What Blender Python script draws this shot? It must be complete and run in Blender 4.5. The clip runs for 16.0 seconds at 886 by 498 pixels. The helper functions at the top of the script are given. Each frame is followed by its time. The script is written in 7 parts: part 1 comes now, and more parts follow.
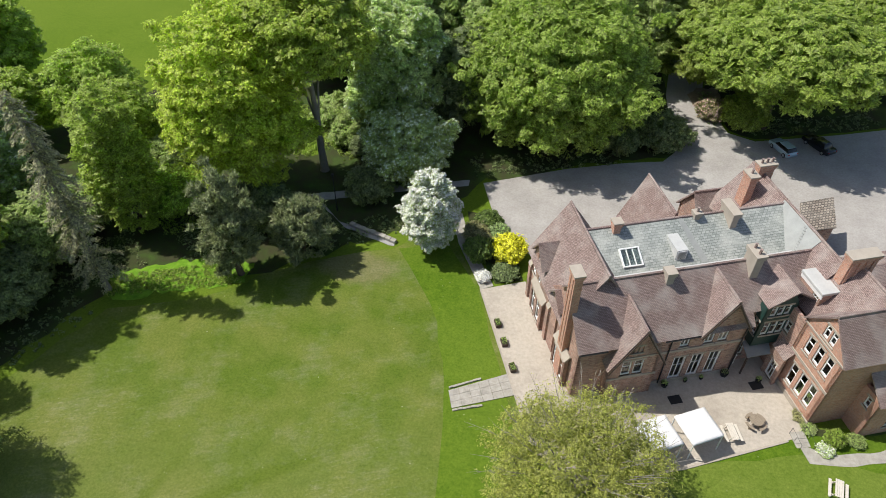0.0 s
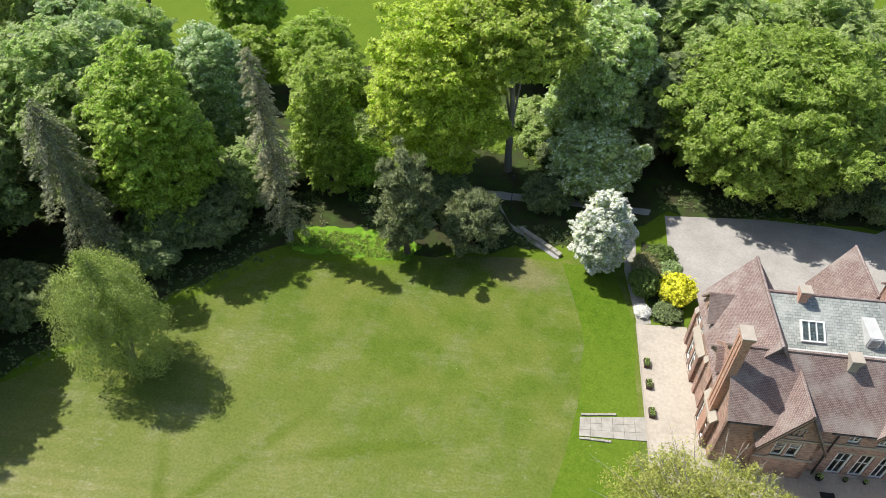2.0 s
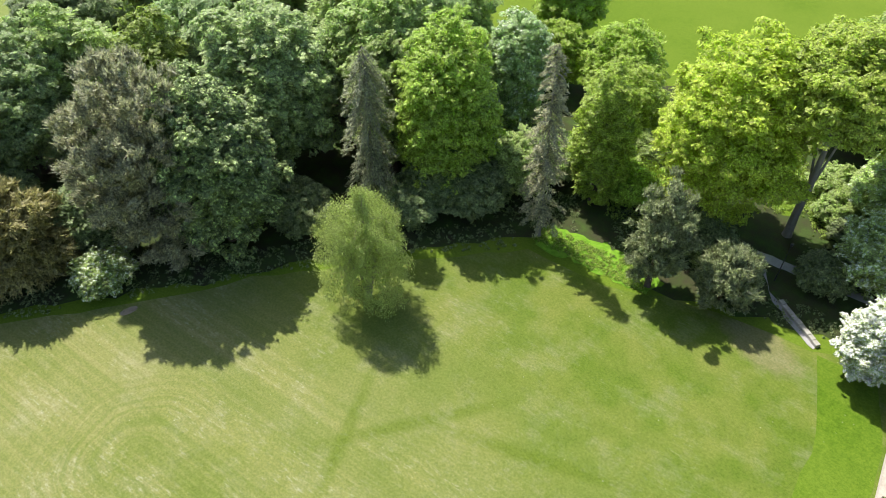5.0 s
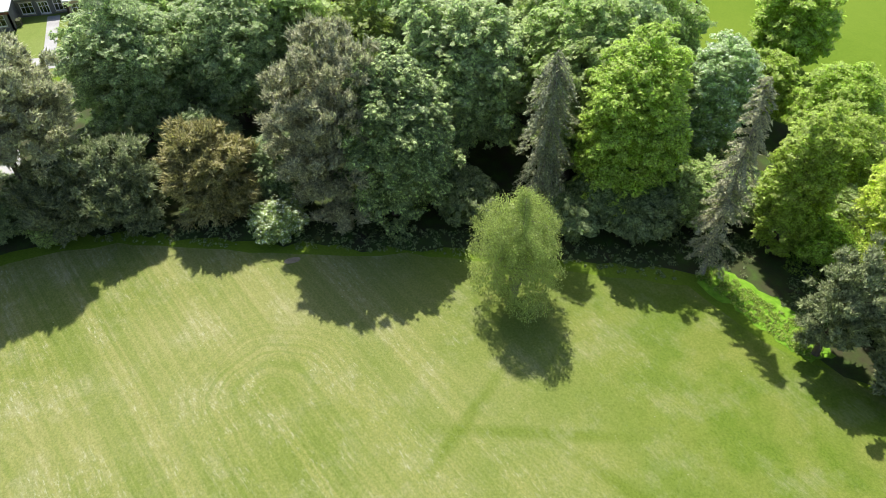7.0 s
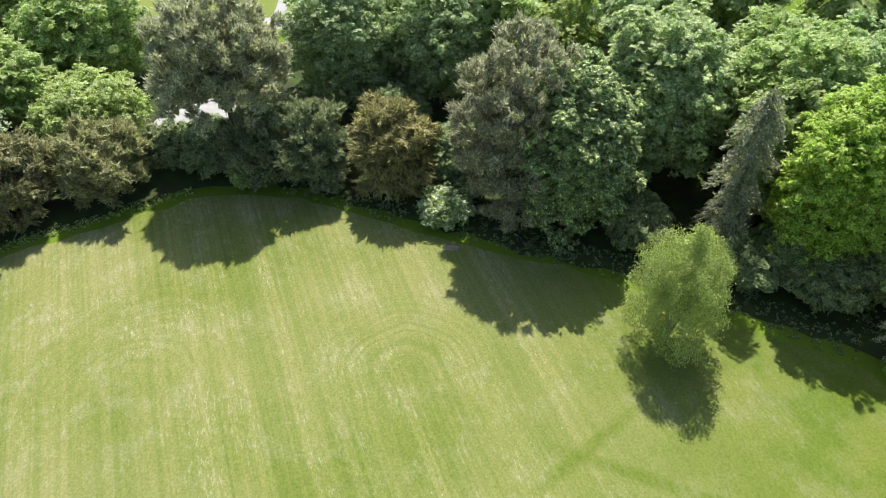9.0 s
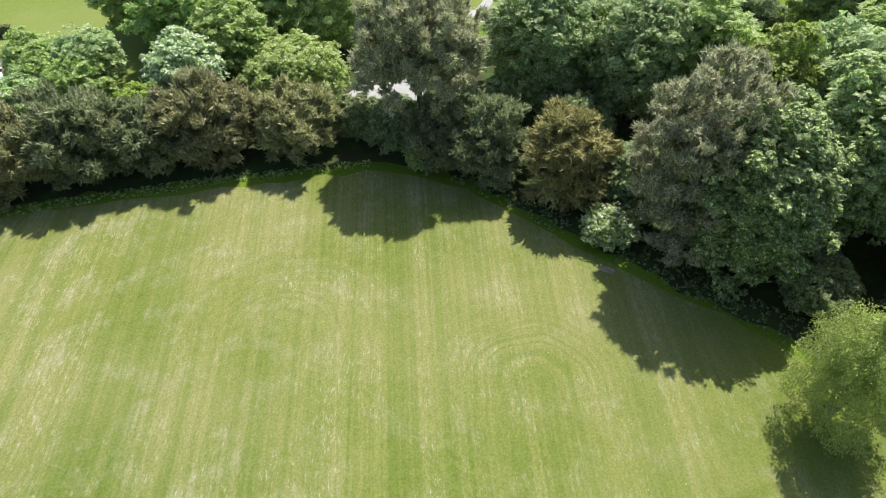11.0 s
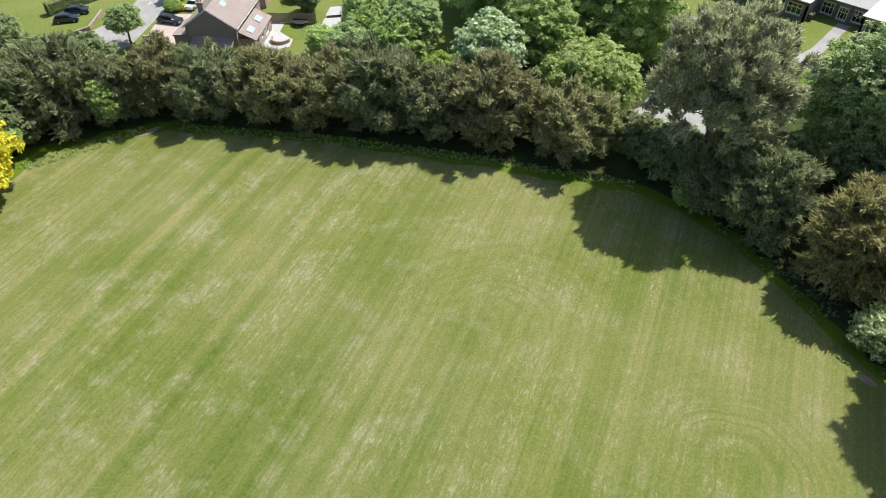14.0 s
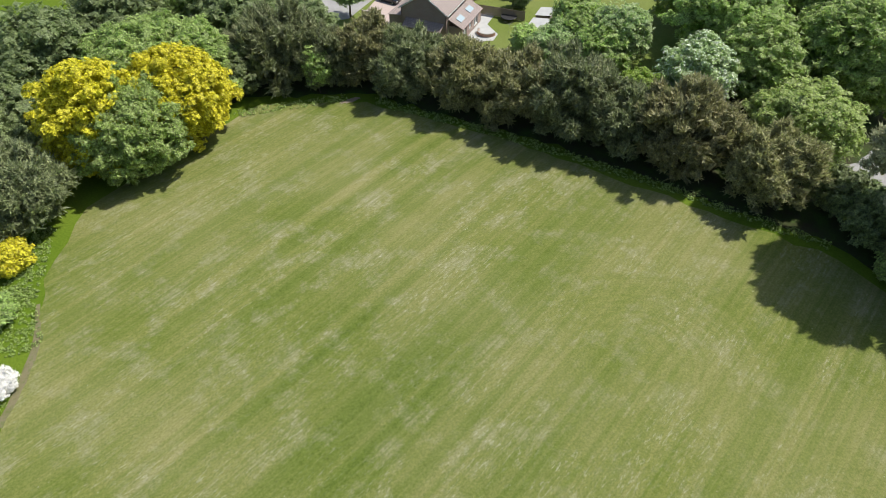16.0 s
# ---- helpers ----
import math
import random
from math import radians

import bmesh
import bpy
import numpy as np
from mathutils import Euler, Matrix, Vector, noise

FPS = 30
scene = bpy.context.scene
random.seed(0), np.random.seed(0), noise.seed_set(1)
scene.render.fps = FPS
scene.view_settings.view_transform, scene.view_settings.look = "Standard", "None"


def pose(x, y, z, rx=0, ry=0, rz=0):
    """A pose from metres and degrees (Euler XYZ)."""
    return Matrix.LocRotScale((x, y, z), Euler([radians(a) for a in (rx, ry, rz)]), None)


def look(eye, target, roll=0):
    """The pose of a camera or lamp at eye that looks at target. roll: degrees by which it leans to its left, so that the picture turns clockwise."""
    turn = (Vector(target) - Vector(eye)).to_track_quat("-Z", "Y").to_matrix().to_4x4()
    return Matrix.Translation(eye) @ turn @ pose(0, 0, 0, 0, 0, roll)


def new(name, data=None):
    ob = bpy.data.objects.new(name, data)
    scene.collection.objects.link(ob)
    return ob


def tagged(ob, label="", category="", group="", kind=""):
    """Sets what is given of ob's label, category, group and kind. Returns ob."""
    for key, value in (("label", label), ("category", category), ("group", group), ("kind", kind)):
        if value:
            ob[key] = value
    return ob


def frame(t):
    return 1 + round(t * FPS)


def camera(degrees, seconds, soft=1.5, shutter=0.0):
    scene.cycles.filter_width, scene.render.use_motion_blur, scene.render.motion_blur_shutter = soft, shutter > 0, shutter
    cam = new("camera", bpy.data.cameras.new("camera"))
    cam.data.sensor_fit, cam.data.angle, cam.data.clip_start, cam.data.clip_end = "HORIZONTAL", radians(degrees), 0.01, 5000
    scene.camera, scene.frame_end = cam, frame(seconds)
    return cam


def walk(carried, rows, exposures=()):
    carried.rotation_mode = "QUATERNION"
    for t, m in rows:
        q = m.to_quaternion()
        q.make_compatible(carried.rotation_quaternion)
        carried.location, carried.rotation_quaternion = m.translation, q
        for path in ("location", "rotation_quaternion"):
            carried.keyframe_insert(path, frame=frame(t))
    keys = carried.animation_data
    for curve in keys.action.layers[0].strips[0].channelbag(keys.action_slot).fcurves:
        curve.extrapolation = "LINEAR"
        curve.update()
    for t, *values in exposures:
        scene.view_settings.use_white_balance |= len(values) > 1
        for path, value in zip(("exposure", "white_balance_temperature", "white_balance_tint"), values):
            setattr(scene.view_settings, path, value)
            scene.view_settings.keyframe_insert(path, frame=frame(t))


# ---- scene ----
cam = camera(66.6, 16.0, soft=0.6)
# seconds, place, then degrees to the left, up and of lean
ROWS = [
    (0, 0.00, 0.00, 54.00, 9.11, -43.62, 0.36),
    (0.5, -0.09, 0.06, 54.17, 13.79, -43.61, 0.30),
    (1, -0.18, 0.10, 54.32, 18.72, -43.60, 0.25),
    (1.5, -0.29, 0.13, 54.45, 23.25, -43.57, 0.16),
    (2, -0.40, 0.16, 54.56, 28.06, -43.56, 0.20),
    (2.5, -0.53, 0.17, 54.65, 32.66, -43.56, 0.16),
    (3, -0.66, 0.17, 54.73, 36.97, -43.53, 0.14),
    (3.5, -0.79, 0.16, 54.80, 41.50, -43.52, 0.23),
    (4, -0.93, 0.14, 54.85, 46.04, -43.52, 0.26),
    (6.5, -1.64, -0.12, 54.95, 68.52, -43.76, 0.22),
    (7, -1.78, -0.19, 54.95, 72.77, -43.76, 0.18),
    (7.5, -1.92, -0.28, 54.94, 77.29, -43.76, 0.26),
    (8, -2.05, -0.38, 54.93, 81.85, -43.71, 0.29),
    (8.5, -2.18, -0.48, 54.91, 86.09, -43.72, 0.30),
    (9, -2.30, -0.59, 54.89, 90.65, -43.71, 0.32),
    (9.5, -2.42, -0.71, 54.87, 94.88, -43.69, 0.26),
    (12, -2.84, -1.42, 54.80, 117.33, -43.59, 0.18),
    (12.5, -2.89, -1.58, 54.80, 121.60, -43.57, 0.22),
    (13, -2.93, -1.75, 54.81, 126.12, -43.57, 0.23),
    (13.5, -2.94, -1.92, 54.82, 130.38, -43.55, 0.27),
    (14, -2.95, -2.10, 54.85, 134.89, -43.53, 0.34),
    (14.5, -2.93, -2.29, 54.88, 139.47, -43.52, 0.35),
    (15, -2.89, -2.48, 54.93, 143.71, -43.55, 0.39),
    (15.5, -2.84, -2.67, 54.98, 148.28, -43.60, 0.36),
    (16, -2.76, -2.87, 55.06, 152.82, -43.63, 0.40),
]
walk(cam, [(t, pose(x, y, z, 0, 0, yaw) @ pose(0, 0, 0, 90 + pitch, 0, roll)) for t, x, y, z, yaw, pitch, roll in ROWS],
     exposures=[(0.0, 0.0), (2.0, 0.28), (3.5, 0.49), (7.0, 0.68), (9.0, 0.66), (12.5, 0.37), (14.0, 0.21), (16.0, -0.04)])

# ---- light ----
SUN_TURN, SUN_HIGH = 176.0, 56.0  # degrees from +x to the left, degrees above the ground
world = bpy.data.worlds.new("sky")
scene.world = world
world.use_nodes = True
wn = world.node_tree
sky = wn.nodes.new("ShaderNodeTexSky")
sky.sky_type, sky.sun_disc = "NISHITA", False
sky.sun_elevation, sky.sun_rotation = radians(SUN_HIGH), radians(90 - SUN_TURN)
sky.air_density, sky.dust_density = 1.0, 1.5
wn.nodes["Background"].inputs["Strength"].default_value = 0.120
wn.links.new(sky.outputs["Color"], wn.nodes["Background"].inputs["Color"])
sun = new("sun", bpy.data.lights.new("sun", "SUN"))
sun.data.energy, sun.data.angle, sun.data.color = 4.85, radians(0.6), (1.0, 0.965, 0.91)
toward = Vector((math.cos(radians(SUN_HIGH)) * math.cos(radians(SUN_TURN)), math.cos(radians(SUN_HIGH)) * math.sin(radians(SUN_TURN)), math.sin(radians(SUN_HIGH))))
sun.matrix_world = look(toward * 200, (0, 0, 0))


# ---- materials ----
def material(name):
    m = bpy.data.materials.new(name)
    m.use_nodes = True
    m.node_tree.nodes.clear()
    return m, m.node_tree.nodes, m.node_tree.links


def node(nodes, kind, **values):
    n = nodes.new("ShaderNode" + kind)
    for key, value in values.items():
        if key in n.inputs:
            n.inputs[key].default_value = value
        else:
            n.inputs[key.replace("_", " ")].default_value = value
    return n


def ramp(nodes, links, source, *stops):
    """A colour ramp over source; stops are (place, colour)."""
    r = nodes.new("ShaderNodeValToRGB")
    while len(r.color_ramp.elements) < len(stops):
        r.color_ramp.elements.new(0.5)
    for e, (at, c) in zip(r.color_ramp.elements, stops):
        e.position = at
        e.color = (*c, 1) if len(c) == 3 else c
    links.new(source, r.inputs["Fac"])
    return r.outputs["Color"]


def mix(nodes, links, fac, a, b, how="MIX"):
    m = nodes.new("ShaderNodeMix")
    m.data_type, m.blend_type = "RGBA", how
    for socket, value in ((m.inputs[0], fac), (m.inputs[6], a), (m.inputs[7], b)):
        if hasattr(value, "links"):
            links.new(value, socket)
        else:
            socket.default_value = value if not isinstance(value, tuple) else (*value, 1)
    return m.outputs[2]


def noise_of(nodes, links, vector, scale, detail=4.0, rough=0.55):
    n = node(nodes, "TexNoise", Scale=scale, Detail=detail, Roughness=rough)
    if vector is not None:
        links.new(vector, n.inputs["Vector"])
    return n.outputs["Fac"]


def finish(m, nodes, links, colour, rough=0.8, bump=None, strength=0.3, metal=0.0, distance=0.02, sheen=0.5):
    p = node(nodes, "BsdfPrincipled", Roughness=rough, Metallic=metal)
    p.inputs["Specular IOR Level"].default_value = sheen
    if hasattr(colour, "links"):
        links.new(colour, p.inputs["Base Color"])
    else:
        p.inputs["Base Color"].default_value = (*colour, 1)
    if bump is not None:
        b = node(nodes, "Bump", Strength=strength, Distance=distance)
        links.new(bump, b.inputs["Height"])
        links.new(b.outputs["Normal"], p.inputs["Normal"])
    out = nodes.new("ShaderNodeOutputMaterial")
    links.new(p.outputs["BSDF"], out.inputs["Surface"])
    return m


def plain(name, colour, rough=0.7, metal=0.0, vary=0.25, scale=3.0):
    """A surface with blotches at two sizes and slight relief."""
    m, n, l = material(name)
    co = n.new("ShaderNodeTexCoord").outputs["Object"]
    big, small = noise_of(n, l, co, scale), noise_of(n, l, co, scale * 12)
    c = mix(n, l, big, tuple(v * (1 - vary) for v in colour), tuple(min(1, v * (1 + vary)) for v in colour))
    c = mix(n, l, 0.35, c, mix(n, l, small, tuple(v * 0.7 for v in colour), tuple(min(1, v * 1.3) for v in colour)))
    return finish(m, n, l, c, rough, small, 0.25, metal)


def leafy(name, dark, light, through_part=1.0, rough=0.5, grain=4.2, gaps=0.445, own_hue=1.0, deep=0.42):
    """Leaves: each its own shade, lit from both sides."""
    m, n, l = material(name)
    geo = n.new("ShaderNodeNewGeometry")
    co = n.new("ShaderNodeTexCoord").outputs["Object"]
    own = ramp(n, l, geo.outputs["Random Per Island"], (0.0, tuple((u + v) / 2 for u, v in zip(dark, light))), (1.0, light))
    patch = noise_of(n, l, co, 0.35, 3.0)
    c = mix(n, l, patch, mix(n, l, 0.5, own, dark), own)
    tree = n.new("ShaderNodeObjectInfo")
    hue = node(n, "HueSaturation")
    for source, sock, lo, hi in ((tree.outputs["Random"], "Hue", 0.5 - 0.006 * own_hue, 0.5 + 0.006 * own_hue), (tree.outputs["Random"], "Value", 1 - 0.10 * own_hue, 1 + 0.10 * own_hue)):
        r = n.new("ShaderNodeMapRange")
        r.inputs["To Min"].default_value, r.inputs["To Max"].default_value = lo, hi
        l.new(source, r.inputs["Value"])
        l.new(r.outputs["Result"], hue.inputs[sock])
    l.new(c, hue.inputs["Color"])
    # each sheet is a spray of small leaves, light and dark, with shade painted between
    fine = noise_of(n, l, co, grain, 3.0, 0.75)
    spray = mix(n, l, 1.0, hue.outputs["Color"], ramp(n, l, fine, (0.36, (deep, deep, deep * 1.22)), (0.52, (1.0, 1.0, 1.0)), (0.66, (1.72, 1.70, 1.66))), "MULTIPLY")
    p = node(n, "BsdfPrincipled", Roughness=rough)
    p.inputs["Specular IOR Level"].default_value = 0.25
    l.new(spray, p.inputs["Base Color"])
    t = n.new("ShaderNodeBsdfTranslucent")
    relief = node(n, "Bump", Strength=0.7, Distance=0.12)
    l.new(fine, relief.inputs["Height"])
    l.new(relief.outputs["Normal"], p.inputs["Normal"])
    f = through_part * 1.0
    # blue is raised here, in the dark flecks and leaf colours to paint in haze
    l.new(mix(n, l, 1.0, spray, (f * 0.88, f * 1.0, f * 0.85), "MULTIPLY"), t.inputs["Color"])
    both = n.new("ShaderNodeAddShader")
    l.new(p.outputs["BSDF"], both.inputs[0])
    l.new(t.outputs["BSDF"], both.inputs[1])
    # gaps between the small leaves of a spray
    holes = ramp(n, l, noise_of(n, l, co, grain * 1.25, 2.0, 0.6), (gaps - 0.02, (0, 0, 0)), (gaps + 0.02, (1, 1, 1)))
    cut = n.new("ShaderNodeMixShader")
    l.new(holes, cut.inputs[0])
    l.new(n.new("ShaderNodeBsdfTransparent").outputs["BSDF"], cut.inputs[1])
    l.new(both.outputs["Shader"], cut.inputs[2])
    out = n.new("ShaderNodeOutputMaterial")
    l.new(cut.outputs["Shader"], out.inputs["Surface"])
    return m


def courses(name, a, b, joint, wide, high, gap, bump=0.5, rough=0.85, blotch=(0.5, 0.48, 0.42), blotches=0.25, squash=0.5):
    """Brick, tile or slate laid in courses, in metres."""
    m, n, l = material(name)
    uv = n.new("ShaderNodeUVMap").outputs["UV"]
    co = n.new("ShaderNodeTexCoord").outputs["Object"]
    t = n.new("ShaderNodeTexBrick")
    t.offset = squash
    for key, value in (("Scale", 1.0), ("Brick Width", wide), ("Row Height", high), ("Mortar Size", gap), ("Mortar Smooth", 0.2), ("Bias", 0.0)):
        t.inputs[key].default_value = value
    t.inputs["Color1"].default_value, t.inputs["Color2"].default_value, t.inputs["Mortar"].default_value = (*a, 1), (*b, 1), (*joint, 1)
    l.new(uv, t.inputs["Vector"])
    big = noise_of(n, l, co, 0.5, 5.0)
    c = mix(n, l, ramp(n, l, big, (0.45, (0, 0, 0)), (0.75, (1, 1, 1))), t.outputs["Color"], blotch)
    c = mix(n, l, blotches, t.outputs["Color"], c)
    fine = noise_of(n, l, co, 9.0, 3.0)
    c = mix(n, l, 0.55, c, mix(n, l, fine, (0.45, 0.45, 0.45), (1.55, 1.52, 1.5)), "MULTIPLY")
    return finish(m, n, l, c, rough, t.outputs["Fac"], -bump, distance=0.03)


def lawn_material(name, stripes, low=(0.110, 0.140, 0.028), high=(0.194, 0.218, 0.057), dry=(0.254, 0.245, 0.102), daisies=0.8):
    """Short grass with dry patches, mowing stripes, turning loops, streaks of cut grass and daisies."""
    m, n, l = material(name)
    co = n.new("ShaderNodeNewGeometry").outputs["Position"]
    big, mid, fine = noise_of(n, l, co, 0.045, 4.0), noise_of(n, l, co, 0.4, 5.0, 0.65), noise_of(n, l, co, 4.0, 4.0, 0.75)
    grit = noise_of(n, l, co, 1.1, 6.0, 0.75)

    def grey(v):
        return (v, v, v)

    def sums(kind, a, b, c=None):
        k = n.new("ShaderNodeMath")
        k.operation = kind
        for i, v in enumerate((a, b, c)):
            if v is None:
                continue
            if hasattr(v, "links"):
                l.new(v, k.inputs[i])
            else:
                k.inputs[i].default_value = v
        return k.outputs[0]

    def away(x, y, sx=1.0, sy=1.0):
        """The way off from a point of the plan, in units of sx and sy metres."""
        put = n.new("ShaderNodeMapping")
        put.inputs["Location"].default_value, put.inputs["Scale"].default_value = (-x / sx, -y / sy, 0), (1 / sx, 1 / sy, 0)
        l.new(co, put.inputs["Vector"])
        k = n.new("ShaderNodeVectorMath")
        k.operation = "LENGTH"
        l.new(put.outputs["Vector"], k.inputs[0])
        return k.outputs["Value"]

    def times(a, b):
        return mix(n, l, 1.0, a, b, "MULTIPLY")

    c = mix(n, l, ramp(n, l, grit, (0.34, grey(0)), (0.66, grey(1))), low, high)
    c = mix(n, l, 0.45, c, mix(n, l, mid, low, high))
    c = mix(n, l, ramp(n, l, big, (0.38, grey(0)), (0.66, grey(0.75))), c, dry)
    if stripes:
        # the end towards the house is lusher than the far end
        along = n.new("ShaderNodeSeparateXYZ")
        l.new(co, along.inputs[0])
        near = n.new("ShaderNodeMapRange")
        near.inputs["From Min"].default_value, near.inputs["From Max"].default_value = -6.0, 40.0
        l.new(along.outputs["Y"], near.inputs["Value"])
        lush = mix(n, l, mid, (0.062, 0.114, 0.008), (0.116, 0.168, 0.019))
        lush = mix(n, l, ramp(n, l, noise_of(n, l, co, 0.16, 4.0, 0.6), (0.42, grey(0)), (0.66, grey(0.8))), lush, (0.170, 0.190, 0.042))
        c = mix(n, l, ramp(n, l, near.outputs["Result"], (0.0, grey(0)), (1.0, grey(0.92))), c, lush)
        bend = node(n, "TexNoise", Scale=0.010, Detail=1.0)
        l.new(co, bend.inputs["Vector"])
        off = n.new("ShaderNodeVectorMath")
        off.operation = "MULTIPLY_ADD"
        off.inputs[1].default_value = (9, 9, 0)
        l.new(bend.outputs["Color"], off.inputs[0])
        l.new(co, off.inputs[2])
        turn = n.new("ShaderNodeMapping")
        turn.inputs["Rotation"].default_value = (0, 0, radians(stripes))
        l.new(off.outputs["Vector"], turn.inputs["Vector"])

        def drawn(across, lengthwise, detail, rough):
            k = n.new("ShaderNodeMapping")
            k.inputs["Scale"].default_value = (across, lengthwise, 1)
            l.new(turn.outputs["Vector"], k.inputs["Vector"])
            return noise_of(n, l, k.outputs["Vector"], 1.0, detail, rough)

        bands = ramp(n, l, drawn(0.42, 0.006, 2.0, 0.5), (0.40, grey(0)), (0.60, grey(1)))
        lines = ramp(n, l, drawn(1.7, 0.012, 3.0, 0.6), (0.42, grey(0)), (0.60, grey(1)))
        # the mower's turns: straight stripes that bend round at their far end
        def turning(x, y):
            put = n.new("ShaderNodeMapping")
            put.vector_type = "TEXTURE"
            put.inputs["Location"].default_value, put.inputs["Rotation"].default_value = (x, y, 0), (0, 0, radians(-stripes - 90))
            l.new(co, put.inputs["Vector"])
            k = n.new("ShaderNodeSeparateXYZ")
            l.new(put.outputs["Vector"], k.inputs[0])
            back = sums("MINIMUM", k.outputs["X"], 0.0)
            d = sums("SQRT", sums("ADD", sums("MULTIPLY", back, back), sums("MULTIPLY", k.outputs["Y"], k.outputs["Y"])), 0)
            return k.outputs["X"], sums("MULTIPLY_ADD", noise_of(n, l, co, 0.12, 3.0), 3.0, d)

        for x, y, span, much in ((-42.0, -5.0, 9.0, 0.62), (-40.0, -31.0, 12.0, 0.35)):
            u, d = turning(x, y)
            rings = node(n, "TexNoise", Scale=1.0, Detail=3.0)
            rings.noise_dimensions = "1D"
            l.new(sums("MULTIPLY", d, 1.1), rings.inputs["W"])
            rings = ramp(n, l, rings.outputs["Fac"], (0.40, grey(0)), (0.60, grey(1)))
            near_axis = n.new("ShaderNodeMapRange")
            near_axis.inputs["From Min"].default_value, near_axis.inputs["From Max"].default_value = span + 4.5, span - 1.0
            l.new(d, near_axis.inputs["Value"])
            bent = n.new("ShaderNodeMapRange")
            bent.inputs["From Min"].default_value, bent.inputs["From Max"].default_value, bent.inputs["To Max"].default_value = 7.0, -1.0, much
            l.new(u, bent.inputs["Value"])
            inside = sums("MULTIPLY", sums("MULTIPLY", near_axis.outputs["Result"], bent.outputs["Result"]), sums("MULTIPLY_ADD", noise_of(n, l, co, 0.3, 3.0), 1.6, 0.1))
            bands, lines = mix(n, l, inside, bands, rings), mix(n, l, inside, lines, rings)
        fade = ramp(n, l, near.outputs["Result"], (0.1, grey(0.85)), (0.65, grey(0.12)))
        c = mix(n, l, fade, c, times(c, mix(n, l, bands, (0.86, 0.92, 0.80), (1.11, 1.06, 1.14))))
        c = mix(n, l, fade, c, times(c, mix(n, l, lines, (0.86, 0.92, 0.80), (1.10, 1.06, 1.14))))
        # greener tracks crossing near the birch
        for x, y, way, reach in ((-31.0, 17.0, 70.0, 14.0), (-34.0, 12.0, 130.0, 10.0), (-22.0, 24.0, 35.0, 16.0)):
            put = n.new("ShaderNodeMapping")
            put.vector_type = "TEXTURE"
            put.inputs["Location"].default_value, put.inputs["Rotation"].default_value, put.inputs["Scale"].default_value = (x, y, 0), (0, 0, radians(way)), (reach, 1.1, 1)
            l.new(co, put.inputs["Vector"])
            k = n.new("ShaderNodeVectorMath")
            k.operation = "LENGTH"
            l.new(put.outputs["Vector"], k.inputs[0])
            c = mix(n, l, ramp(n, l, sums("MULTIPLY_ADD", mid, -0.6, k.outputs["Value"]), (0.0, grey(0.55)), (0.6, grey(0))), c, (0.085, 0.130, 0.010))
        # earth worn bare between the wood and the shrubs
        uneven = sums("MULTIPLY_ADD", mid, -1.5, away(-18.2, 51.4, 4.2, 2.4))
        c = mix(n, l, ramp(n, l, uneven, (0.0, grey(0.7)), (0.45, grey(0))), c, (0.195, 0.178, 0.085))
        # a greener, darker oval with an uneven edge
        darker_zone = ramp(n, l, sums("MULTIPLY_ADD", mid, -0.5, away(-16.0, -36.0, 24.0, 26.0)), (0.0, grey(0.5)), (0.75, grey(0)))
        c = mix(n, l, darker_zone, c, times(c, (0.70, 0.80, 0.66)))
        # dry beige patches between the stripes
        worn = times(ramp(n, l, noise_of(n, l, co, 0.22, 6.0, 0.72), (0.50, grey(0)), (0.66, grey(0.75))), ramp(n, l, lines, (0.0, grey(0.45)), (1.0, grey(1))))
        far_end = n.new("ShaderNodeMapRange")
        far_end.inputs["From Min"].default_value, far_end.inputs["From Max"].default_value = -8.0, -55.0
        l.new(along.outputs["Y"], far_end.inputs["Value"])
        worn = times(worn, mix(n, l, far_end.outputs["Result"], grey(0.40), grey(1)))
        c = mix(n, l, worn, c, (0.290, 0.278, 0.165))
        # cut grass lying in broken flecks along the pale stripes
        streak = drawn(3.4, 0.9, 7.0, 0.72)
        where = noise_of(n, l, co, 0.11, 4.0, 0.6)
        pale = times(ramp(n, l, where, (0.44, grey(0.12)), (0.60, grey(1))), ramp(n, l, bands, (0.1, grey(0.22)), (0.9, grey(1))))
        flecks = times(ramp(n, l, streak, (0.53, grey(0)), (0.66, grey(0.55))), pale)
        flecks = mix(n, l, near.outputs["Result"], flecks, times(flecks, grey(0.25)))
        c = mix(n, l, flecks, c, (0.43, 0.425, 0.30))
        c = mix(n, l, ramp(n, l, streak, (0.32, grey(0.35)), (0.46, grey(0))), c, low)
    c = times(c, ramp(n, l, fine, (0.32, (0.76, 0.80, 0.72)), (0.5, grey(1)), (0.68, (1.24, 1.20, 1.26))))
    # daisies and clippings
    v = node(n, "TexVoronoi", Scale=1.3)
    l.new(co, v.inputs["Vector"])
    spots = ramp(n, l, v.outputs["Distance"], (0.0, grey(1)), (0.12, grey(0)))
    where = ramp(n, l, mid, (0.54, grey(0)), (0.66, grey(daisies)))
    c = mix(n, l, times(spots, where), c, (0.56, 0.57, 0.42))
    return finish(m, n, l, c, 0.9, fine, 0.4, distance=0.05, sheen=0.06)


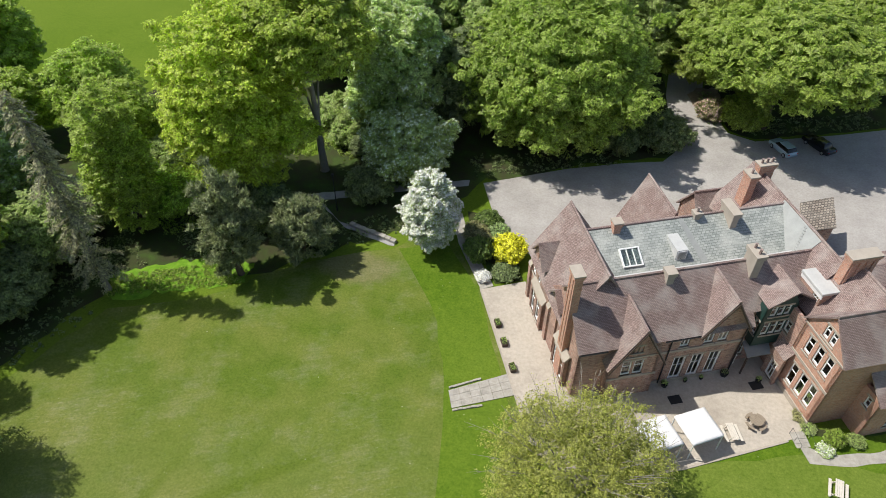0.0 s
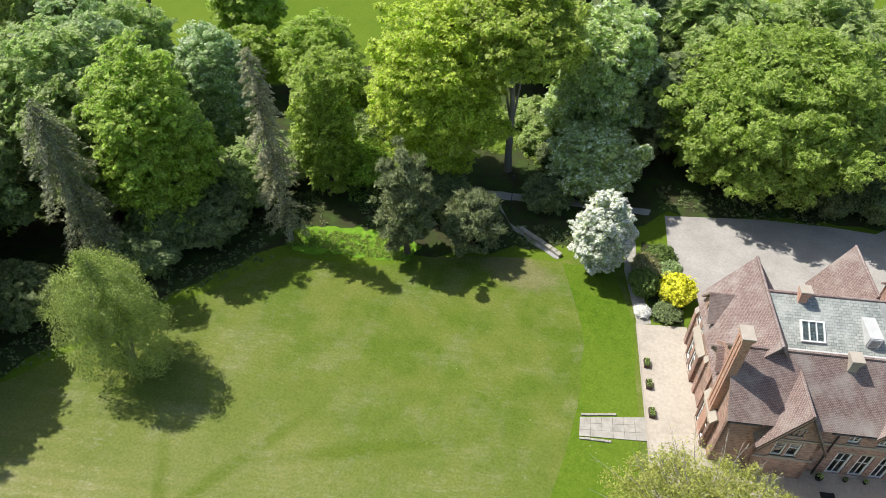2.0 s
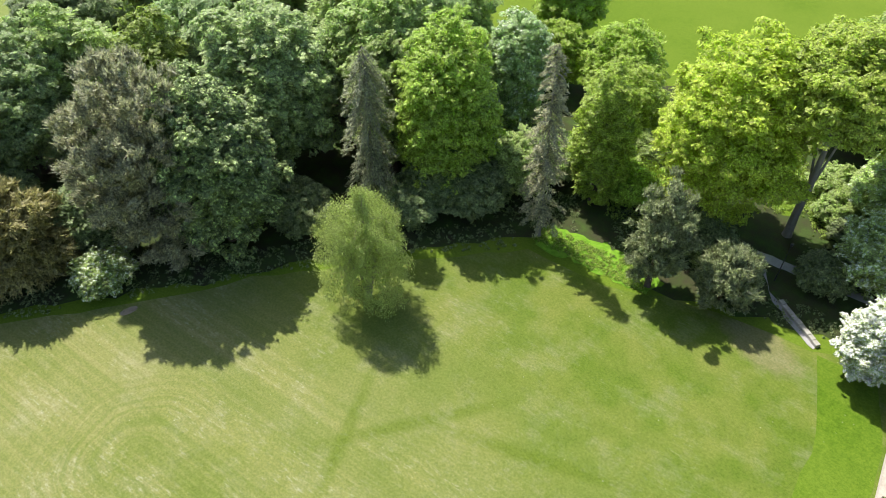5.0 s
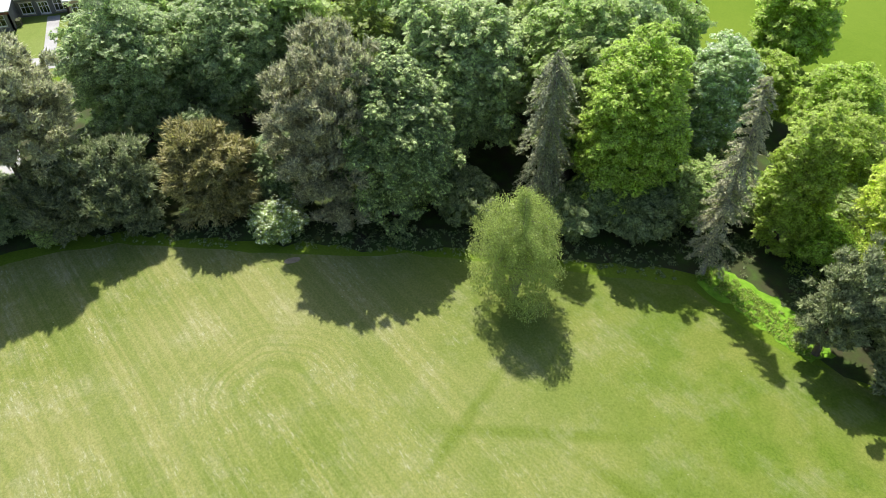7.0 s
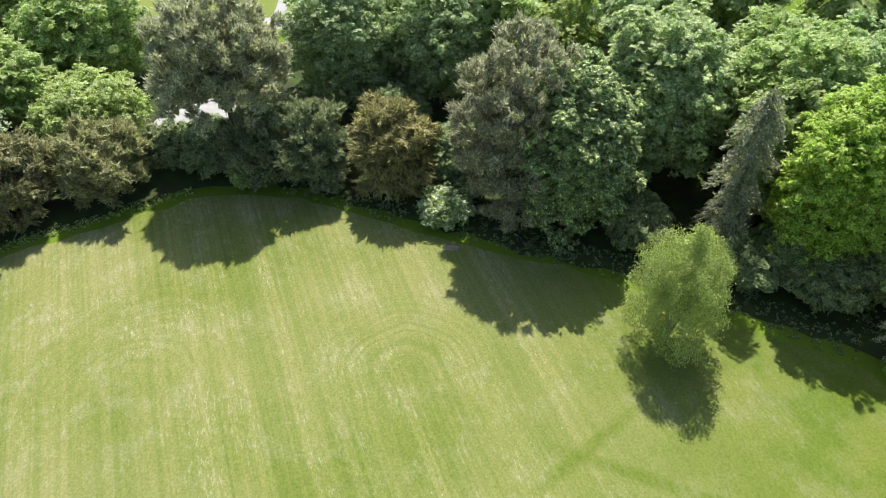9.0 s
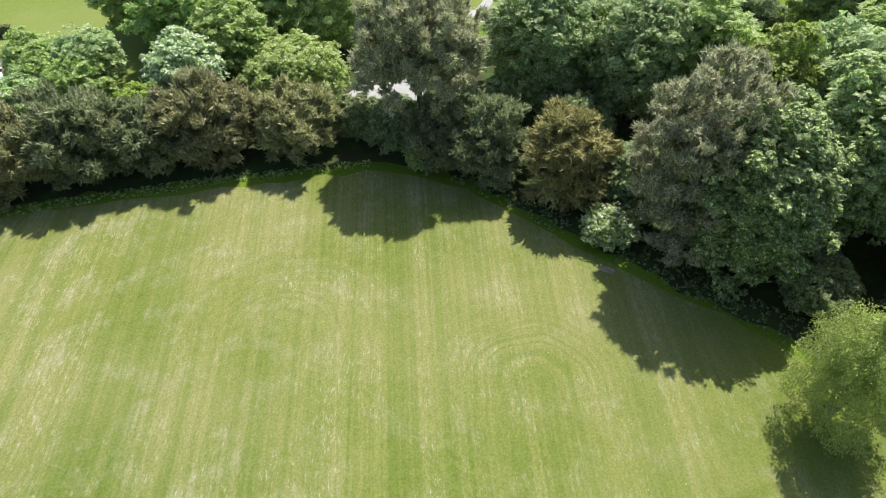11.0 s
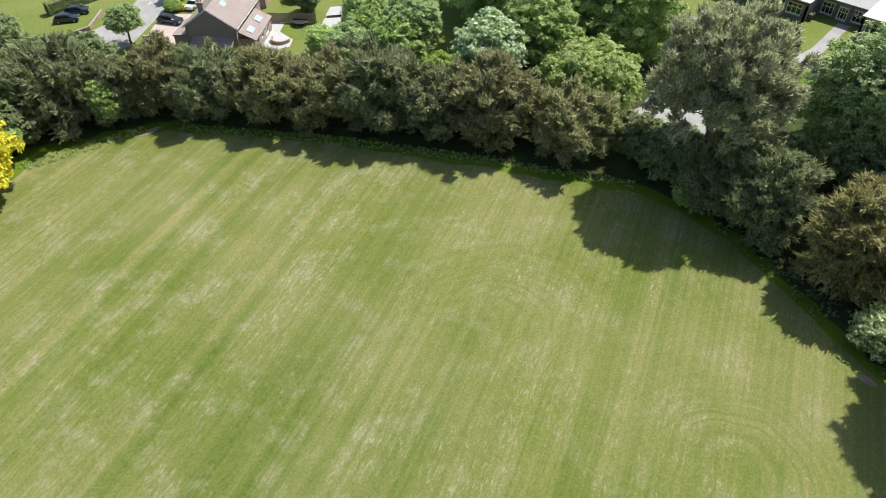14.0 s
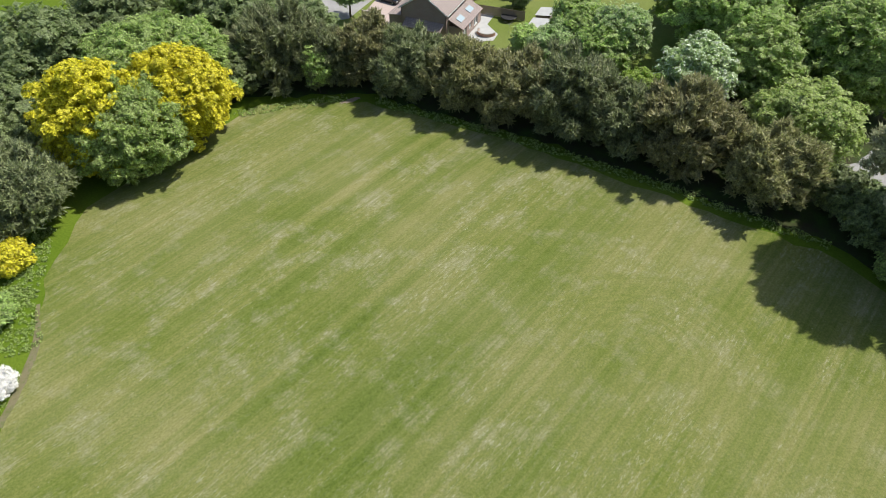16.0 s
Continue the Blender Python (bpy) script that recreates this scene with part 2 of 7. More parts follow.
def ground_mix(name, a, b, c3, scale=0.5, rough=0.95):
    m, n, l = material(name)
    co = n.new("ShaderNodeNewGeometry").outputs["Position"]
    big, fine = noise_of(n, l, co, scale, 5.0, 0.65), noise_of(n, l, co, scale * 14, 4.0, 0.7)
    c = ramp(n, l, big, (0.30, a), (0.52, b), (0.72, c3))
    c = mix(n, l, 0.6, c, mix(n, l, fine, (0.5, 0.5, 0.5), (1.5, 1.5, 1.5)), "MULTIPLY")
    return finish(m, n, l, c, rough, fine, 0.5, distance=0.05, sheen=0.2)


LAWN = lawn_material("mown_grass", -112.0)
FIELD = lawn_material("field_grass", 0, (0.078, 0.138, 0.010), (0.126, 0.190, 0.018), (0.140, 0.198, 0.022), 0.05)
GREEN_LAWN = lawn_material("lush_grass", 0, (0.048, 0.108, 0.006), (0.122, 0.190, 0.016), (0.140, 0.200, 0.024), 0.9)
TERRACE_LAWN = lawn_material("terrace_grass", 0, (0.092, 0.146, 0.016), (0.160, 0.212, 0.034), (0.190, 0.222, 0.048), 0.2)
LONG_GRASS = ground_mix("long_grass", (0.09, 0.20, 0.012), (0.15, 0.30, 0.02), (0.20, 0.34, 0.035), 1.2)
WOOD_FLOOR = ground_mix("woodland_soil", (0.050, 0.042, 0.024), (0.045, 0.062, 0.017), (0.055, 0.105, 0.017), 0.35)
BARE = ground_mix("worn_earth", (0.13, 0.15, 0.045), (0.20, 0.175, 0.10), (0.11, 0.16, 0.035), 0.8)
DRY_EARTH = ground_mix("dry_earth", (0.20, 0.165, 0.11), (0.30, 0.245, 0.18), (0.24, 0.22, 0.12), 1.6)
ASPHALT = ground_mix("worn_asphalt", (0.315, 0.295, 0.27), (0.375, 0.352, 0.322), (0.42, 0.398, 0.368), 0.25)
ROAD = ground_mix("road_asphalt", (0.30, 0.29, 0.28), (0.36, 0.35, 0.335), (0.41, 0.40, 0.38), 0.4)
GRAVEL = ground_mix("resin_gravel", (0.37, 0.325, 0.265), (0.455, 0.405, 0.333), (0.49, 0.44, 0.365), 0.22)
PAVING = ground_mix("pale_paving", (0.30, 0.28, 0.24), (0.385, 0.36, 0.31), (0.46, 0.43, 0.38), 1.5)
BRICK = courses("brown_red_brick", (0.255, 0.130, 0.095), (0.50, 0.300, 0.225), (0.45, 0.37, 0.31), 0.40, 0.15, 0.016, 0.5, blotch=(0.19, 0.155, 0.135), blotches=0.7)
RED_BRICK = courses("red_brick", (0.38, 0.160, 0.098), (0.60, 0.310, 0.205), (0.50, 0.40, 0.32), 0.23, 0.08, 0.012, 0.5, blotch=(0.34, 0.20, 0.15), blotches=0.5)
STONE = plain("sandstone", (0.40, 0.35, 0.285), 0.85, vary=0.3, scale=1.2)
TILE = courses("clay_tile", (0.232, 0.166, 0.147), (0.342, 0.252, 0.224), (0.110, 0.076, 0.066), 0.17, 0.13, 0.016, 0.9, blotch=(0.40, 0.36, 0.32), blotches=0.75)
SLATE = courses("grey_slate", (0.25, 0.275, 0.25), (0.40, 0.42, 0.385), (0.15, 0.165, 0.15), 0.42, 0.26, 0.022, 0.7, rough=0.6, blotch=(0.50, 0.51, 0.46), blotches=0.75)
OLD_STONE = courses("mottled_stone_slate", (0.20, 0.165, 0.13), (0.42, 0.36, 0.29), (0.10, 0.085, 0.07), 0.40, 0.30, 0.05, 0.9)
PALE_WOOD = plain("pale_wood", (0.62, 0.57, 0.48), 0.8, vary=0.15)
BROWN_BRICK = courses("brown_brick", (0.36, 0.245, 0.205), (0.45, 0.320, 0.270), (0.30, 0.27, 0.24), 0.225, 0.075, 0.01, 0.3)
DARK_BRICK = courses("dark_brick", (0.13, 0.125, 0.125), (0.17, 0.165, 0.16), (0.15, 0.145, 0.14), 0.225, 0.075, 0.01, 0.3)
CONCRETE_TILE = courses("brown_concrete_tile", (0.33, 0.262, 0.236), (0.43, 0.350, 0.318), (0.18, 0.15, 0.13), 0.33, 0.32, 0.03, 0.7, blotch=(0.40, 0.37, 0.33), blotches=0.4)
BLOCKS = courses("pink_block_paving", (0.52, 0.41, 0.36), (0.60, 0.49, 0.43), (0.40, 0.33, 0.29), 0.2, 0.1, 0.012, 0.3)
RIBBED = courses("ribbed_metal", (0.66, 0.67, 0.68), (0.70, 0.71, 0.72), (0.42, 0.43, 0.44), 20.0, 0.5, 0.05, 0.5, rough=0.4, blotches=0.1)
DARK_RED = plain("dark_red_boards", (0.16, 0.05, 0.045), 0.6)
TAIL_RED = plain("red_lens", (0.45, 0.02, 0.02), 0.2)
LEAD = plain("sheet_lead", (0.31, 0.32, 0.30), 0.6, vary=0.35, scale=1.2)
WHITE_LEAD = plain("white_weathered_lead", (0.50, 0.50, 0.475), 0.6, vary=0.3, scale=1.2)
WHITE_PAINT = plain("white_paint", (0.80, 0.80, 0.77), 0.45, vary=0.06)
GREEN_PAINT = plain("dark_green_paint", (0.022, 0.060, 0.050), 0.5, vary=0.3)
BLACK_IRON = plain("black_iron", (0.02, 0.02, 0.022), 0.5, vary=0.3)
BARK = plain("bark", (0.10, 0.078, 0.055), 0.95, vary=0.45, scale=2.0)
GREY_BARK = plain("grey_bark", (0.26, 0.235, 0.20), 0.95, vary=0.4, scale=2.0)
OLD_WOOD = plain("weathered_wood", (0.27, 0.22, 0.16), 0.9, vary=0.35)
DARK_WOOD = plain("dark_stained_wood", (0.07, 0.045, 0.03), 0.7, vary=0.4)
CANVAS = plain("white_canvas", (0.70, 0.69, 0.67), 0.8, vary=0.05, scale=0.8)
RUBBER = plain("black_rubber", (0.018, 0.018, 0.018), 0.8)


def glass_material():
    m, n, l = material("window_glass")
    p = node(n, "BsdfPrincipled", Roughness=0.03, IOR=1.45)
    p.inputs["Base Color"].default_value = (0.75, 0.82, 0.82, 1)
    p.inputs["Transmission Weight"].default_value = 1.0
    out = n.new("ShaderNodeOutputMaterial")
    l.new(p.outputs["BSDF"], out.inputs["Surface"])
    return m


GLASS = glass_material()


def gloss(name, colour, rough=0.08):
    m, n, l = material(name)
    return finish(m, n, l, colour, rough)


CAR_GLASS = gloss("dark_car_glass", (0.012, 0.014, 0.016))
PALE_GLASS = gloss("frosted_roof_glass", (0.42, 0.52, 0.56), 0.2)
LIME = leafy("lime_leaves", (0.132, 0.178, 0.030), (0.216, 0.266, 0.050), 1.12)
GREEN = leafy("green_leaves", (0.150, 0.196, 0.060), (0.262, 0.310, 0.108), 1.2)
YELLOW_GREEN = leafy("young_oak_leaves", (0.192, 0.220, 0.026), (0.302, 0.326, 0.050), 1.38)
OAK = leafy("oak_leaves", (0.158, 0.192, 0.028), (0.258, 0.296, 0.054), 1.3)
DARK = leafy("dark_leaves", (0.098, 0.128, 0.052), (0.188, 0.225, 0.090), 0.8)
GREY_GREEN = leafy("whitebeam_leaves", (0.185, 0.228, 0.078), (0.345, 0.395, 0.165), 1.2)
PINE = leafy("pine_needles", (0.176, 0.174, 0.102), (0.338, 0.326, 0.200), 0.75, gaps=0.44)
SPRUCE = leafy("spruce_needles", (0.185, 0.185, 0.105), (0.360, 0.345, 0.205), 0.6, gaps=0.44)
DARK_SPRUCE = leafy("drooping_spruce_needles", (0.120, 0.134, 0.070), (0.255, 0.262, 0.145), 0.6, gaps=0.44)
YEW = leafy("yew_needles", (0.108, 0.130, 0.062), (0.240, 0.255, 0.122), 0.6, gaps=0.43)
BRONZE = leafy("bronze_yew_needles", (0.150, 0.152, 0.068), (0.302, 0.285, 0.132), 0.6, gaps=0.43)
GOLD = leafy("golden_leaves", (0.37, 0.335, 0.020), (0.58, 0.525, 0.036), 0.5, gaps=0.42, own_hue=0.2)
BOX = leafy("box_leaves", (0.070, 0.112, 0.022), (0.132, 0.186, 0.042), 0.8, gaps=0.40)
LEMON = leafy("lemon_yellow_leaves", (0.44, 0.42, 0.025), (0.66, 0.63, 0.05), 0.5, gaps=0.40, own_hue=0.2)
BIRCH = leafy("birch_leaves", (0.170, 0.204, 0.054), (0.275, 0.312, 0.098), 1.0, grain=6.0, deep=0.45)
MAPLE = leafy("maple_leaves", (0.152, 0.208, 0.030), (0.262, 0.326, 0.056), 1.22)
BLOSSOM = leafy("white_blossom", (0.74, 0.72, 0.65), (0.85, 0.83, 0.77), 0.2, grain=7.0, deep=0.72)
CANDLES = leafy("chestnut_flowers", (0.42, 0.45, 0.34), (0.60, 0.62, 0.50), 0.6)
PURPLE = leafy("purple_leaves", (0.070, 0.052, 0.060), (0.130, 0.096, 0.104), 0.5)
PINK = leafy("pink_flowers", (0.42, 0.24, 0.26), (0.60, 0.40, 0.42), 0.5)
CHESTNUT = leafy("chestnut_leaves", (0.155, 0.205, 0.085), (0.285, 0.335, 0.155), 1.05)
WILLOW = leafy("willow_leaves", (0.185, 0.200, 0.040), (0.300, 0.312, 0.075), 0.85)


# ---- building blocks ----
def link(name, bm, mat, parent=None, label="", smooth=False):
    me = bpy.data.meshes.new(name)
    bm.to_mesh(me)
    bm.free()
    me.materials.append(mat)
    if smooth:
        me.shade_smooth()
    ob = new(name, me)
    if parent is not None:
        ob.parent = parent
    return tagged(ob, label) if label else ob


def part(name, bm, mat, parent, label="", smooth=False):
    return link(name, bm, mat, parent, label, smooth)


def lay_uv(bm):
    uv = bm.loops.layers.uv.verify()
    bm.normal_update()
    for f in bm.faces:
        n = f.normal
        e1 = Vector((0, 0, 1)).cross(n)
        e1 = e1.normalized() if e1.length > 0.05 else Vector((1, 0, 0))
        e2 = n.cross(e1)
        for lp in f.loops:
            lp[uv].uv = (lp.vert.co.dot(e1), lp.vert.co.dot(e2))
    return bm


def add_box(bm, x0, x1, y0, y1, z0, z1, bevel=0.0, m=None):
    got = bmesh.ops.create_cube(bm, size=1.0, matrix=Matrix.Translation(((x0 + x1) / 2, (y0 + y1) / 2, (z0 + z1) / 2)) @ Matrix.Diagonal((abs(x1 - x0), abs(y1 - y0), abs(z1 - z0), 1)))
    if bevel:
        edges = {e for v in got["verts"] for e in v.link_edges}
        out = bmesh.ops.bevel(bm, geom=list(edges), offset=bevel, segments=2, affect="EDGES", profile=0.5)
        verts = {v for f in out["faces"] for v in f.verts} | {v for v in got["verts"] if v.is_valid}
    else:
        verts = got["verts"]
    if m is not None:
        bmesh.ops.transform(bm, matrix=m, verts=list(verts))
    return bm


def box(x0, x1, y0, y1, z0, z1, bevel=0.0):
    return lay_uv(add_box(bmesh.new(), x0, x1, y0, y1, z0, z1, bevel))


def add_prism(bm, poly, z0, z1):
    """A flat shape, given by its corners, from z0 up to z1."""
    low = [bm.verts.new((x, y, z0)) for x, y in poly]
    high = [bm.verts.new((x, y, z1)) for x, y in poly]
    n = len(poly)
    bm.faces.new(low[::-1])
    bm.faces.new(high)
    for i in range(n):
        bm.faces.new((low[i], low[(i + 1) % n], high[(i + 1) % n], high[i]))
    return bm


def prism(poly, z0, z1):
    bm = add_prism(bmesh.new(), poly, z0, z1)
    bmesh.ops.recalc_face_normals(bm, faces=bm.faces)
    return lay_uv(bm)


def add_tube(bm, points, radii, sides=8):
    rings = []
    for i, p in enumerate(points):
        a = Vector(points[max(i - 1, 0)])
        b = Vector(points[min(i + 1, len(points) - 1)])
        d = (b - a).normalized()
        s = d.cross(Vector((0.31, 0.87, 0.12))).normalized()
        u = d.cross(s)
        rings.append([bm.verts.new(Vector(p) + (s * math.cos(k * math.tau / sides) + u * math.sin(k * math.tau / sides)) * radii[i]) for k in range(sides)])
    for r0, r1 in zip(rings, rings[1:]):
        for k in range(sides):
            bm.faces.new((r0[k], r0[(k + 1) % sides], r1[(k + 1) % sides], r1[k]))
    bm.faces.new(rings[0][::-1])
    bm.faces.new(rings[-1])
    return bm


def slab(pts, thick, lift=0.0):
    """A plate under the flat or slightly bent shape through pts."""
    bm = bmesh.new()
    top = [bm.verts.new(Vector(p)) for p in pts]
    f = bm.faces.new(top)
    f.normal_update()
    if f.normal.z < 0:
        f.normal_flip()
    n = f.normal.copy()
    for v in top:
        v.co += n * lift
    got = bmesh.ops.extrude_face_region(bm, geom=[f])
    bmesh.ops.translate(bm, vec=-n * thick, verts=[v for v in got["geom"] if isinstance(v, bmesh.types.BMVert)])
    bmesh.ops.recalc_face_normals(bm, faces=bm.faces)
    return lay_uv(bm)


def empty(name, m, label, category, group="", kind=""):
    ob = new(name)
    ob.matrix_world = m
    return tagged(ob, label, category, group, kind)


# ---- plants ----
def leaf_sheet(name, at, facing, size, slim, mat, parent, along=None, bend=0.3):
    """One small three-cornered leaf or spray at each place, as one mesh."""
    k = len(at)
    rng = np.random.default_rng(k)
    facing = facing / np.maximum(np.linalg.norm(facing, axis=1, keepdims=True), 1e-6)
    if along is None:
        along = rng.normal(size=(k, 3))
    t1 = along - facing * (along * facing).sum(1, keepdims=True)
    t1 /= np.maximum(np.linalg.norm(t1, axis=1, keepdims=True), 1e-6)
    t2 = np.cross(facing, t1)
    s = np.asarray(size)[:, None]
    drop = facing * s * bend
    co = np.stack([at + t1 * s - drop, at - t1 * s * 0.6 + t2 * s * slim, at - t1 * s * 0.6 - t2 * s * slim], 1).reshape(-1, 3)
    me = bpy.data.meshes.new(name)
    me.vertices.add(3 * k)
    me.vertices.foreach_set("co", co.ravel().astype(np.float32))
    me.loops.add(3 * k)
    me.loops.foreach_set("vertex_index", np.arange(3 * k, dtype=np.int32))
    me.polygons.add(k)
    me.polygons.foreach_set("loop_start", np.arange(0, 3 * k, 3, dtype=np.int32))
    me.update(calc_edges=True)
    me.materials.append(mat)
    ob = new(name, me)
    ob.parent = parent
    return ob


def sphere_ways(rng, k, low=-1.0):
    z = rng.uniform(low, 1.0, k)
    a = rng.uniform(0, math.tau, k)
    r = np.sqrt(1 - z * z)
    return np.stack([r * np.cos(a), r * np.sin(a), z], 1)


def lobed(rng, r, rz, zc, lobes, lobe, low=-0.55, lean=0.15):
    """Centres and sizes of the boughs that make up a crown."""
    k = np.arange(lobes) + 0.5
    z = 1 - (1 - low) * k / lobes
    a = k * 2.39996 + rng.uniform(0, 6)
    way = np.stack([np.sqrt(1 - z * z) * np.cos(a), np.sqrt(1 - z * z) * np.sin(a), z], 1) + rng.normal(0, 0.10, (lobes, 3))
    size = r * rng.uniform(lobe * 0.55, lobe * 1.45, lobes)
    out = 1 + rng.normal(0, lean, lobes)
    out = np.clip(out, 0.5, 1.09)
    hold = np.array([r, r, rz])
    at = way * (hold - size[:, None] * 0.75) * out[:, None]
    return at + [0, 0, zc], size


def bough_leaves(rng, at, size, leaf, cover, flat=0.75, most=12000, up=0.35, rough=0.33, tufts=26):
    """Leaves in small tufts over each bough: places, ways they face, ways out of the tuft, sizes."""
    pick = np.repeat(np.arange(len(at)), tufts)
    out = sphere_ways(rng, len(pick), -0.75)
    knot = at[pick] + out * (size[pick] * rng.uniform(0.55, 1.05, len(pick)))[:, None] * [1, 1, flat]
    girth = size[pick] * rng.uniform(0.14, 0.36, len(pick))
    area = 2.6 * math.pi * girth**2
    count = np.maximum((area * cover * 1.25 / (1.1 * leaf * leaf)).astype(int), 3)
    most = most * 1.35
    if count.sum() > most:
        leaf = leaf * math.sqrt(count.sum() / most)
        count = np.maximum((count * most / count.sum()).astype(int), 2)
    who = np.repeat(np.arange(len(knot)), count)
    k = len(who)
    way = sphere_ways(rng, k, -0.6)
    far = rng.uniform(0.25, 1.0, k) ** 0.5 * (1 + rng.normal(0, 0.12, k))
    p = knot[who] + way * (girth[who] * far)[:, None] * [1, 1, flat]
    face = way * 0.6 + out[who] * 0.45 + [0, 0, up * 0.6] + rng.normal(0, rough * 0.9, (k, 3))
    return p, face, way * 0.6 + out[who] * 0.6, leaf * rng.uniform(0.6, 1.35, k)


def trunk_mesh(rng, high, girth, r, rz, zc, limbs=7, lean=(0, 0)):
    bm = bmesh.new()
    top = high * 0.86
    pts = [(lean[0] * f + rng.normal(0, 0.06) * (f > 0.05), lean[1] * f + rng.normal(0, 0.06) * (f > 0.05), -0.15 + (top + 0.15) * f) for f in (0, 0.03, 0.15, 0.35, 0.6, 0.8, 1.0)]
    add_tube(bm, pts, [girth * w for w in (1.35, 1.1, 0.92, 0.78, 0.5, 0.28, 0.06)], 9)
    for i in range(limbs):
        a = i * 2.4 + rng.uniform(0, 0.7)
        z0 = high * rng.uniform(0.25, 0.65)
        f = z0 / top
        z1 = min(zc + rz * rng.uniform(-0.3, 0.6), high * 0.9)
        reach = r * rng.uniform(0.55, 0.85)
        c, s = math.cos(a), math.sin(a)
        bx, by = lean[0] * f, lean[1] * f
        add_tube(bm, [(bx, by, z0), (bx + c * reach * 0.4, by + s * reach * 0.4, z0 + (z1 - z0) * 0.55), (bx + c * reach * 0.75, by + s * reach * 0.75, z0 + (z1 - z0) * 0.85), (bx + c * reach, by + s * reach, z1)],
                 [girth * 0.34, girth * 0.24, girth * 0.13, girth * 0.03], 6)
    return bm


def broad_tree(name, x, y, high, r, label, mat, rz=None, base=0.0, lobes=64, lobe=0.27, leaf=0.17, cover=1.15, most=15000, seed=1, girth=None, bark=None,
               extra=None, extra_share=0.0, slim=0.62, up=0.9, category="tree", flat=0.66, low=-0.9, lean=0.23, group="", core=1.0):
    """A round-headed tree or bush: trunk, limbs and a crown of leafy boughs."""
    rng = np.random.default_rng(seed)
    rz = rz or high * 0.47
    zc = max(high - rz, base)
    tree = empty(name, pose(x, y, 0, 0, 0, seed * 47 % 360), label, category, group)
    girth = girth or 0.022 * high + 0.05
    part("trunk", trunk_mesh(rng, high, girth, r, rz, zc), bark or BARK, tree)
    at, size = lobed(rng, r, rz, zc, lobes, lobe, low, lean)
    p, face, way, s = bough_leaves(rng, at, size, leaf, cover, flat, most, up)
    # the dark inside of the crown
    deep = 0.07 * r + 0.10
    inner = sphere_ways(rng, max(int(core * 7.5 * r * rz / deep**2), 20), max(low, -0.8))
    q = inner * np.array([r, r, rz]) * rng.uniform(0.25, 0.76, (len(inner), 1)) + [0, 0, zc]
    # loose twigs between the boughs
    knots = max(len(p) // 24, 8)
    twig = sphere_ways(rng, knots, max(low, -0.75))
    twig_at = twig * np.array([r, r, rz]) * (rng.uniform(0.70, 0.99, (knots, 1)) + rng.normal(0, lean * 0.3, (knots, 1))) + [0, 0, zc]
    loose = np.repeat(np.arange(knots), 9)
    more_p = twig_at[loose] + rng.normal(0, 0.10 + 0.03 * r, (len(loose), 3)) * [1, 1, 0.6]
    p = np.concatenate([p, more_p])
    face = np.concatenate([face, twig[loose] * 0.4 + [0, 0, up] + rng.normal(0, 0.4, more_p.shape)])
    s = np.concatenate([s, float(np.mean(s)) * rng.uniform(0.6, 1.35, len(loose))])
    keep = p[:, 2] > 0.05
    p, face, s = p[keep], face[keep], s[keep]
    leaf_sheet("crown", np.concatenate([p, q]), np.concatenate([face, inner + rng.normal(0, 0.4, inner.shape)]), np.concatenate([s, np.full(len(q), deep)]), slim, mat, tree)
    if extra is not None:
        pick = rng.random(len(p)) < extra_share
        e = p[pick] + face[pick] / np.linalg.norm(face[pick], axis=1, keepdims=True) * leaf * 0.5
        leaf_sheet("blossom", e, face[pick] + [0, 0, 0.5], s[pick] * 0.75, 0.8, extra, tree)
    return tree


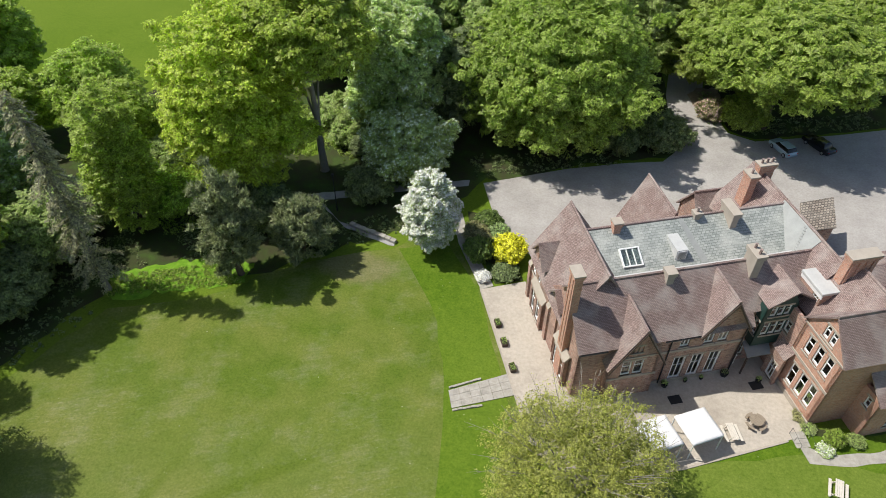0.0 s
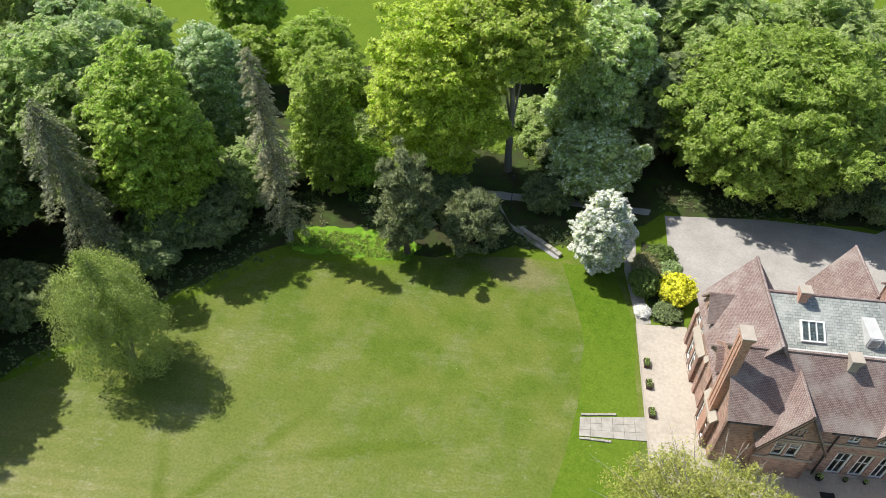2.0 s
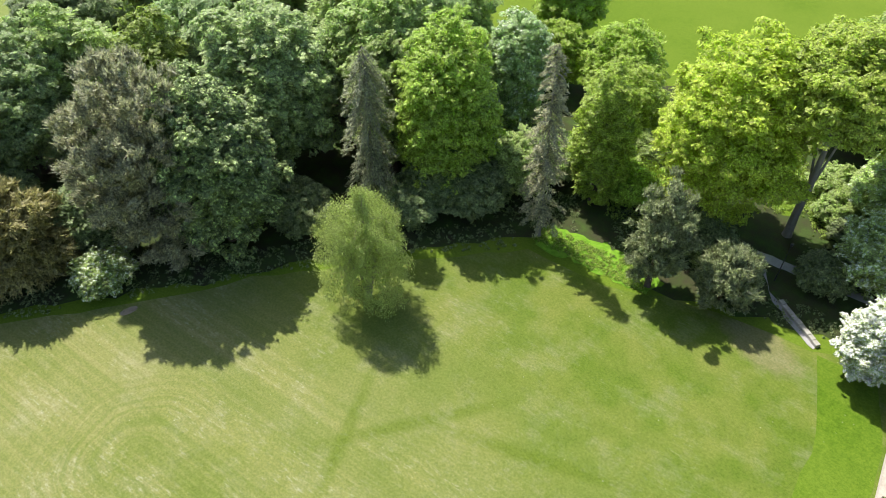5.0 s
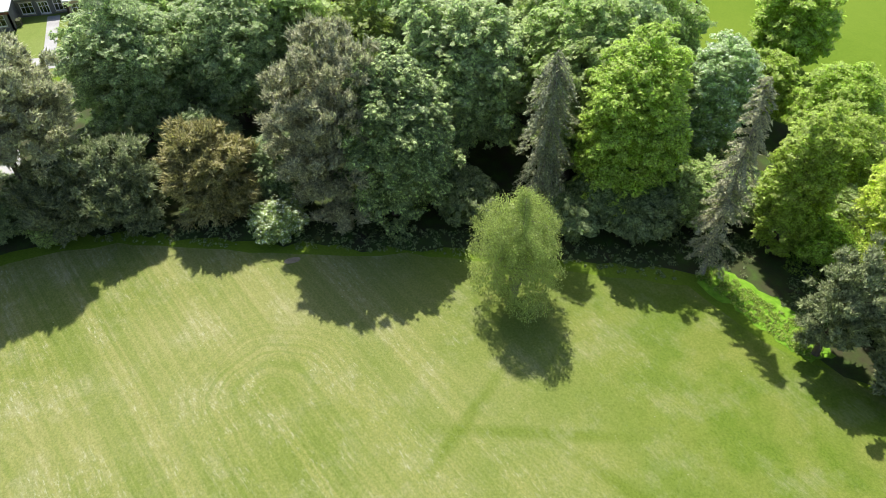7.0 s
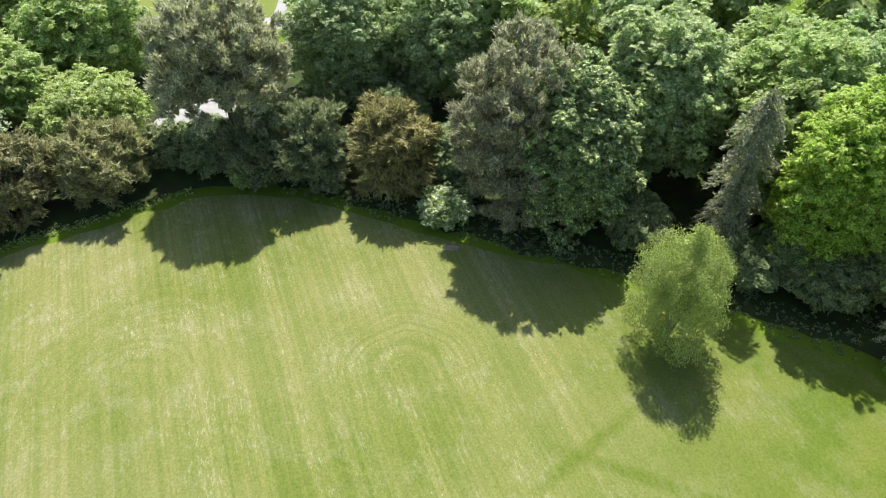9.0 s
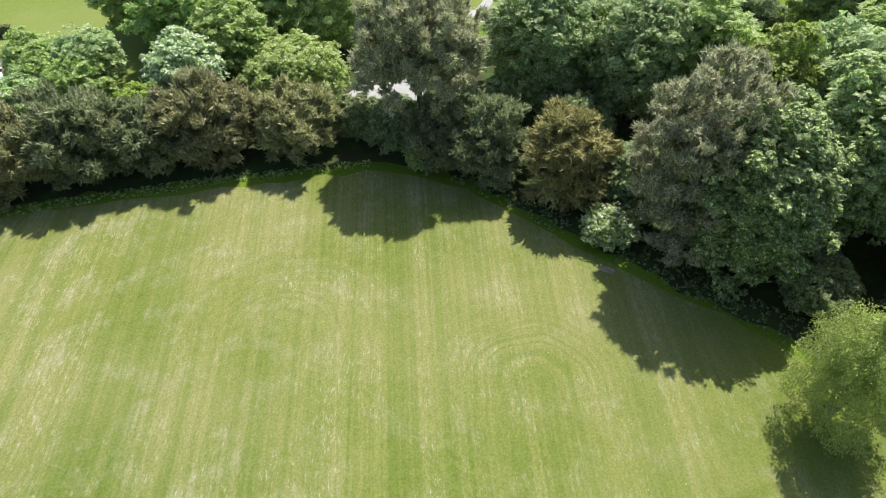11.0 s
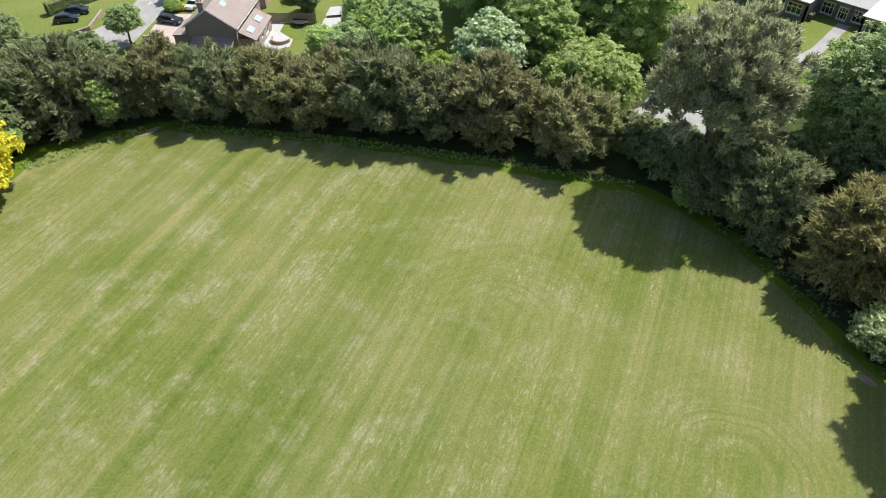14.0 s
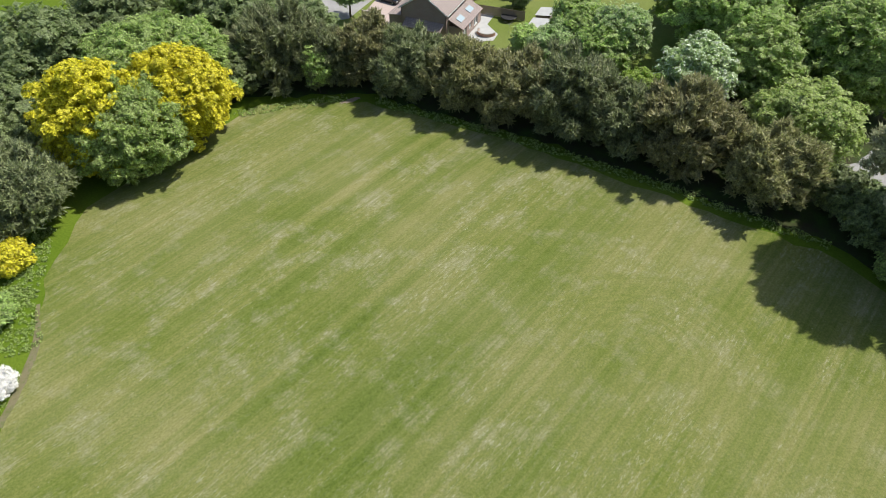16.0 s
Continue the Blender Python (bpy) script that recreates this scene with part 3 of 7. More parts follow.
def needle_tree(name, x, y, high, r, label, mat, seed=1, base=0.1, spray=0.55, tiers=34, per=9, droop=0.35, bark=None, lean=(0, 0), power=0.8, most=7000, gaps=0.15):
    """A spire of drooping branches hung with flat sprays."""
    rng = np.random.default_rng(seed)
    tree = empty(name, pose(x, y, 0), label, "conifer")
    bm = bmesh.new()
    add_tube(bm, [(lean[0] * f, lean[1] * f, high * f - 0.15 * (f == 0)) for f in (0, 0.05, 0.3, 0.6, 0.9, 1)], [0.0125 * high * w for w in (1.2, 0.95, 0.75, 0.5, 0.15, 0.03)], 8)
    ps, fs, al, ss = [], [], [], []
    for i in range(tiers):
        f = base + (1 - base) * (i + rng.uniform(0, 0.6)) / tiers
        reach = r * max((1 - f) / (1 - base), 0.03) ** power
        for j in range(per):
            if rng.random() < gaps:
                continue
            a = j * math.tau / per + i * 0.7 + rng.normal(0, 0.15)
            d = reach * rng.uniform(0.65, 1.15)
            c, s = math.cos(a), math.sin(a)
            root = np.array([lean[0] * f, lean[1] * f, high * f])
            tip = root + [c * d, s * d, -droop * d + 0.1 * rng.normal()]
            if d > 1.2:
                add_tube(bm, [root, (root + tip) / 2 + [0, 0, 0.12 * d], tip], [0.05, 0.035, 0.012], 4)
            k = max(int(d * 9 / spray), 4)
            w = rng.uniform(0.12, 1.0, k)[:, None]
            p = root + (tip - root) * w + [0, 0, 0.12] * np.sin(w * 3.1) * d + rng.normal(0, 0.16 * spray + 0.05 * d, (k, 3)) * [1, 1, 0.6]
            ps.append(p)
            fs.append(np.array([c * 0.35, s * 0.35, 0.9]) + rng.normal(0, 0.45, (k, 3)))
            al.append(np.array([c, s, -0.45]) + rng.normal(0, 0.5, (k, 3)))
            ss.append(spray * rng.uniform(0.6, 1.3, k))
    ps, fs, al, ss = (np.concatenate(v) for v in (ps, fs, al, ss))
    if len(ps) > most * 1.9:
        pick = rng.choice(len(ps), int(most * 1.9), replace=False)
        ps, fs, al, ss = ps[pick], fs[pick], al[pick], ss[pick]
    part("trunk", bm, bark or GREY_BARK, tree)
    leaf_sheet("crown", ps, fs, ss, 0.36, mat, tree, al, 0.35)
    return tree


def tufted_tree(name, x, y, high, r, label, mat, rz=None, seed=1, lobes=60, lobe=0.2, tuft=0.45, most=9000, bark=None, category="conifer", cover=1.6, rise=0.9, low=-0.6, extra=None, girth=None, slim=0.26, core=1.0):
    """Yew, pine or cypress: boughs bristling with upward sprays."""
    rng = np.random.default_rng(seed)
    rz = rz or high * 0.5
    zc = high - rz
    tree = empty(name, pose(x, y, 0, 0, 0, seed * 61 % 360), label, category)
    part("trunk", trunk_mesh(rng, high, girth or 0.02 * high + 0.08, r, rz, zc, 6), bark or BARK, tree)
    at, size = lobed(rng, r, rz, zc, lobes, lobe, low, 0.14)
    deep = rng.choice(lobes, lobes // 4, replace=False)
    at, size = np.concatenate([at, (at[deep] - [0, 0, zc]) * 0.5 + [0, 0, zc]]), np.concatenate([size, size[deep] * 1.3])
    p, face, way, s = bough_leaves(rng, at, size, tuft * 0.45, cover, 0.9, most * 1.25, 0.2)
    keep = p[:, 2] > 0.1
    p, face, way, s = p[keep], face[keep], way[keep], s[keep]
    out = p - [0, 0, zc]
    out /= np.maximum(np.linalg.norm(out, axis=1, keepdims=True), 0.1)
    along = out * 0.7 + way * 0.4 + [0, 0, rise] + rng.normal(0, 0.35, p.shape)
    unit = along / np.linalg.norm(along, axis=1, keepdims=True)
    across = np.array([0, 0, 1.0]) - unit * unit[:, 2:3] + rng.normal(0, 0.45, p.shape) + out * 0.3
    # the dark inside of the crown
    broad = 0.07 * r + 0.10
    inner = sphere_ways(rng, int(core * 8.0 * r * rz / broad**2), max(low, -0.8))
    q = inner * np.array([r, r, rz]) * rng.uniform(0.2, 0.74, (len(inner), 1)) + [0, 0, zc]
    leaf_sheet("crown", np.concatenate([p, q]), np.concatenate([across, inner + rng.normal(0, 0.4, q.shape)]), np.concatenate([s / 0.55, np.full(len(q), broad)]), slim, mat, tree,
               np.concatenate([along, rng.normal(size=q.shape)]), -0.15)
    return tree


def weeping_tree(name, x, y, high, r, label, mat, seed, strands=760, per=50, leaf=0.135):
    """A birch: several slim stems, a full flat-topped crown of hanging strands and one leading shoot."""
    rng = np.random.default_rng(seed)
    tree = empty(name, pose(x, y, 0), label, "tree")
    bm = bmesh.new()
    for k in range(5):
        a, far = k * 1.3, r * (0.15 if k == 0 else rng.uniform(0.35, 0.6))
        c, w = math.cos(a) * far, math.sin(a) * far
        top = high * (0.95 if k == 0 else rng.uniform(0.6, 0.8))
        add_tube(bm, [(c * 0.04, w * 0.04, -0.15), (c * 0.2, w * 0.2, high * 0.12), (c * 0.6, w * 0.6, high * 0.4), (c, w, top)], [0.20, 0.16, 0.11, 0.02], 7)
    for k in range(40):
        a, z = rng.uniform(0, math.tau), high * rng.uniform(0.15, 0.75)
        far = r * rng.uniform(0.45, 0.85)
        c, w = math.cos(a), math.sin(a)
        add_tube(bm, [(c * 0.3, w * 0.3, z), (c * far * 0.6, w * far * 0.6, z + 1.0), (c * far, w * far, z + 0.5)], [0.05, 0.03, 0.008], 4)
    part("trunk", bm, GREY_BARK, tree)
    f = np.where(rng.random(strands) < 0.72, rng.uniform(0.18, 0.80, strands), rng.uniform(0.68, 0.88, strands))
    shoots = strands // 22
    f[:shoots] = rng.uniform(0.86, 1.0, shoots)
    a = rng.uniform(0, math.tau, strands)
    uneven = 1 + 0.10 * np.sin(3 * a + 1.0) + 0.08 * np.sin(5 * a + f * 9)
    wide = r * np.interp(f, [0.0, 0.18, 0.40, 0.62, 0.78, 0.86, 0.88, 1.0], [0.85, 1.0, 1.04, 0.96, 0.80, 0.60, 0.12, 0.05]) * uneven
    far = wide * np.sqrt(rng.uniform(0.22, 1.0, strands))
    root = np.stack([far * np.cos(a), far * np.sin(a), f * high], 1)
    out = np.stack([np.cos(a), np.sin(a), np.zeros(strands)], 1)
    drop = rng.uniform(0.6, 1.9, strands)
    drop[:shoots] = rng.uniform(0.5, 1.2, shoots)
    drop = np.minimum(drop, root[:, 2] - rng.uniform(1.3, 2.1, strands))
    who = np.repeat(np.arange(strands), per)
    w = rng.uniform(0, 1, len(who))[:, None]
    p = root[who] + out[who] * 0.45 * w * (1.3 - w) + np.array([0, 0, -1.0]) * w * drop[who][:, None] + rng.normal(0, 0.24, (len(who), 3)) * [1, 1, 0.8]
    face = out[who] * 0.6 + [0, 0, 0.45] + rng.normal(0, 0.45, p.shape)
    along = out[who] * 0.25 + [0, 0, -1.0] + rng.normal(0, 0.35, p.shape)
    inner = sphere_ways(rng, 1500, -0.85)
    q = inner * [r * 0.72, r * 0.72, high * 0.40] * rng.uniform(0.15, 1.0, (1500, 1)) ** 0.5 + [0, 0, high * 0.46]
    leaf_sheet("crown", np.concatenate([p, q]), np.concatenate([face, inner]), np.concatenate([leaf * rng.uniform(0.6, 1.4, len(p)), np.full(1500, 0.5)]), 0.42, mat, tree,
               np.concatenate([along, rng.normal(size=q.shape)]))
    return tree


# ---- grounds ----
def rugged(poly, step=1.5, wobble=0.5, seed=3):
    """The outline with its long sides broken into short uneven ones."""
    rng = np.random.default_rng(seed)
    out = []
    for i, p in enumerate(poly):
        a, b = np.array(p, float), np.array(poly[(i + 1) % len(poly)], float)
        k = max(int(np.linalg.norm(b - a) / step), 1)
        for j in range(k):
            q = a + (b - a) * j / k
            out.append(tuple(q + (rng.normal(0, wobble, 2) if j else 0)))
    return out


def sheet(name, poly, z, mat, label, thick=0.0, kind="structure"):
    """Flat ground of any outline, with an edge that goes down into the earth."""
    bm = bmesh.new()
    edges = []
    verts = [bm.verts.new((x, y, z)) for x, y in poly]
    for i in range(len(verts)):
        edges.append(bm.edges.new((verts[i], verts[(i + 1) % len(verts)])))
    bmesh.ops.triangle_fill(bm, use_beauty=True, edges=edges)
    for f in bm.faces:
        f.normal_update()
        if f.normal.z < 0:
            f.normal_flip()
    if thick:
        got = bmesh.ops.extrude_face_region(bm, geom=bm.faces[:])
        bmesh.ops.translate(bm, vec=(0, 0, -thick), verts=[v for v in got["geom"] if isinstance(v, bmesh.types.BMVert)])
        bmesh.ops.recalc_face_normals(bm, faces=bm.faces)
    return tagged(link(name, lay_uv(bm), mat), label, kind=kind)


def ground_sheet():
    bm = bmesh.new()
    bmesh.ops.create_grid(bm, x_segments=40, y_segments=40, size=900)
    return tagged(link("ground", bm, FIELD), "bright green meadow grass all around", kind="structure")


ground = ground_sheet()
HOUSE = pose(5.0, 38.0, 0, 0, 0, 20.6)


def at_house(u, v):
    p = HOUSE @ Vector((u, v, 0))
    return (p.x, p.y)


lawn = sheet("lawn", rugged([(-13, 57), (-26, 50), (-34, 44), (-43, 41), (-48, 31), (-55, 17), (-59, 5), (-62, -3), (-69, -20), (-69, -32), (-58, -52), (-46, -72), (-33, -89),
                             (-18, -95.5), (-10, -91.5), (8, -81.5), (12.4, -73), (14.6, -64.5), (15.7, -58.4), (18.2, -52.4), (24, -30), (60, -10), (60, 40), (30, 40), (18, 30), (4, 30), (-4, 50), (-8, 58)], 2.5, 0.25), 0.01, LAWN, "mown lawn with faint stripes, cut grass and daisies", kind="structure")
wood_floor = sheet("woodland_floor", rugged([(-12, 60), (-26, 51), (-35, 46), (-44, 43), (-49, 33), (-56, 19), (-61, 5), (-64, -3), (-71, -20), (-71, -32), (-60, -53), (-48, -73), (-34, -91), (-18, -98),
                                             (-8, -100), (10, -92), (18, -80), (20, -64), (40, -60), (40, -130), (-20, -118), (-48, -100), (-66, -86), (-80, -70), (-100, -62), (-105, -20), (-104, 20), (-96, 48), (-72, 66), (-62, 80), (-50, 92), (-25, 96), (-6, 90), (14, 90), (15, 78), (-6, 70)], 2.0, 0.6, 5),
                   0.03, WOOD_FLOOR, "shaded woodland floor of soil and ivy", kind="structure")
nettles = sheet("rough_grass", rugged([(-30, 47), (-36, 44.5), (-43, 42.2), (-46, 45), (-41, 48), (-34, 50.5), (-30, 50)], 0.7, 0.25, 9), 0.05, LONG_GRASS, "bright patch of long grass and nettles", kind="structure")
clearing = sheet("clearing", rugged([(-38, 80), (-36, 83.5), (-32.5, 79), (-30, 75), (-28.6, 72), (-30.5, 71), (-34, 74)], 1.0, 0.35, 31), 0.05, GREEN_LAWN, "sunlit grass of a clearing under the oaks", kind="structure")
drive = sheet("drive", [(-6.2, 68.9), (-4.4, 63.5), (-1.5, 59), (2.0, 55.0), (4.0, 48.0), (30, 52), (44, 50), (90, 66), (90, 101), (49, 90.5), (42, 88), (30, 84.4), (26.5, 86), (24, 95), (26, 112), (21, 113), (18.6, 95), (18.8, 80), (17, 77.5), (12, 76.3), (4.5, 73.8)], 0.04, ASPHALT, "sunlit worn grey asphalt drive", 0.3)
terrace = sheet("terrace", [at_house(u, v) for u, v in ((-4.3, 14.7), (-4.3, -4.0), (-2.5, -8.9), (7.9, -9.2), (19.0, -8.5), (20.9, -7.4), (20.9, 4), (0.8, 13.5), (0.8, 14.9))], 0.06, GRAVEL, "pale beige resin terrace round the house", 0.4)
strip = sheet("lush_lawn", rugged([(-14.4, 55.1), (-12.4, 52.2), (-10.6, 49.4), (-8.1, 44.9), (-6.7, 40.0), (-5.8, 34.9), (-5.3, 30.3), (-5.0, 26), (-5.5, 12), (20, 10), (70, 20), (70, 44), (30, 38.5), (18, 33.5), (2, 30), (-0.5, 38), (-4.5, 50), (-9, 57)], 2.0, 0.08, 6), 0.025, GREEN_LAWN, "lush unmown strip of lawn beside the terrace")
terrace_lawn = sheet("terrace_lawn", rugged([(11.5, 30.0), (18, 33.0), (26, 35.2), (34, 34.4), (46, 39.5), (70, 44), (70, 18), (30, 14), (14, 20)], 2.0, 0.15, 71), 0.035, TERRACE_LAWN, "pale sunlit lawn below the terrace")
earth_edge = sheet("earth_edge", rugged([(14.3, -66.5), (14.5, -62.5), (15.0, -59.3), (16.2, -55.8), (18.4, -51.3), (19.0, -51.7), (16.9, -56.2), (15.7, -59.6), (15.1, -62.6), (14.7, -66.5)], 0.8, 0.08, 12), 0.045, BARE, "pale worn earth along the lawn's edge")
for x, y, rx, ry, k in ((-59.9, -0.6, 0.5, 1.0, 51), (-30.9, -90.4, 1.8, 0.5, 54)):
    sheet("bare_patch", rugged([(x + rx * math.cos(i * 0.7), y + ry * math.sin(i * 0.7)) for i in range(9)], 0.35, 0.16, k), 0.04, DRY_EARTH, "small patch of bare pale earth at the lawn's edge")
dirt = sheet("dirt_island", rugged([(21.8, 95.6), (23.3, 97.9), (26.7, 98.1), (26.4, 93.8), (24.6, 90.0), (23.0, 90.2)], 0.8, 0.15, 61), 0.07, DRY_EARTH, "bare beige earth between the arms of the drive")
beds = sheet("woodland_bed", rugged([(19.5, 79), (17.5, 78.3), (12, 77.2), (4.5, 74.8), (-6, 70), (-6, 90), (8, 104), (18, 104), (19, 95)], 1.2, 0.15, 21), 0.036, WOOD_FLOOR, "dark leafy ground under the lime tree beside the drive")
far_beds = sheet("drive_side_bed", rugged([(26.8, 86.6), (30, 85.0), (42, 88.6), (49, 91.1), (70, 97), (70, 118), (27, 118), (24.6, 96)], 1.2, 0.15, 22), 0.036, WOOD_FLOOR, "dark leafy ground beside the drive")


# ---- the house ----
house = empty("country_house", HOUSE, "large red-brick gabled country house with clay-tiled roofs", "house")


def wall(name, p0, p1, z0, z1, openings=(), peak=None, thick=0.35, mat=None, frame_mat=None, label="", parent=None, bars=(2, 2)):
    """A wall from p0 to p1 (outside on its right hand), with holes for its windows. peak: (way along, height) of a gable's tip."""
    parent = parent or house
    p0, p1 = Vector((*p0, 0)), Vector((*p1, 0))
    d = (p1 - p0).normalized()
    inward = Vector((-d.y, d.x, 0))
    long = (p1 - p0).length
    bm = bmesh.new()

    def loop(pts):
        vs = [bm.verts.new(p0 + d * s + Vector((0, 0, z))) for s, z in pts]
        return [bm.edges.new((vs[i], vs[(i + 1) % len(vs)])) for i in range(len(vs))]

    edges = loop([(0, z0), (long, z0), (long, z1)] + ([peak] if peak else []) + [(0, z1)])
    for s0, s1, a, b, *_ in openings:
        edges += loop([(s0, a), (s1, a), (s1, b), (s0, b)])
    bmesh.ops.triangle_fill(bm, use_beauty=True, edges=edges)
    got = bmesh.ops.extrude_face_region(bm, geom=bm.faces[:])
    bmesh.ops.translate(bm, vec=inward * thick, verts=[v for v in got["geom"] if isinstance(v, bmesh.types.BMVert)])
    bmesh.ops.recalc_face_normals(bm, faces=bm.faces)
    body = part(name, lay_uv(bm), mat or BRICK, parent, label)
    for s0, s1, a, b, *style in openings:
        window(p0, d, inward, s0, s1, a, b, style[0] if style else "window", frame_mat or WHITE_PAINT, parent, bars)
    return body


def window(p0, d, inward, s0, s1, a, b, kind, mat, parent, bars):
    turn = Matrix((d, inward, Vector((0, 0, 1)))).transposed().to_4x4()
    place = Matrix.Translation(p0) @ turn
    w = 0.13 if kind != "door" else 0.19
    bm = bmesh.new()
    for q in ((s0, s0 + w, a, b), (s1 - w, s1, a, b), (s0 + w, s1 - w, a, a + w * 1.6), (s0 + w, s1 - w, b - w, b)):
        add_box(bm, q[0], q[1], 0.10, 0.20, q[2], q[3])
    nx, nz = bars
    for i in range(1, nx):
        x = s0 + (s1 - s0) * i / nx
        add_box(bm, x - 0.045, x + 0.045, 0.11, 0.19, a + w, b - w)
    for i in range(1, nz):
        z = a + (b - a) * (0.62 if nz == 2 else i / nz)
        add_box(bm, s0 + w, s1 - w, 0.115, 0.185, z - 0.045, z + 0.045)
    bmesh.ops.transform(bm, matrix=place, verts=bm.verts)
    f = part("french_door" if kind == "door" else "window", lay_uv(bm), mat, parent, "white-painted glazed door" if kind == "door" else "white-painted sash window")
    bm = add_box(bmesh.new(), s0 + w * 0.5, s1 - w * 0.5, 0.145, 0.155, a + w * 0.5, b - w * 0.5)
    bmesh.ops.transform(bm, matrix=place, verts=bm.verts)
    pane = part("pane", lay_uv(bm), GLASS, f)
    pane.visible_shadow = False
    for name, q in (("sill", (-0.09, 0.09, a - 0.14, a)), ("lintel", (-0.03, 0.06, b, b + 0.24))):
        bm = add_box(bmesh.new(), s0 - 0.12, s1 + 0.12, *q, 0.015)
        bmesh.ops.transform(bm, matrix=place, verts=bm.verts)
        part(name, lay_uv(bm), STONE, f, "pale stone " + name)


def roof(pts, mat=None, label="", thick=0.16):
    return part("roof", slab(pts, thick, 0.10), mat or TILE, house, label)


def ridge(a, b, mat=None, r=0.14):
    bm = add_tube(bmesh.new(), [Vector(a) + Vector((0, 0, 0.1)), (Vector(a) + Vector(b)) / 2 + Vector((0, 0, 0.1)), Vector(b) + Vector((0, 0, 0.1))], [r, r, r], 8)
    part("ridge_tile", lay_uv(bm), mat or TILE, house)


def gable_roof(u0, u1, v, half, eave, top, mat=None, over=0.3, drop=None):
    """A ridge along u at v, from u0 to u1, with two slopes."""
    k = (top - eave) / half
    e = eave - k * over
    for s in (-1, 1):
        roof([(u0, v, top), (u1, v, top), (u1, v + s * (half + over), e), (u0, v + s * (half + over), e)], mat)
    ridge((u0, v, top), (u1, v, top))


def cross_roof(v0, v1, u, half, eave, top, mats=(None, None), over=0.3):
    """A ridge along v at u, from v0 to v1, with a west and an east slope."""
    k = (top - eave) / half
    e = eave - k * over
    for s, m in zip((-1, 1), mats):
        roof([(u, v0, top), (u, v1, top), (u + s * (half + over), v1, e), (u + s * (half + over), v0, e)], m)
    ridge((u, v0, top), (u, v1, top))


# front range
wall("front_wall", (0.7, -0.37), (17.0, -0.37), 0, 7.1, [(9.7, 11.0, 0.15, 3.5, "door"), (11.55, 12.75, 0.15, 3.5, "door"), (13.3, 14.5, 0.15, 3.5, "door"),
     (9.75, 10.65, 5.1, 6.75), (12.1, 13.05, 5.05, 7.0), (13.45, 14.4, 5.05, 7.0)])
wall("west_gable_wall", (0.7, 7.6), (0.7, -0.37), 0, 7.1, [(5.0, 5.8, 4.4, 6.2), (1.6, 2.4, 4.4, 6.2)], peak=(3.98, 11.0))
FRONT_RIDGE = (3.7, 11.0)
roof([(0.45, 3.7, 11.0), (17.25, 3.7, 11.0), (17.25, -0.72, 6.85), (0.45, -0.72, 6.85)])
roof([(17.25, 3.7, 11.0), (24.8, 3.7, 11.0), (24.8, 0.25, 7.76), (17.25, 0.25, 7.76)])
roof([(0.45, 3.7, 11.0), (24.8, 3.7, 11.0), (24.8, 4.9, 9.75), (0.45, 4.9, 9.75)])
ridge((0.45, 3.7, 11.0), (24.8, 3.7, 11.0))
# projecting gable towards the garden
wall("gable_wall", (3.5, -1.17), (8.2, -1.17), 0, 5.6, [(1.2, 2.15, 3.3, 5.3), (2.35, 3.3, 3.3, 5.3), (1.85, 2.0, 6.5, 7.3), (2.25, 2.4, 6.5, 7.3), (2.65, 2.8, 6.5, 7.3)], peak=(2.35, 9.75), bars=(1, 2))
wall("gable_side_wall", (3.5, -0.37), (3.5, -1.17), 0, 5.6)
wall("gable_side_wall", (8.2, -1.17), (8.2, -0.37), 0, 5.6)
cross_roof(-1.75, 3.2, 5.85, 2.35, 5.6, 9.9, (TILE, TILE), 0.35)
# small gable over the doors
wall("gable_wall", (12.35, -0.42), (16.5, -0.42), 7.1, 7.3, [], peak=(2.07, 10.7), thick=0.3)
cross_roof(-0.9, 3.3, 14.4, 2.1, 7.2, 10.8, (TILE, TILE), 0.3)
# west wing
wall("west_wall", (0.5, 13.2), (0.5, 5.0), 0, 6.9, [(0.8, 1.7, 4.3, 6.2), (2.4, 3.2, 4.3, 6.2), (5.8, 6.6, 4.3, 6.1)], peak=None)
wall("rear_gable_wall", (7.4, 13.2), (0.5, 13.2), 0, 6.9, [], peak=(3.45, 12.0))
cross_roof(3.1, 13.5, 3.95, 3.45, 6.9, 12.0, (TILE, TILE), 0.35)
# slated middle
roof([(4.1, 9.6, 11.7), (24.9, 9.6, 11.7), (24.9, 5.2, 9.65), (4.3, 5.2, 9.65)], SLATE, "blue-grey slates", 0.12)
roof([(5.6, 9.6, 11.7), (24.9, 9.6, 11.7), (24.9, 14.2, 6.9), (5.6, 14.2, 6.9)], TILE)
ridge((4.2, 9.6, 11.7), (24.9, 9.6, 11.7))
part("valley_gutter", box(4.6, 24.7, 4.85, 5.6, 9.5, 9.72), WHITE_LEAD, house, "pale sheet-lead gutter")
wall("rear_wall", (25.0, 13.8), (7.4, 13.8), 0, 7.0)
# east cross wing
cross_roof(0.4, 16.0, 24.7, 3.6, 7.6, 12.0, (TILE, TILE), 0.3)
wall("east_wall", (28.2, -0.4), (28.2, 15.6), 0, 7.6)
wall("rear_gable_wall", (28.2, 15.6), (21.2, 15.6), 0, 7.6, [], peak=(3.5, 11.9))
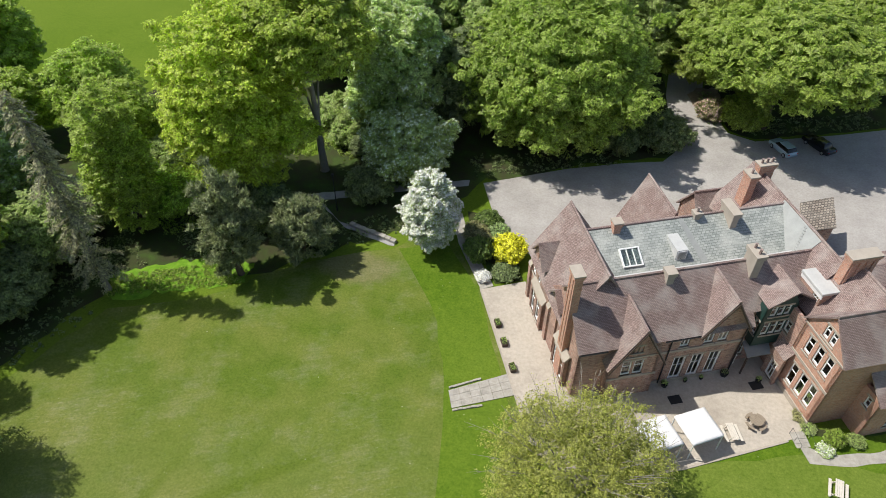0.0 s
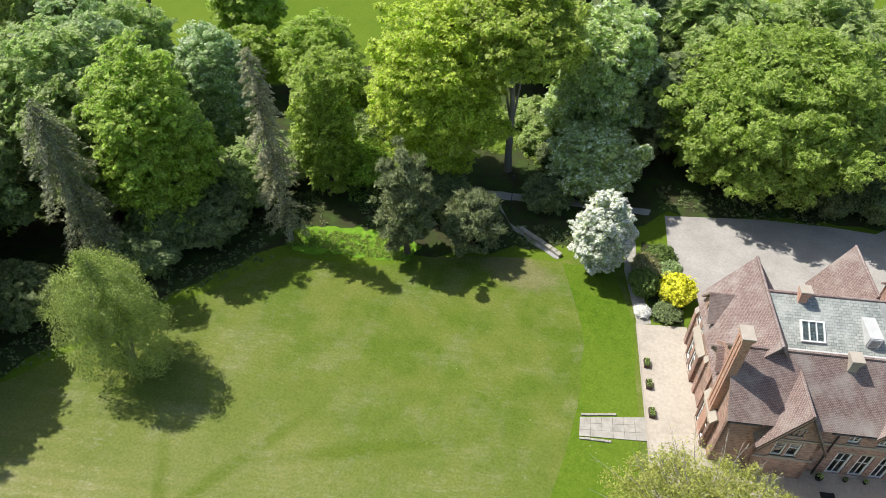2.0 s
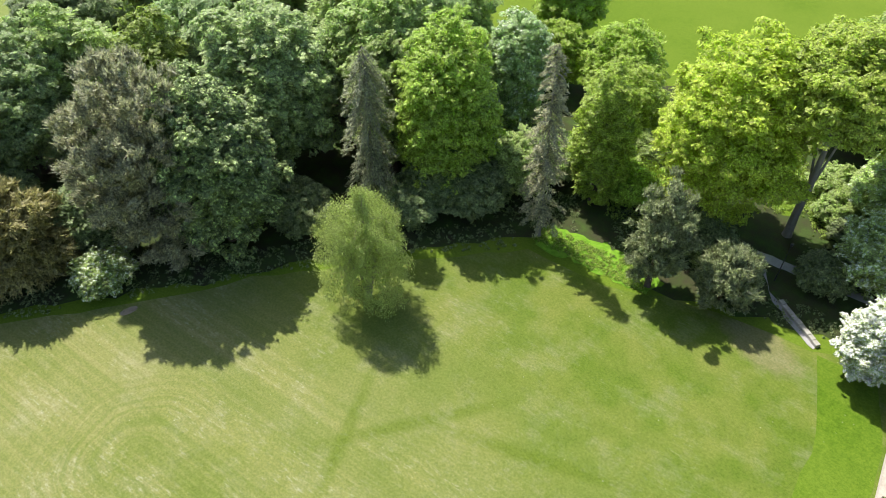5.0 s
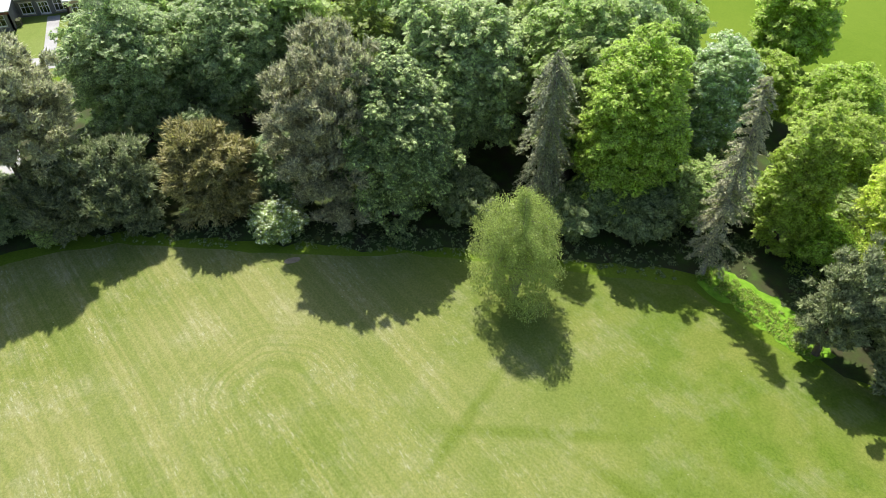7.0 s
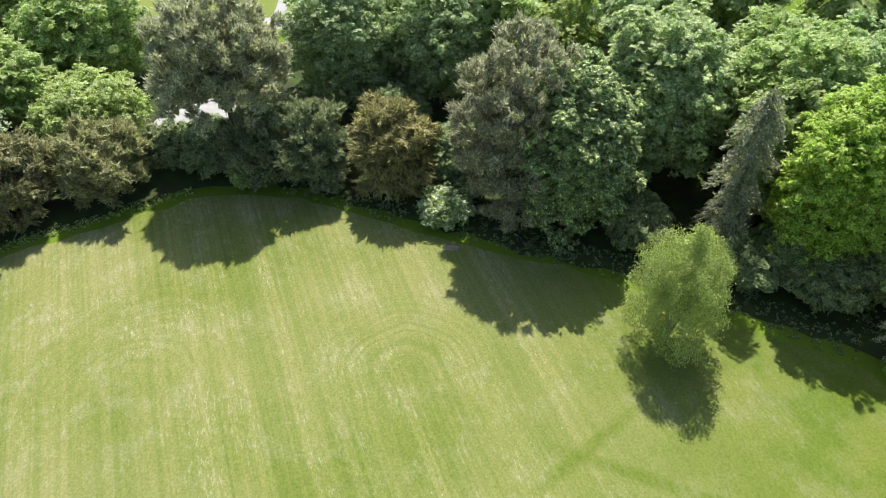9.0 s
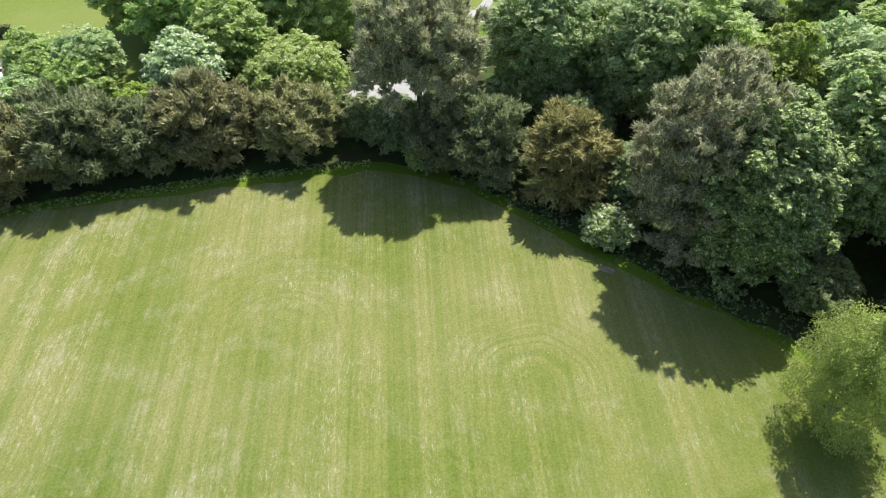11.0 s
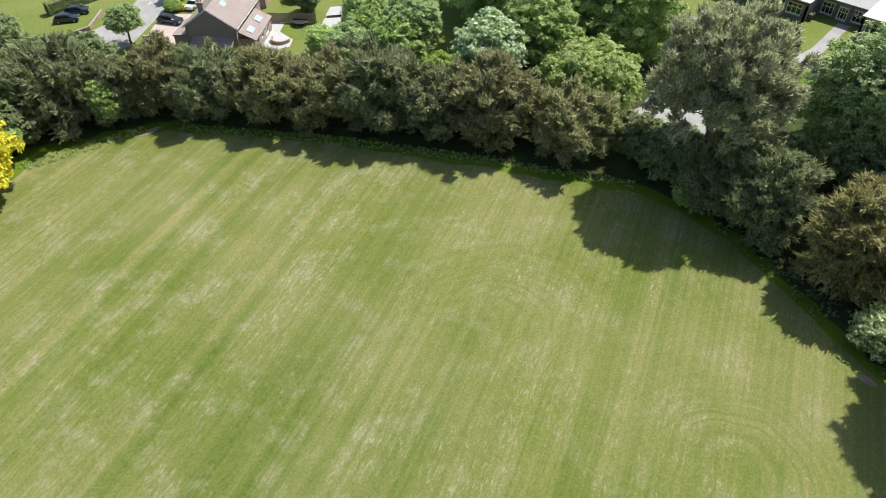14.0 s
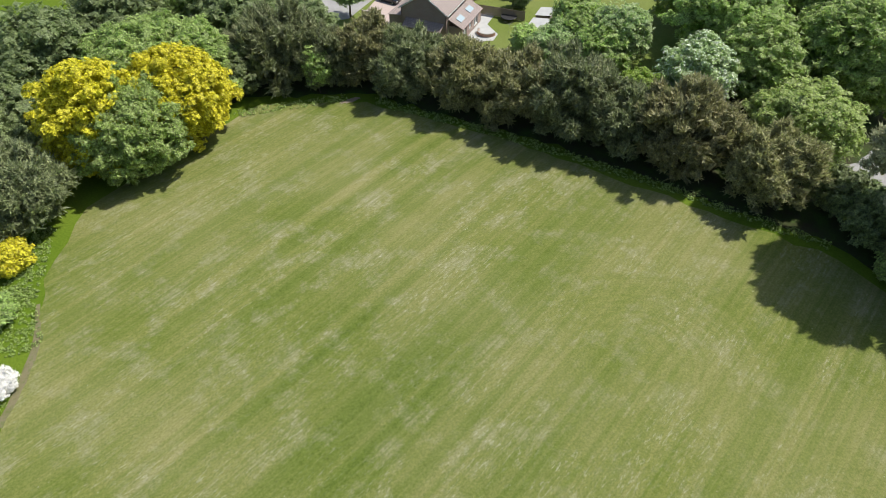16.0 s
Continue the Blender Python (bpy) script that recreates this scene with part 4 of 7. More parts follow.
# recessed bay wall and the garden wing
wall("recess_wall", (17.0, 0.6), (24.5, 0.6), 0, 7.9, [(0.6, 1.5, 0.9, 2.6)])
wall("return_wall", (17.0, -0.37), (17.0, 0.6), 0, 7.1)
wall("wing_gable_wall", (20.75, -2.2), (20.75, -7.4), 0, 9.1, [(0.9, 1.8, 1.3, 3.9), (2.2, 3.1, 1.4, 4.1), (3.5, 4.4, 1.5, 4.2), (1.0, 1.85, 5.9, 7.9), (2.25, 3.1, 5.9, 8.0), (3.5, 4.35, 5.9, 8.1), (1.9, 2.55, 9.0, 10.4), (2.75, 3.4, 9.0, 10.4)], peak=(2.6, 12.0), bars=(1, 2), mat=RED_BRICK)
wall("wing_front_wall", (20.75, -7.4), (28.0, -7.4), 0, 9.1, mat=RED_BRICK)
wall("wing_back_wall", (28.0, -2.2), (20.75, -2.2), 0, 9.1)
gable_roof(20.5, 28.5, -4.8, 2.6, 9.1, 12.0)


def chimney(u, v, z0, z1, wide, deep, mat=None, pots=2, cap=None, label="", along="u"):
    """A stack with a corbelled head, a cap and pots."""
    bm = bmesh.new()
    add_box(bm, u - wide / 2, u + wide / 2, v - deep / 2, v + deep / 2, z0, z1 - 0.45)
    add_box(bm, u - wide / 2 - 0.06, u + wide / 2 + 0.06, v - deep / 2 - 0.06, v + deep / 2 + 0.06, z1 - 0.45, z1 - 0.25)
    add_box(bm, u - wide / 2 - 0.12, u + wide / 2 + 0.12, v - deep / 2 - 0.12, v + deep / 2 + 0.12, z1 - 0.25, z1)
    stack = part("chimney", lay_uv(bm), mat or RED_BRICK, house, label or "brick chimney stack")
    part("chimney_cap", box(u - wide / 2 - 0.16, u + wide / 2 + 0.16, v - deep / 2 - 0.16, v + deep / 2 + 0.16, z1, z1 + 0.14, 0.03), cap or STONE, stack, "weathered stone cap")
    for i in range(pots):
        f = (i + 0.5) / pots - 0.5
        x, y = (u + f * wide, v) if along == "u" else (u, v + f * deep)
        bm = add_tube(bmesh.new(), [(x, y, z1 + 0.1), (x, y, z1 + 0.25), (x, y, z1 + 0.55), (x, y, z1 + 0.62)], [0.15, 0.13, 0.11, 0.15], 10)
        part("chimney_pot", lay_uv(bm), TILE, stack)


def strip(name, u0, u1, v0, v1, z0, z1, mat, label="", bevel=0.01):
    return part(name, box(u0, u1, v0, v1, z0, z1, bevel), mat, house, label)


def pipe(u, v, z0, z1):
    bm = add_tube(bmesh.new(), [(u, v, z0), (u, v, (z0 + z1) / 2), (u, v, z1)], [0.07, 0.07, 0.07], 8)
    add_box(bm, u - 0.14, u + 0.14, v - 0.1, v + 0.12, z1, z1 + 0.28)
    part("downpipe", lay_uv(bm), BLACK_IRON, house, "black cast-iron downpipe")


def barge(a, b, drop=0.28):
    """A bargeboard under a roof's edge, from a up to b."""
    a, b = Vector(a), Vector(b)
    bm = slab([a, b, b - Vector((0, 0, drop)), a - Vector((0, 0, drop))], 0.06)
    part("bargeboard", bm, DARK_WOOD, house, "dark wooden bargeboard")


# stacks on the roofs
chimney(0.5, 2.5, 0.0, 14.0, 0.75, 1.2, pots=0, label="tall red-brick chimney stack on the west wall")
chimney(6.9, 9.2, 10.9, 12.7, 0.7, 0.7, pots=0)
chimney(15.1, 9.4, 11.0, 12.3, 0.55, 0.55, STONE, 1, label="small rendered chimney")
chimney(18.3, 9.0, 10.6, 12.7, 0.65, 2.2, STONE, 0, label="long rendered chimney stack")
chimney(9.7, 3.2, 9.6, 11.6, 0.7, 0.8, STONE, 0, label="small stone chimney")
chimney(17.7, 3.2, 9.4, 12.5, 0.8, 1.6, STONE, 2, label="stone chimney with two pots", along="v")
chimney(22.7, 13.2, 9.0, 12.9, 0.8, 1.3, pots=1)
chimney(24.8, 14.2, 9.0, 13.2, 1.7, 0.8, pots=3)
chimney(25.3, -0.15, 7.0, 13.9, 2.7, 0.85, pots=0, label="broad ribbed brick chimney stack")
for k in range(2):
    strip("chimney_rib", 0.06, 0.14, 2.15 + k * 0.55, 2.33 + k * 0.55, 4.7, 13.5, RED_BRICK, "projecting brick rib")
for k in range(4):
    strip("chimney_rib", 24.1 + k * 0.68, 24.36 + k * 0.68, -0.68, -0.57, 8.0, 13.4, RED_BRICK, "projecting brick rib")
# roof lights and lead work
sky_turn = Matrix.Translation((6.6, 5.75, 10.02)) @ pose(0, 0, 0, 25, 0, 0)
bm = bmesh.new()
for q in ((0, 1.95, 0, 0.12), (0, 1.95, 1.75, 1.87), (0, 0.12, 0.12, 1.75), (1.83, 1.95, 0.12, 1.75), (0.65, 0.71, 0.12, 1.75), (1.25, 1.31, 0.12, 1.75)):
    add_box(bm, q[0], q[1], q[2], q[3], 0.0, 0.22)
bmesh.ops.transform(bm, matrix=sky_turn, verts=bm.verts)
light_frame = part("roof_light_frame", lay_uv(bm), WHITE_PAINT, house, "white roof-light frame")
bm = add_box(bmesh.new(), 0.06, 1.9, 0.06, 1.8, 0.10, 0.12)
bmesh.ops.transform(bm, matrix=sky_turn, verts=bm.verts)
part("pane", lay_uv(bm), GLASS, light_frame)
bm = add_prism(bmesh.new(), [(11.7, 5.85), (12.8, 5.85), (12.8, 8.3), (11.7, 8.3)], 9.7, 11.15)
part("roof_dormer", lay_uv(bm), WHITE_LEAD, house, "small flat lead-covered dormer")
strip("dormer_frame", 11.78, 12.72, 5.79, 5.85, 10.08, 11.06, WHITE_PAINT, "white frame of the small dormer")
strip("dormer_light", 11.90, 12.60, 5.74, 5.79, 10.22, 10.92, GLASS)
part("lead_flashing", slab([(13.2, 9.5, 11.72), (13.7, 9.5, 11.72), (14.9, 5.3, 9.76), (14.2, 5.3, 9.76)], 0.06, 0.06), LEAD, house, "pale strip of lead across the slates")
lead_slope = [(24.66, 9.75, 11.95), (24.45, 9.75, 11.69), (22.77, 5.2, 9.64), (22.95, 4.6, 9.86), (23.9, 3.72, 11.02), (24.66, 3.72, 11.95)]
part("lead_flashing", slab(lead_slope, 0.05, 0.17), LEAD, house, "weathered grey lead slope beside the slates")
for k in range(9):
    strip("lead_roll", 23.1 + k * 0.15, 23.3 + k * 0.15, 4.55 + k * 0.14, 4.85 + k * 0.14, 10.15 + k * 0.19, 10.42 + k * 0.19, LEAD, "rolled lead joint", 0.04)
strip("lead_parapet", 4.5, 24.4, 4.62, 4.86, 9.6, 10.15, WHITE_LEAD, "white-weathered lead upstand")
# stone courses, gutters, pipes and boards
strip("string_course", 8.25, 16.95, -0.46, -0.37, 4.55, 4.85, STONE, "pale stone string course")
strip("string_course", 3.45, 8.25, -1.25, -1.17, 2.9, 3.15, STONE)
strip("string_course", 3.45, 8.25, -1.25, -1.17, 5.75, 5.95, STONE)
strip("plinth", 8.25, 16.95, -0.47, -0.37, 0.0, 0.35, STONE)
strip("string_course", 20.66, 20.75, -7.45, -2.2, 4.75, 5.05, STONE)
strip("string_course", 20.66, 20.75, -7.45, -2.2, 8.5, 8.68, STONE)
strip("plinth", 20.62, 20.75, -7.5, -2.2, 0.0, 0.6, STONE)
for u0, u1 in ((0.5, 3.2), (8.6, 12.1), (16.7, 17.1)):
    strip("gutter", u0, u1, -0.86, -0.72, 6.72, 6.84, BLACK_IRON, "black iron gutter", 0.03)
pipe(9.45, -0.5, 0.0, 6.5)
pipe(16.75, -0.5, 0.0, 6.6)
pipe(0.62, 5.2, 0.0, 6.5)
for u, h, e, z in ((5.85, 2.7, 4.95, 9.9), (14.4, 2.4, 6.7, 10.8)):
    v = -1.82 if u < 10 else -0.97
    barge((u - h, v, e), (u, v, z))
    barge((u + h, v, e), (u, v, z))
# shallow two-storey bays with sloping stone tops on the west front
for v0, v1 in ((7.9, 11.3), (0.9, 4.0)):
    wall("bay_wall", (0.15, v1), (0.15, v0), 0, 3.9, [(0.35, 1.25, 0.5, 3.3), (1.75, 2.65, 0.5, 3.3)], thick=0.3, bars=(1, 2))
    wall("bay_wall", (0.5, v1), (0.15, v1), 0, 3.9)
    wall("bay_wall", (0.15, v0), (0.5, v0), 0, 3.9)
    part("bay_roof", slab([(0.02, v0 - 0.1, 3.95), (0.02, v1 + 0.1, 3.95), (0.5, v1 + 0.12, 4.6), (0.5, v0 - 0.12, 4.6)], 0.2), STONE, house, "sloping stone top of the bay")
for v in (12.9, 6.9):
    strip("buttress", 0.28, 0.5, v - 0.3, v + 0.3, 0, 4.6, BRICK, "brick buttress with a stone cap")
    part("buttress_cap", slab([(0.22, v - 0.34, 4.8), (0.22, v + 0.34, 4.8), (0.5, v + 0.34, 5.2), (0.5, v - 0.34, 5.2)], 0.14), STONE, house)
# half-dormer in the west slope
wall("dormer_wall", (0.46, 12.2), (0.46, 9.4), 6.6, 7.6, [(1.0, 1.8, 6.9, 8.2)], peak=(1.4, 9.4), thick=0.3, bars=(1, 2))
roof([(0.1, 10.8, 9.6), (2.2, 10.8, 9.6), (0.9, 9.1, 7.4), (0.1, 9.1, 7.4)], TILE)
roof([(0.1, 10.8, 9.6), (2.2, 10.8, 9.6), (0.9, 12.5, 7.4), (0.1, 12.5, 7.4)], TILE)
# low stepped gable beside the chimney
wall("dormer_wall", (0.46, 6.6), (0.46, 4.2), 6.6, 7.2, [], peak=(1.2, 8.6), thick=0.3)
roof([(0.1, 5.4, 8.7), (1.7, 5.4, 8.7), (0.8, 3.9, 7.1), (0.1, 3.9, 7.1)], TILE)
roof([(0.1, 5.4, 8.7), (1.7, 5.4, 8.7), (0.8, 6.9, 7.1), (0.1, 6.9, 7.1)], TILE)
# green timber bay in the recess
wall("timber_bay", (18.0, -0.4), (21.0, -0.4), 3.5, 8.9, [(0.45, 1.15, 4.9, 6.7), (1.2, 1.9, 4.9, 6.7), (1.95, 2.65, 4.9, 6.7), (0.5, 1.15, 7.5, 8.8), (1.2, 1.85, 7.5, 8.8), (1.9, 2.5, 7.5, 8.8)], peak=(2.3, 10.2), thick=0.12, mat=GREEN_PAINT, label="dark green boarded bay", bars=(1, 2))
wall("timber_bay", (18.0, 0.6), (18.0, -0.4), 3.5, 8.9, [(0.2, 0.8, 4.9, 6.7)], thick=0.12, mat=GREEN_PAINT, bars=(1, 2))
roof([(20.4, -0.6, 10.5), (20.4, 3.4, 10.5), (17.9, 1.2, 8.9), (17.9, -0.6, 8.9)], TILE)
roof([(20.4, -0.6, 10.5), (20.4, 3.4, 10.5), (22.9, 1.2, 8.9), (22.9, -0.6, 8.9)], TILE)
part("porch_roof", slab([(17.6, -1.15, 2.8), (20.1, -1.15, 2.8), (20.4, 0.5, 3.2), (17.8, 0.5, 3.2)], 0.12), LEAD, house, "lead-grey porch roof")
for u in (17.75, 20.15):
    strip("porch_post", u - 0.07, u + 0.07, -1.1, -0.96, 0, 2.72, DARK_WOOD)
strip("trellis", 17.1, 17.16, -0.35, 0.55, 0.9, 2.3, WHITE_PAINT, "white trellis screen")
# low lean-to and link between recess and wing
part("link_roof", slab([(20.72, -2.9, 4.9), (20.72, -0.9, 4.9), (19.9, -0.9, 3.9), (19.9, -2.9, 3.9)], 0.14), TILE, house, "pale tiled lean-to roof")
wall("link_wall", (20.0, -0.9), (20.0, -2.8), 0, 3.9, [(0.5, 1.5, 0.3, 2.5, "door")], thick=0.3)
wall("link_wall", (20.7, 0.6), (20.7, -2.2), 0, 8.4, [(1.0, 1.7, 5.4, 6.8)], thick=0.3, bars=(1, 2))
# roofs behind the garden wing
strip("flat_dormer", 22.1, 24.6, -1.2, 2.0, 10.3, 10.6, WHITE_LEAD, "flat-topped dormer with weathered white roof", 0.05)
wall("dormer_wall", (22.3, 1.9), (22.3, -1.1), 8.0, 10.3, [(1.9, 2.7, 8.6, 9.7)], thick=0.1)
wall("dormer_wall", (22.3, -1.1), (24.6, -1.1), 8.0, 10.3, [], thick=0.1)
wall("dormer_wall", (24.6, 1.9), (22.3, 1.9), 8.0, 10.3, [], thick=0.1)
strip("dormer_fascia", 22.2, 22.3, -1.15, 1.95, 9.85, 10.28, WHITE_PAINT, "white-painted fascia")
cross_roof(-4.8, 1.0, 25.6, 3.8, 8.2, 12.5, (TILE, TILE), 0.2)
wall("rear_gable_wall", (28.2, 0.9), (22.0, 0.9), 0, 8.2, [], peak=(2.6, 12.3))
# lower service block east of the wing
wall("service_wall", (24.4, -7.4), (24.4, -9.4), 0, 5.4, [(0.7, 1.3, 3.5, 4.7)], bars=(1, 2), mat=RED_BRICK)
wall("service_wall", (24.4, -9.4), (36.0, -9.4), 0, 5.4, [(2.2, 3.2, 1.0, 2.8), (3.8, 4.8, 1.0, 2.8), (7.0, 8.0, 1.0, 2.8)], mat=RED_BRICK)
wall("service_wall", (36.0, -9.4), (36.0, -2.0), 0, 5.4)
roof([(24.1, -9.8, 5.2), (36.3, -9.8, 5.2), (36.3, -5.2, 8.6), (24.1, -5.2, 8.6)])
roof([(24.1, -0.8, 5.4), (36.3, -0.8, 5.4), (36.3, -5.2, 8.6), (24.1, -5.2, 8.6)])
ridge((24.1, -5.2, 8.6), (36.3, -5.2, 8.6))
wall("service_wall", (36.0, -2.0), (28.2, -2.0), 0, 5.4)
wall("service_wall", (36.0, -2.0), (36.0, 6.0), 0, 6.4)
roof([(28.0, 2.0, 9.4), (36.3, 2.0, 9.4), (36.3, -2.2, 6.2), (28.0, -2.2, 6.2)])
roof([(28.0, 2.0, 9.4), (36.3, 2.0, 9.4), (36.3, 6.3, 6.2), (28.0, 6.3, 6.2)])
wall("service_wall", (36.0, 6.0), (28.2, 6.0), 0, 6.4)
# gabled porches on the drive side
wall("rear_porch_wall", (16.4, 17.3), (11.8, 17.3), 0, 6.0, [], peak=(2.3, 10.6))
wall("rear_porch_wall", (11.8, 17.3), (11.8, 13.8), 0, 6.0)
wall("rear_porch_wall", (16.4, 13.8), (16.4, 17.3), 0, 6.0)
cross_roof(11.0, 17.6, 14.1, 2.3, 6.0, 10.8, (TILE, TILE), 0.3)
wall("rear_block_wall", (24.5, 18.6), (19.5, 18.6), 0, 5.5)
wall("rear_block_wall", (19.5, 18.6), (19.5, 13.8), 0, 5.5)
wall("rear_block_wall", (24.5, 15.6), (24.5, 18.6), 0, 5.5)
gable_roof(19.2, 26.5, 16.3, 2.3, 5.5, 8.6)
wall("rear_block_wall", (19.5, 18.6), (19.5, 14.0), 5.5, 5.6, [], peak=(2.3, 8.4))
# stone-tiled outbuilding
for p0, p1 in (((32.2, 13.2), (36.0, 13.2)), ((36.0, 13.2), (36.9, 16.3)), ((36.9, 16.3), (33.4, 16.3)), ((33.4, 16.3), (32.2, 13.2))):
    wall("outbuilding_wall", p0, p1, 0, 3.6)
part("outbuilding_roof", slab([(31.7, 12.95, 3.7), (36.0, 12.9, 3.7), (37.6, 16.6, 4.9), (33.3, 16.4, 4.9)], 0.18), OLD_STONE, house, "mottled stone-slate lean-to roof")


# ---- trees round the lawn ----
HAZEL = leafy("hazel_leaves", (0.185, 0.230, 0.072), (0.300, 0.345, 0.122), 1.05)
TIPPED_YEW = leafy("golden_tipped_yew", (0.152, 0.146, 0.056), (0.312, 0.280, 0.106), 0.6, gaps=0.43)
broad_tree("lime_tree", 1.2, 83.5, 18.5, 12.9, "huge spreading lime tree in bright green leaf", LIME, rz=9.2, lobes=150, lobe=0.17, leaf=0.15, most=52000, seed=11, up=0.6)
broad_tree("lime_tree", 27.0, 101, 17, 10.0, "spreading lime tree in bright green leaf", LIME, rz=8.4, lobes=90, lobe=0.21, most=13000, seed=12)
broad_tree("lime_tree", 31.5, 88.0, 18, 11.5, "wide lime tree overhanging the drive", LIME, rz=6.0, lobes=110, lobe=0.19, most=18000, seed=13, low=-0.4)
broad_tree("lime_tree", 49, 107, 16, 10.5, "spreading green lime tree behind the drive", LIME, rz=8, lobes=80, lobe=0.22, most=11000, seed=14)
broad_tree("whitebeam_tree", -19.2, 79, 20, 6.4, "tall silvery grey-green whitebeam tree", GREY_GREEN, rz=9.8, lobes=90, lobe=0.24, seed=15, extra=CANDLES, extra_share=0.12)
broad_tree("viburnum_bush", -16.1, 69.4, 9.0, 5.4, "large bush dotted with cream flowers", GREY_GREEN, rz=4.3, lobes=60, seed=16, extra=CANDLES, extra_share=0.28, category="bush")
broad_tree("oak_tree", -34.9, 62.3, 24.0, 7.8, "tall oak in yellow-green young leaf", YELLOW_GREEN, rz=10.9, lobes=130, lobe=0.18, most=30000, lean=0.15, seed=17)
broad_tree("oak_tree", -27.2, 68.3, 26.0, 7.4, "tall oak with a bare lower trunk", OAK, rz=6.6, lobes=90, lobe=0.21, most=16000, seed=18, girth=0.5, low=-0.4, bark=GREY_BARK)
broad_tree("maple_tree", -60, 72.3, 13, 5.8, "pale green young maple at the wood's edge", MAPLE, rz=6.2, lobes=50, cover=0.7, seed=19, most=9000)
broad_tree("maple_tree", -52, 65, 13, 5.2, "pale yellow-green maple in the wood", MAPLE, rz=6.2, lobes=50, cover=0.7, seed=191, most=9000)
broad_tree("maple_tree", -45.4, 53.6, 18.4, 3.8, "bright green maple in the shade of taller trees", MAPLE, rz=9.0, lobes=70, seed=20, most=10000)
broad_tree("hawthorn_tree", -10.7, 55.9, 10.4, 3.0, "hawthorn tree covered in white blossom", GREEN, rz=4.9, lobes=70, lobe=0.25, leaf=0.15, most=12000, seed=21, extra=BLOSSOM, extra_share=1.0, lean=0.2)
tufted_tree("yew_tree", -30.9, 48.2, 14.0, 3.3, "dark olive yew tree with upright sprays", YEW, rz=6.2, seed=22, most=10000, low=-0.95)
tufted_tree("yew_tree", -24.7, 52.5, 7.6, 3.4, "spreading dark yew bush at the wood's edge", YEW, rz=3.6, seed=23, most=9000, low=-0.9)
needle_tree("spruce_tree", -44.1, 43.5, 24.5, 2.7, "tall thin half-bare grey spruce", SPRUCE, seed=24, base=0.14, spray=0.27, tiers=42, per=7, gaps=0.48, power=0.3, droop=0.7, most=5200, lean=(-0.8, 0.1))
broad_tree("horse_chestnut_tree", -64, 54.6, 17.4, 5.2, "horse chestnut tree with pale flower candles", CHESTNUT, rz=9.5, lobes=80, lobe=0.24, seed=25, extra=CANDLES, extra_share=0.15)
broad_tree("maple_tree", -57.3, 39.2, 22.5, 6.0, "tall bright green maple tree", MAPLE, rz=11.2, lobes=100, lobe=0.23, seed=26, most=25000)
needle_tree("spruce_tree", -58.8, 29.6, 22.5, 3.9, "drooping grey-green spruce tree", DARK_SPRUCE, seed=27, base=0.22, spray=0.30, tiers=40, per=8, most=9000, gaps=0.66, power=0.2, droop=1.45)
broad_tree("horse_chestnut_tree", -75, 25.0, 22, 8.2, "large horse chestnut tree in pale flower", CHESTNUT, rz=10.5, lobes=120, lobe=0.2, seed=28, extra=GREY_GREEN, extra_share=0.5, most=24000)
broad_tree("oak_tree", -71, 40, 22, 7.8, "broad pale green oak tree", GREEN, rz=9.5, lobes=90, lobe=0.22, seed=29, most=15000)
tufted_tree("pine_tree", -67.0, 6.6, 23.5, 6.8, "large grey-green pine tree", PINE, rz=11.5, seed=30, lobes=190, lobe=0.13, most=26000, tuft=0.34, low=-0.95, girth=0.5)
broad_tree("whitebeam_tree", -64.5, 13.0, 20.5, 6.6, "silvery dark whitebeam tree beside the lawn", DARK, rz=10.4, lobes=130, lobe=0.19, lean=0.14, seed=31, most=27000, extra=GREY_GREEN, extra_share=0.35)
broad_tree("sycamore_tree", -90, -16.2, 20.5, 7.2, "large dark green sycamore tree", CHESTNUT, rz=9.8, lobes=120, lobe=0.19, seed=32, most=23000)
broad_tree("sycamore_tree", -91.2, -2.6, 20.5, 7.0, "tall dark green sycamore tree", CHESTNUT, rz=9.8, lobes=100, lobe=0.21, seed=33, most=21000)
broad_tree("oak_tree", -84, 13, 19.5, 5.4, "bright green oak behind the pine", LIME, rz=9, lobes=60, seed=34, most=9000)
tufted_tree("yew_tree", -71.3, -7.9, 12.4, 5.2, "bronze-tipped layered yew at the wood's edge", TIPPED_YEW, rz=6.4, seed=35, lobes=70, lobe=0.24, tuft=0.5, most=12000, rise=0.25, low=-0.9)
broad_tree("holly_bush", -72.5, -0.6, 8.5, 4.2, "dark holly bush between yew and pine", DARK, rz=4.2, lobes=50, seed=39, most=8000, category="bush")
tufted_tree("yew_tree", -72.4, -18.2, 11.5, 5.0, "dark green yew tree beside the bronze yew", YEW, rz=6.0, seed=36, most=11000, low=-0.9)
tufted_tree("yew_tree", -73.4, -25.4, 8.8, 4.4, "low dark yew under the pine", YEW, rz=4.6, seed=361, most=7000, low=-0.9)
broad_tree("holly_bush", -65.3, -1.4, 4.2, 3.3, "variegated yellow-green holly bush", GREEN, rz=2.2, lobes=50, lobe=0.24, leaf=0.14, seed=37, most=8000, category="bush", extra=CANDLES, extra_share=0.25, lean=0.35)
tufted_tree("pine_tree", -76.4, -29.0, 23, 7.6, "broad grey-green pine on a bare trunk", PINE, rz=8.6, seed=38, lobes=200, lobe=0.12, most=24000, tuft=0.36, girth=0.5, low=-0.4, core=0.35)
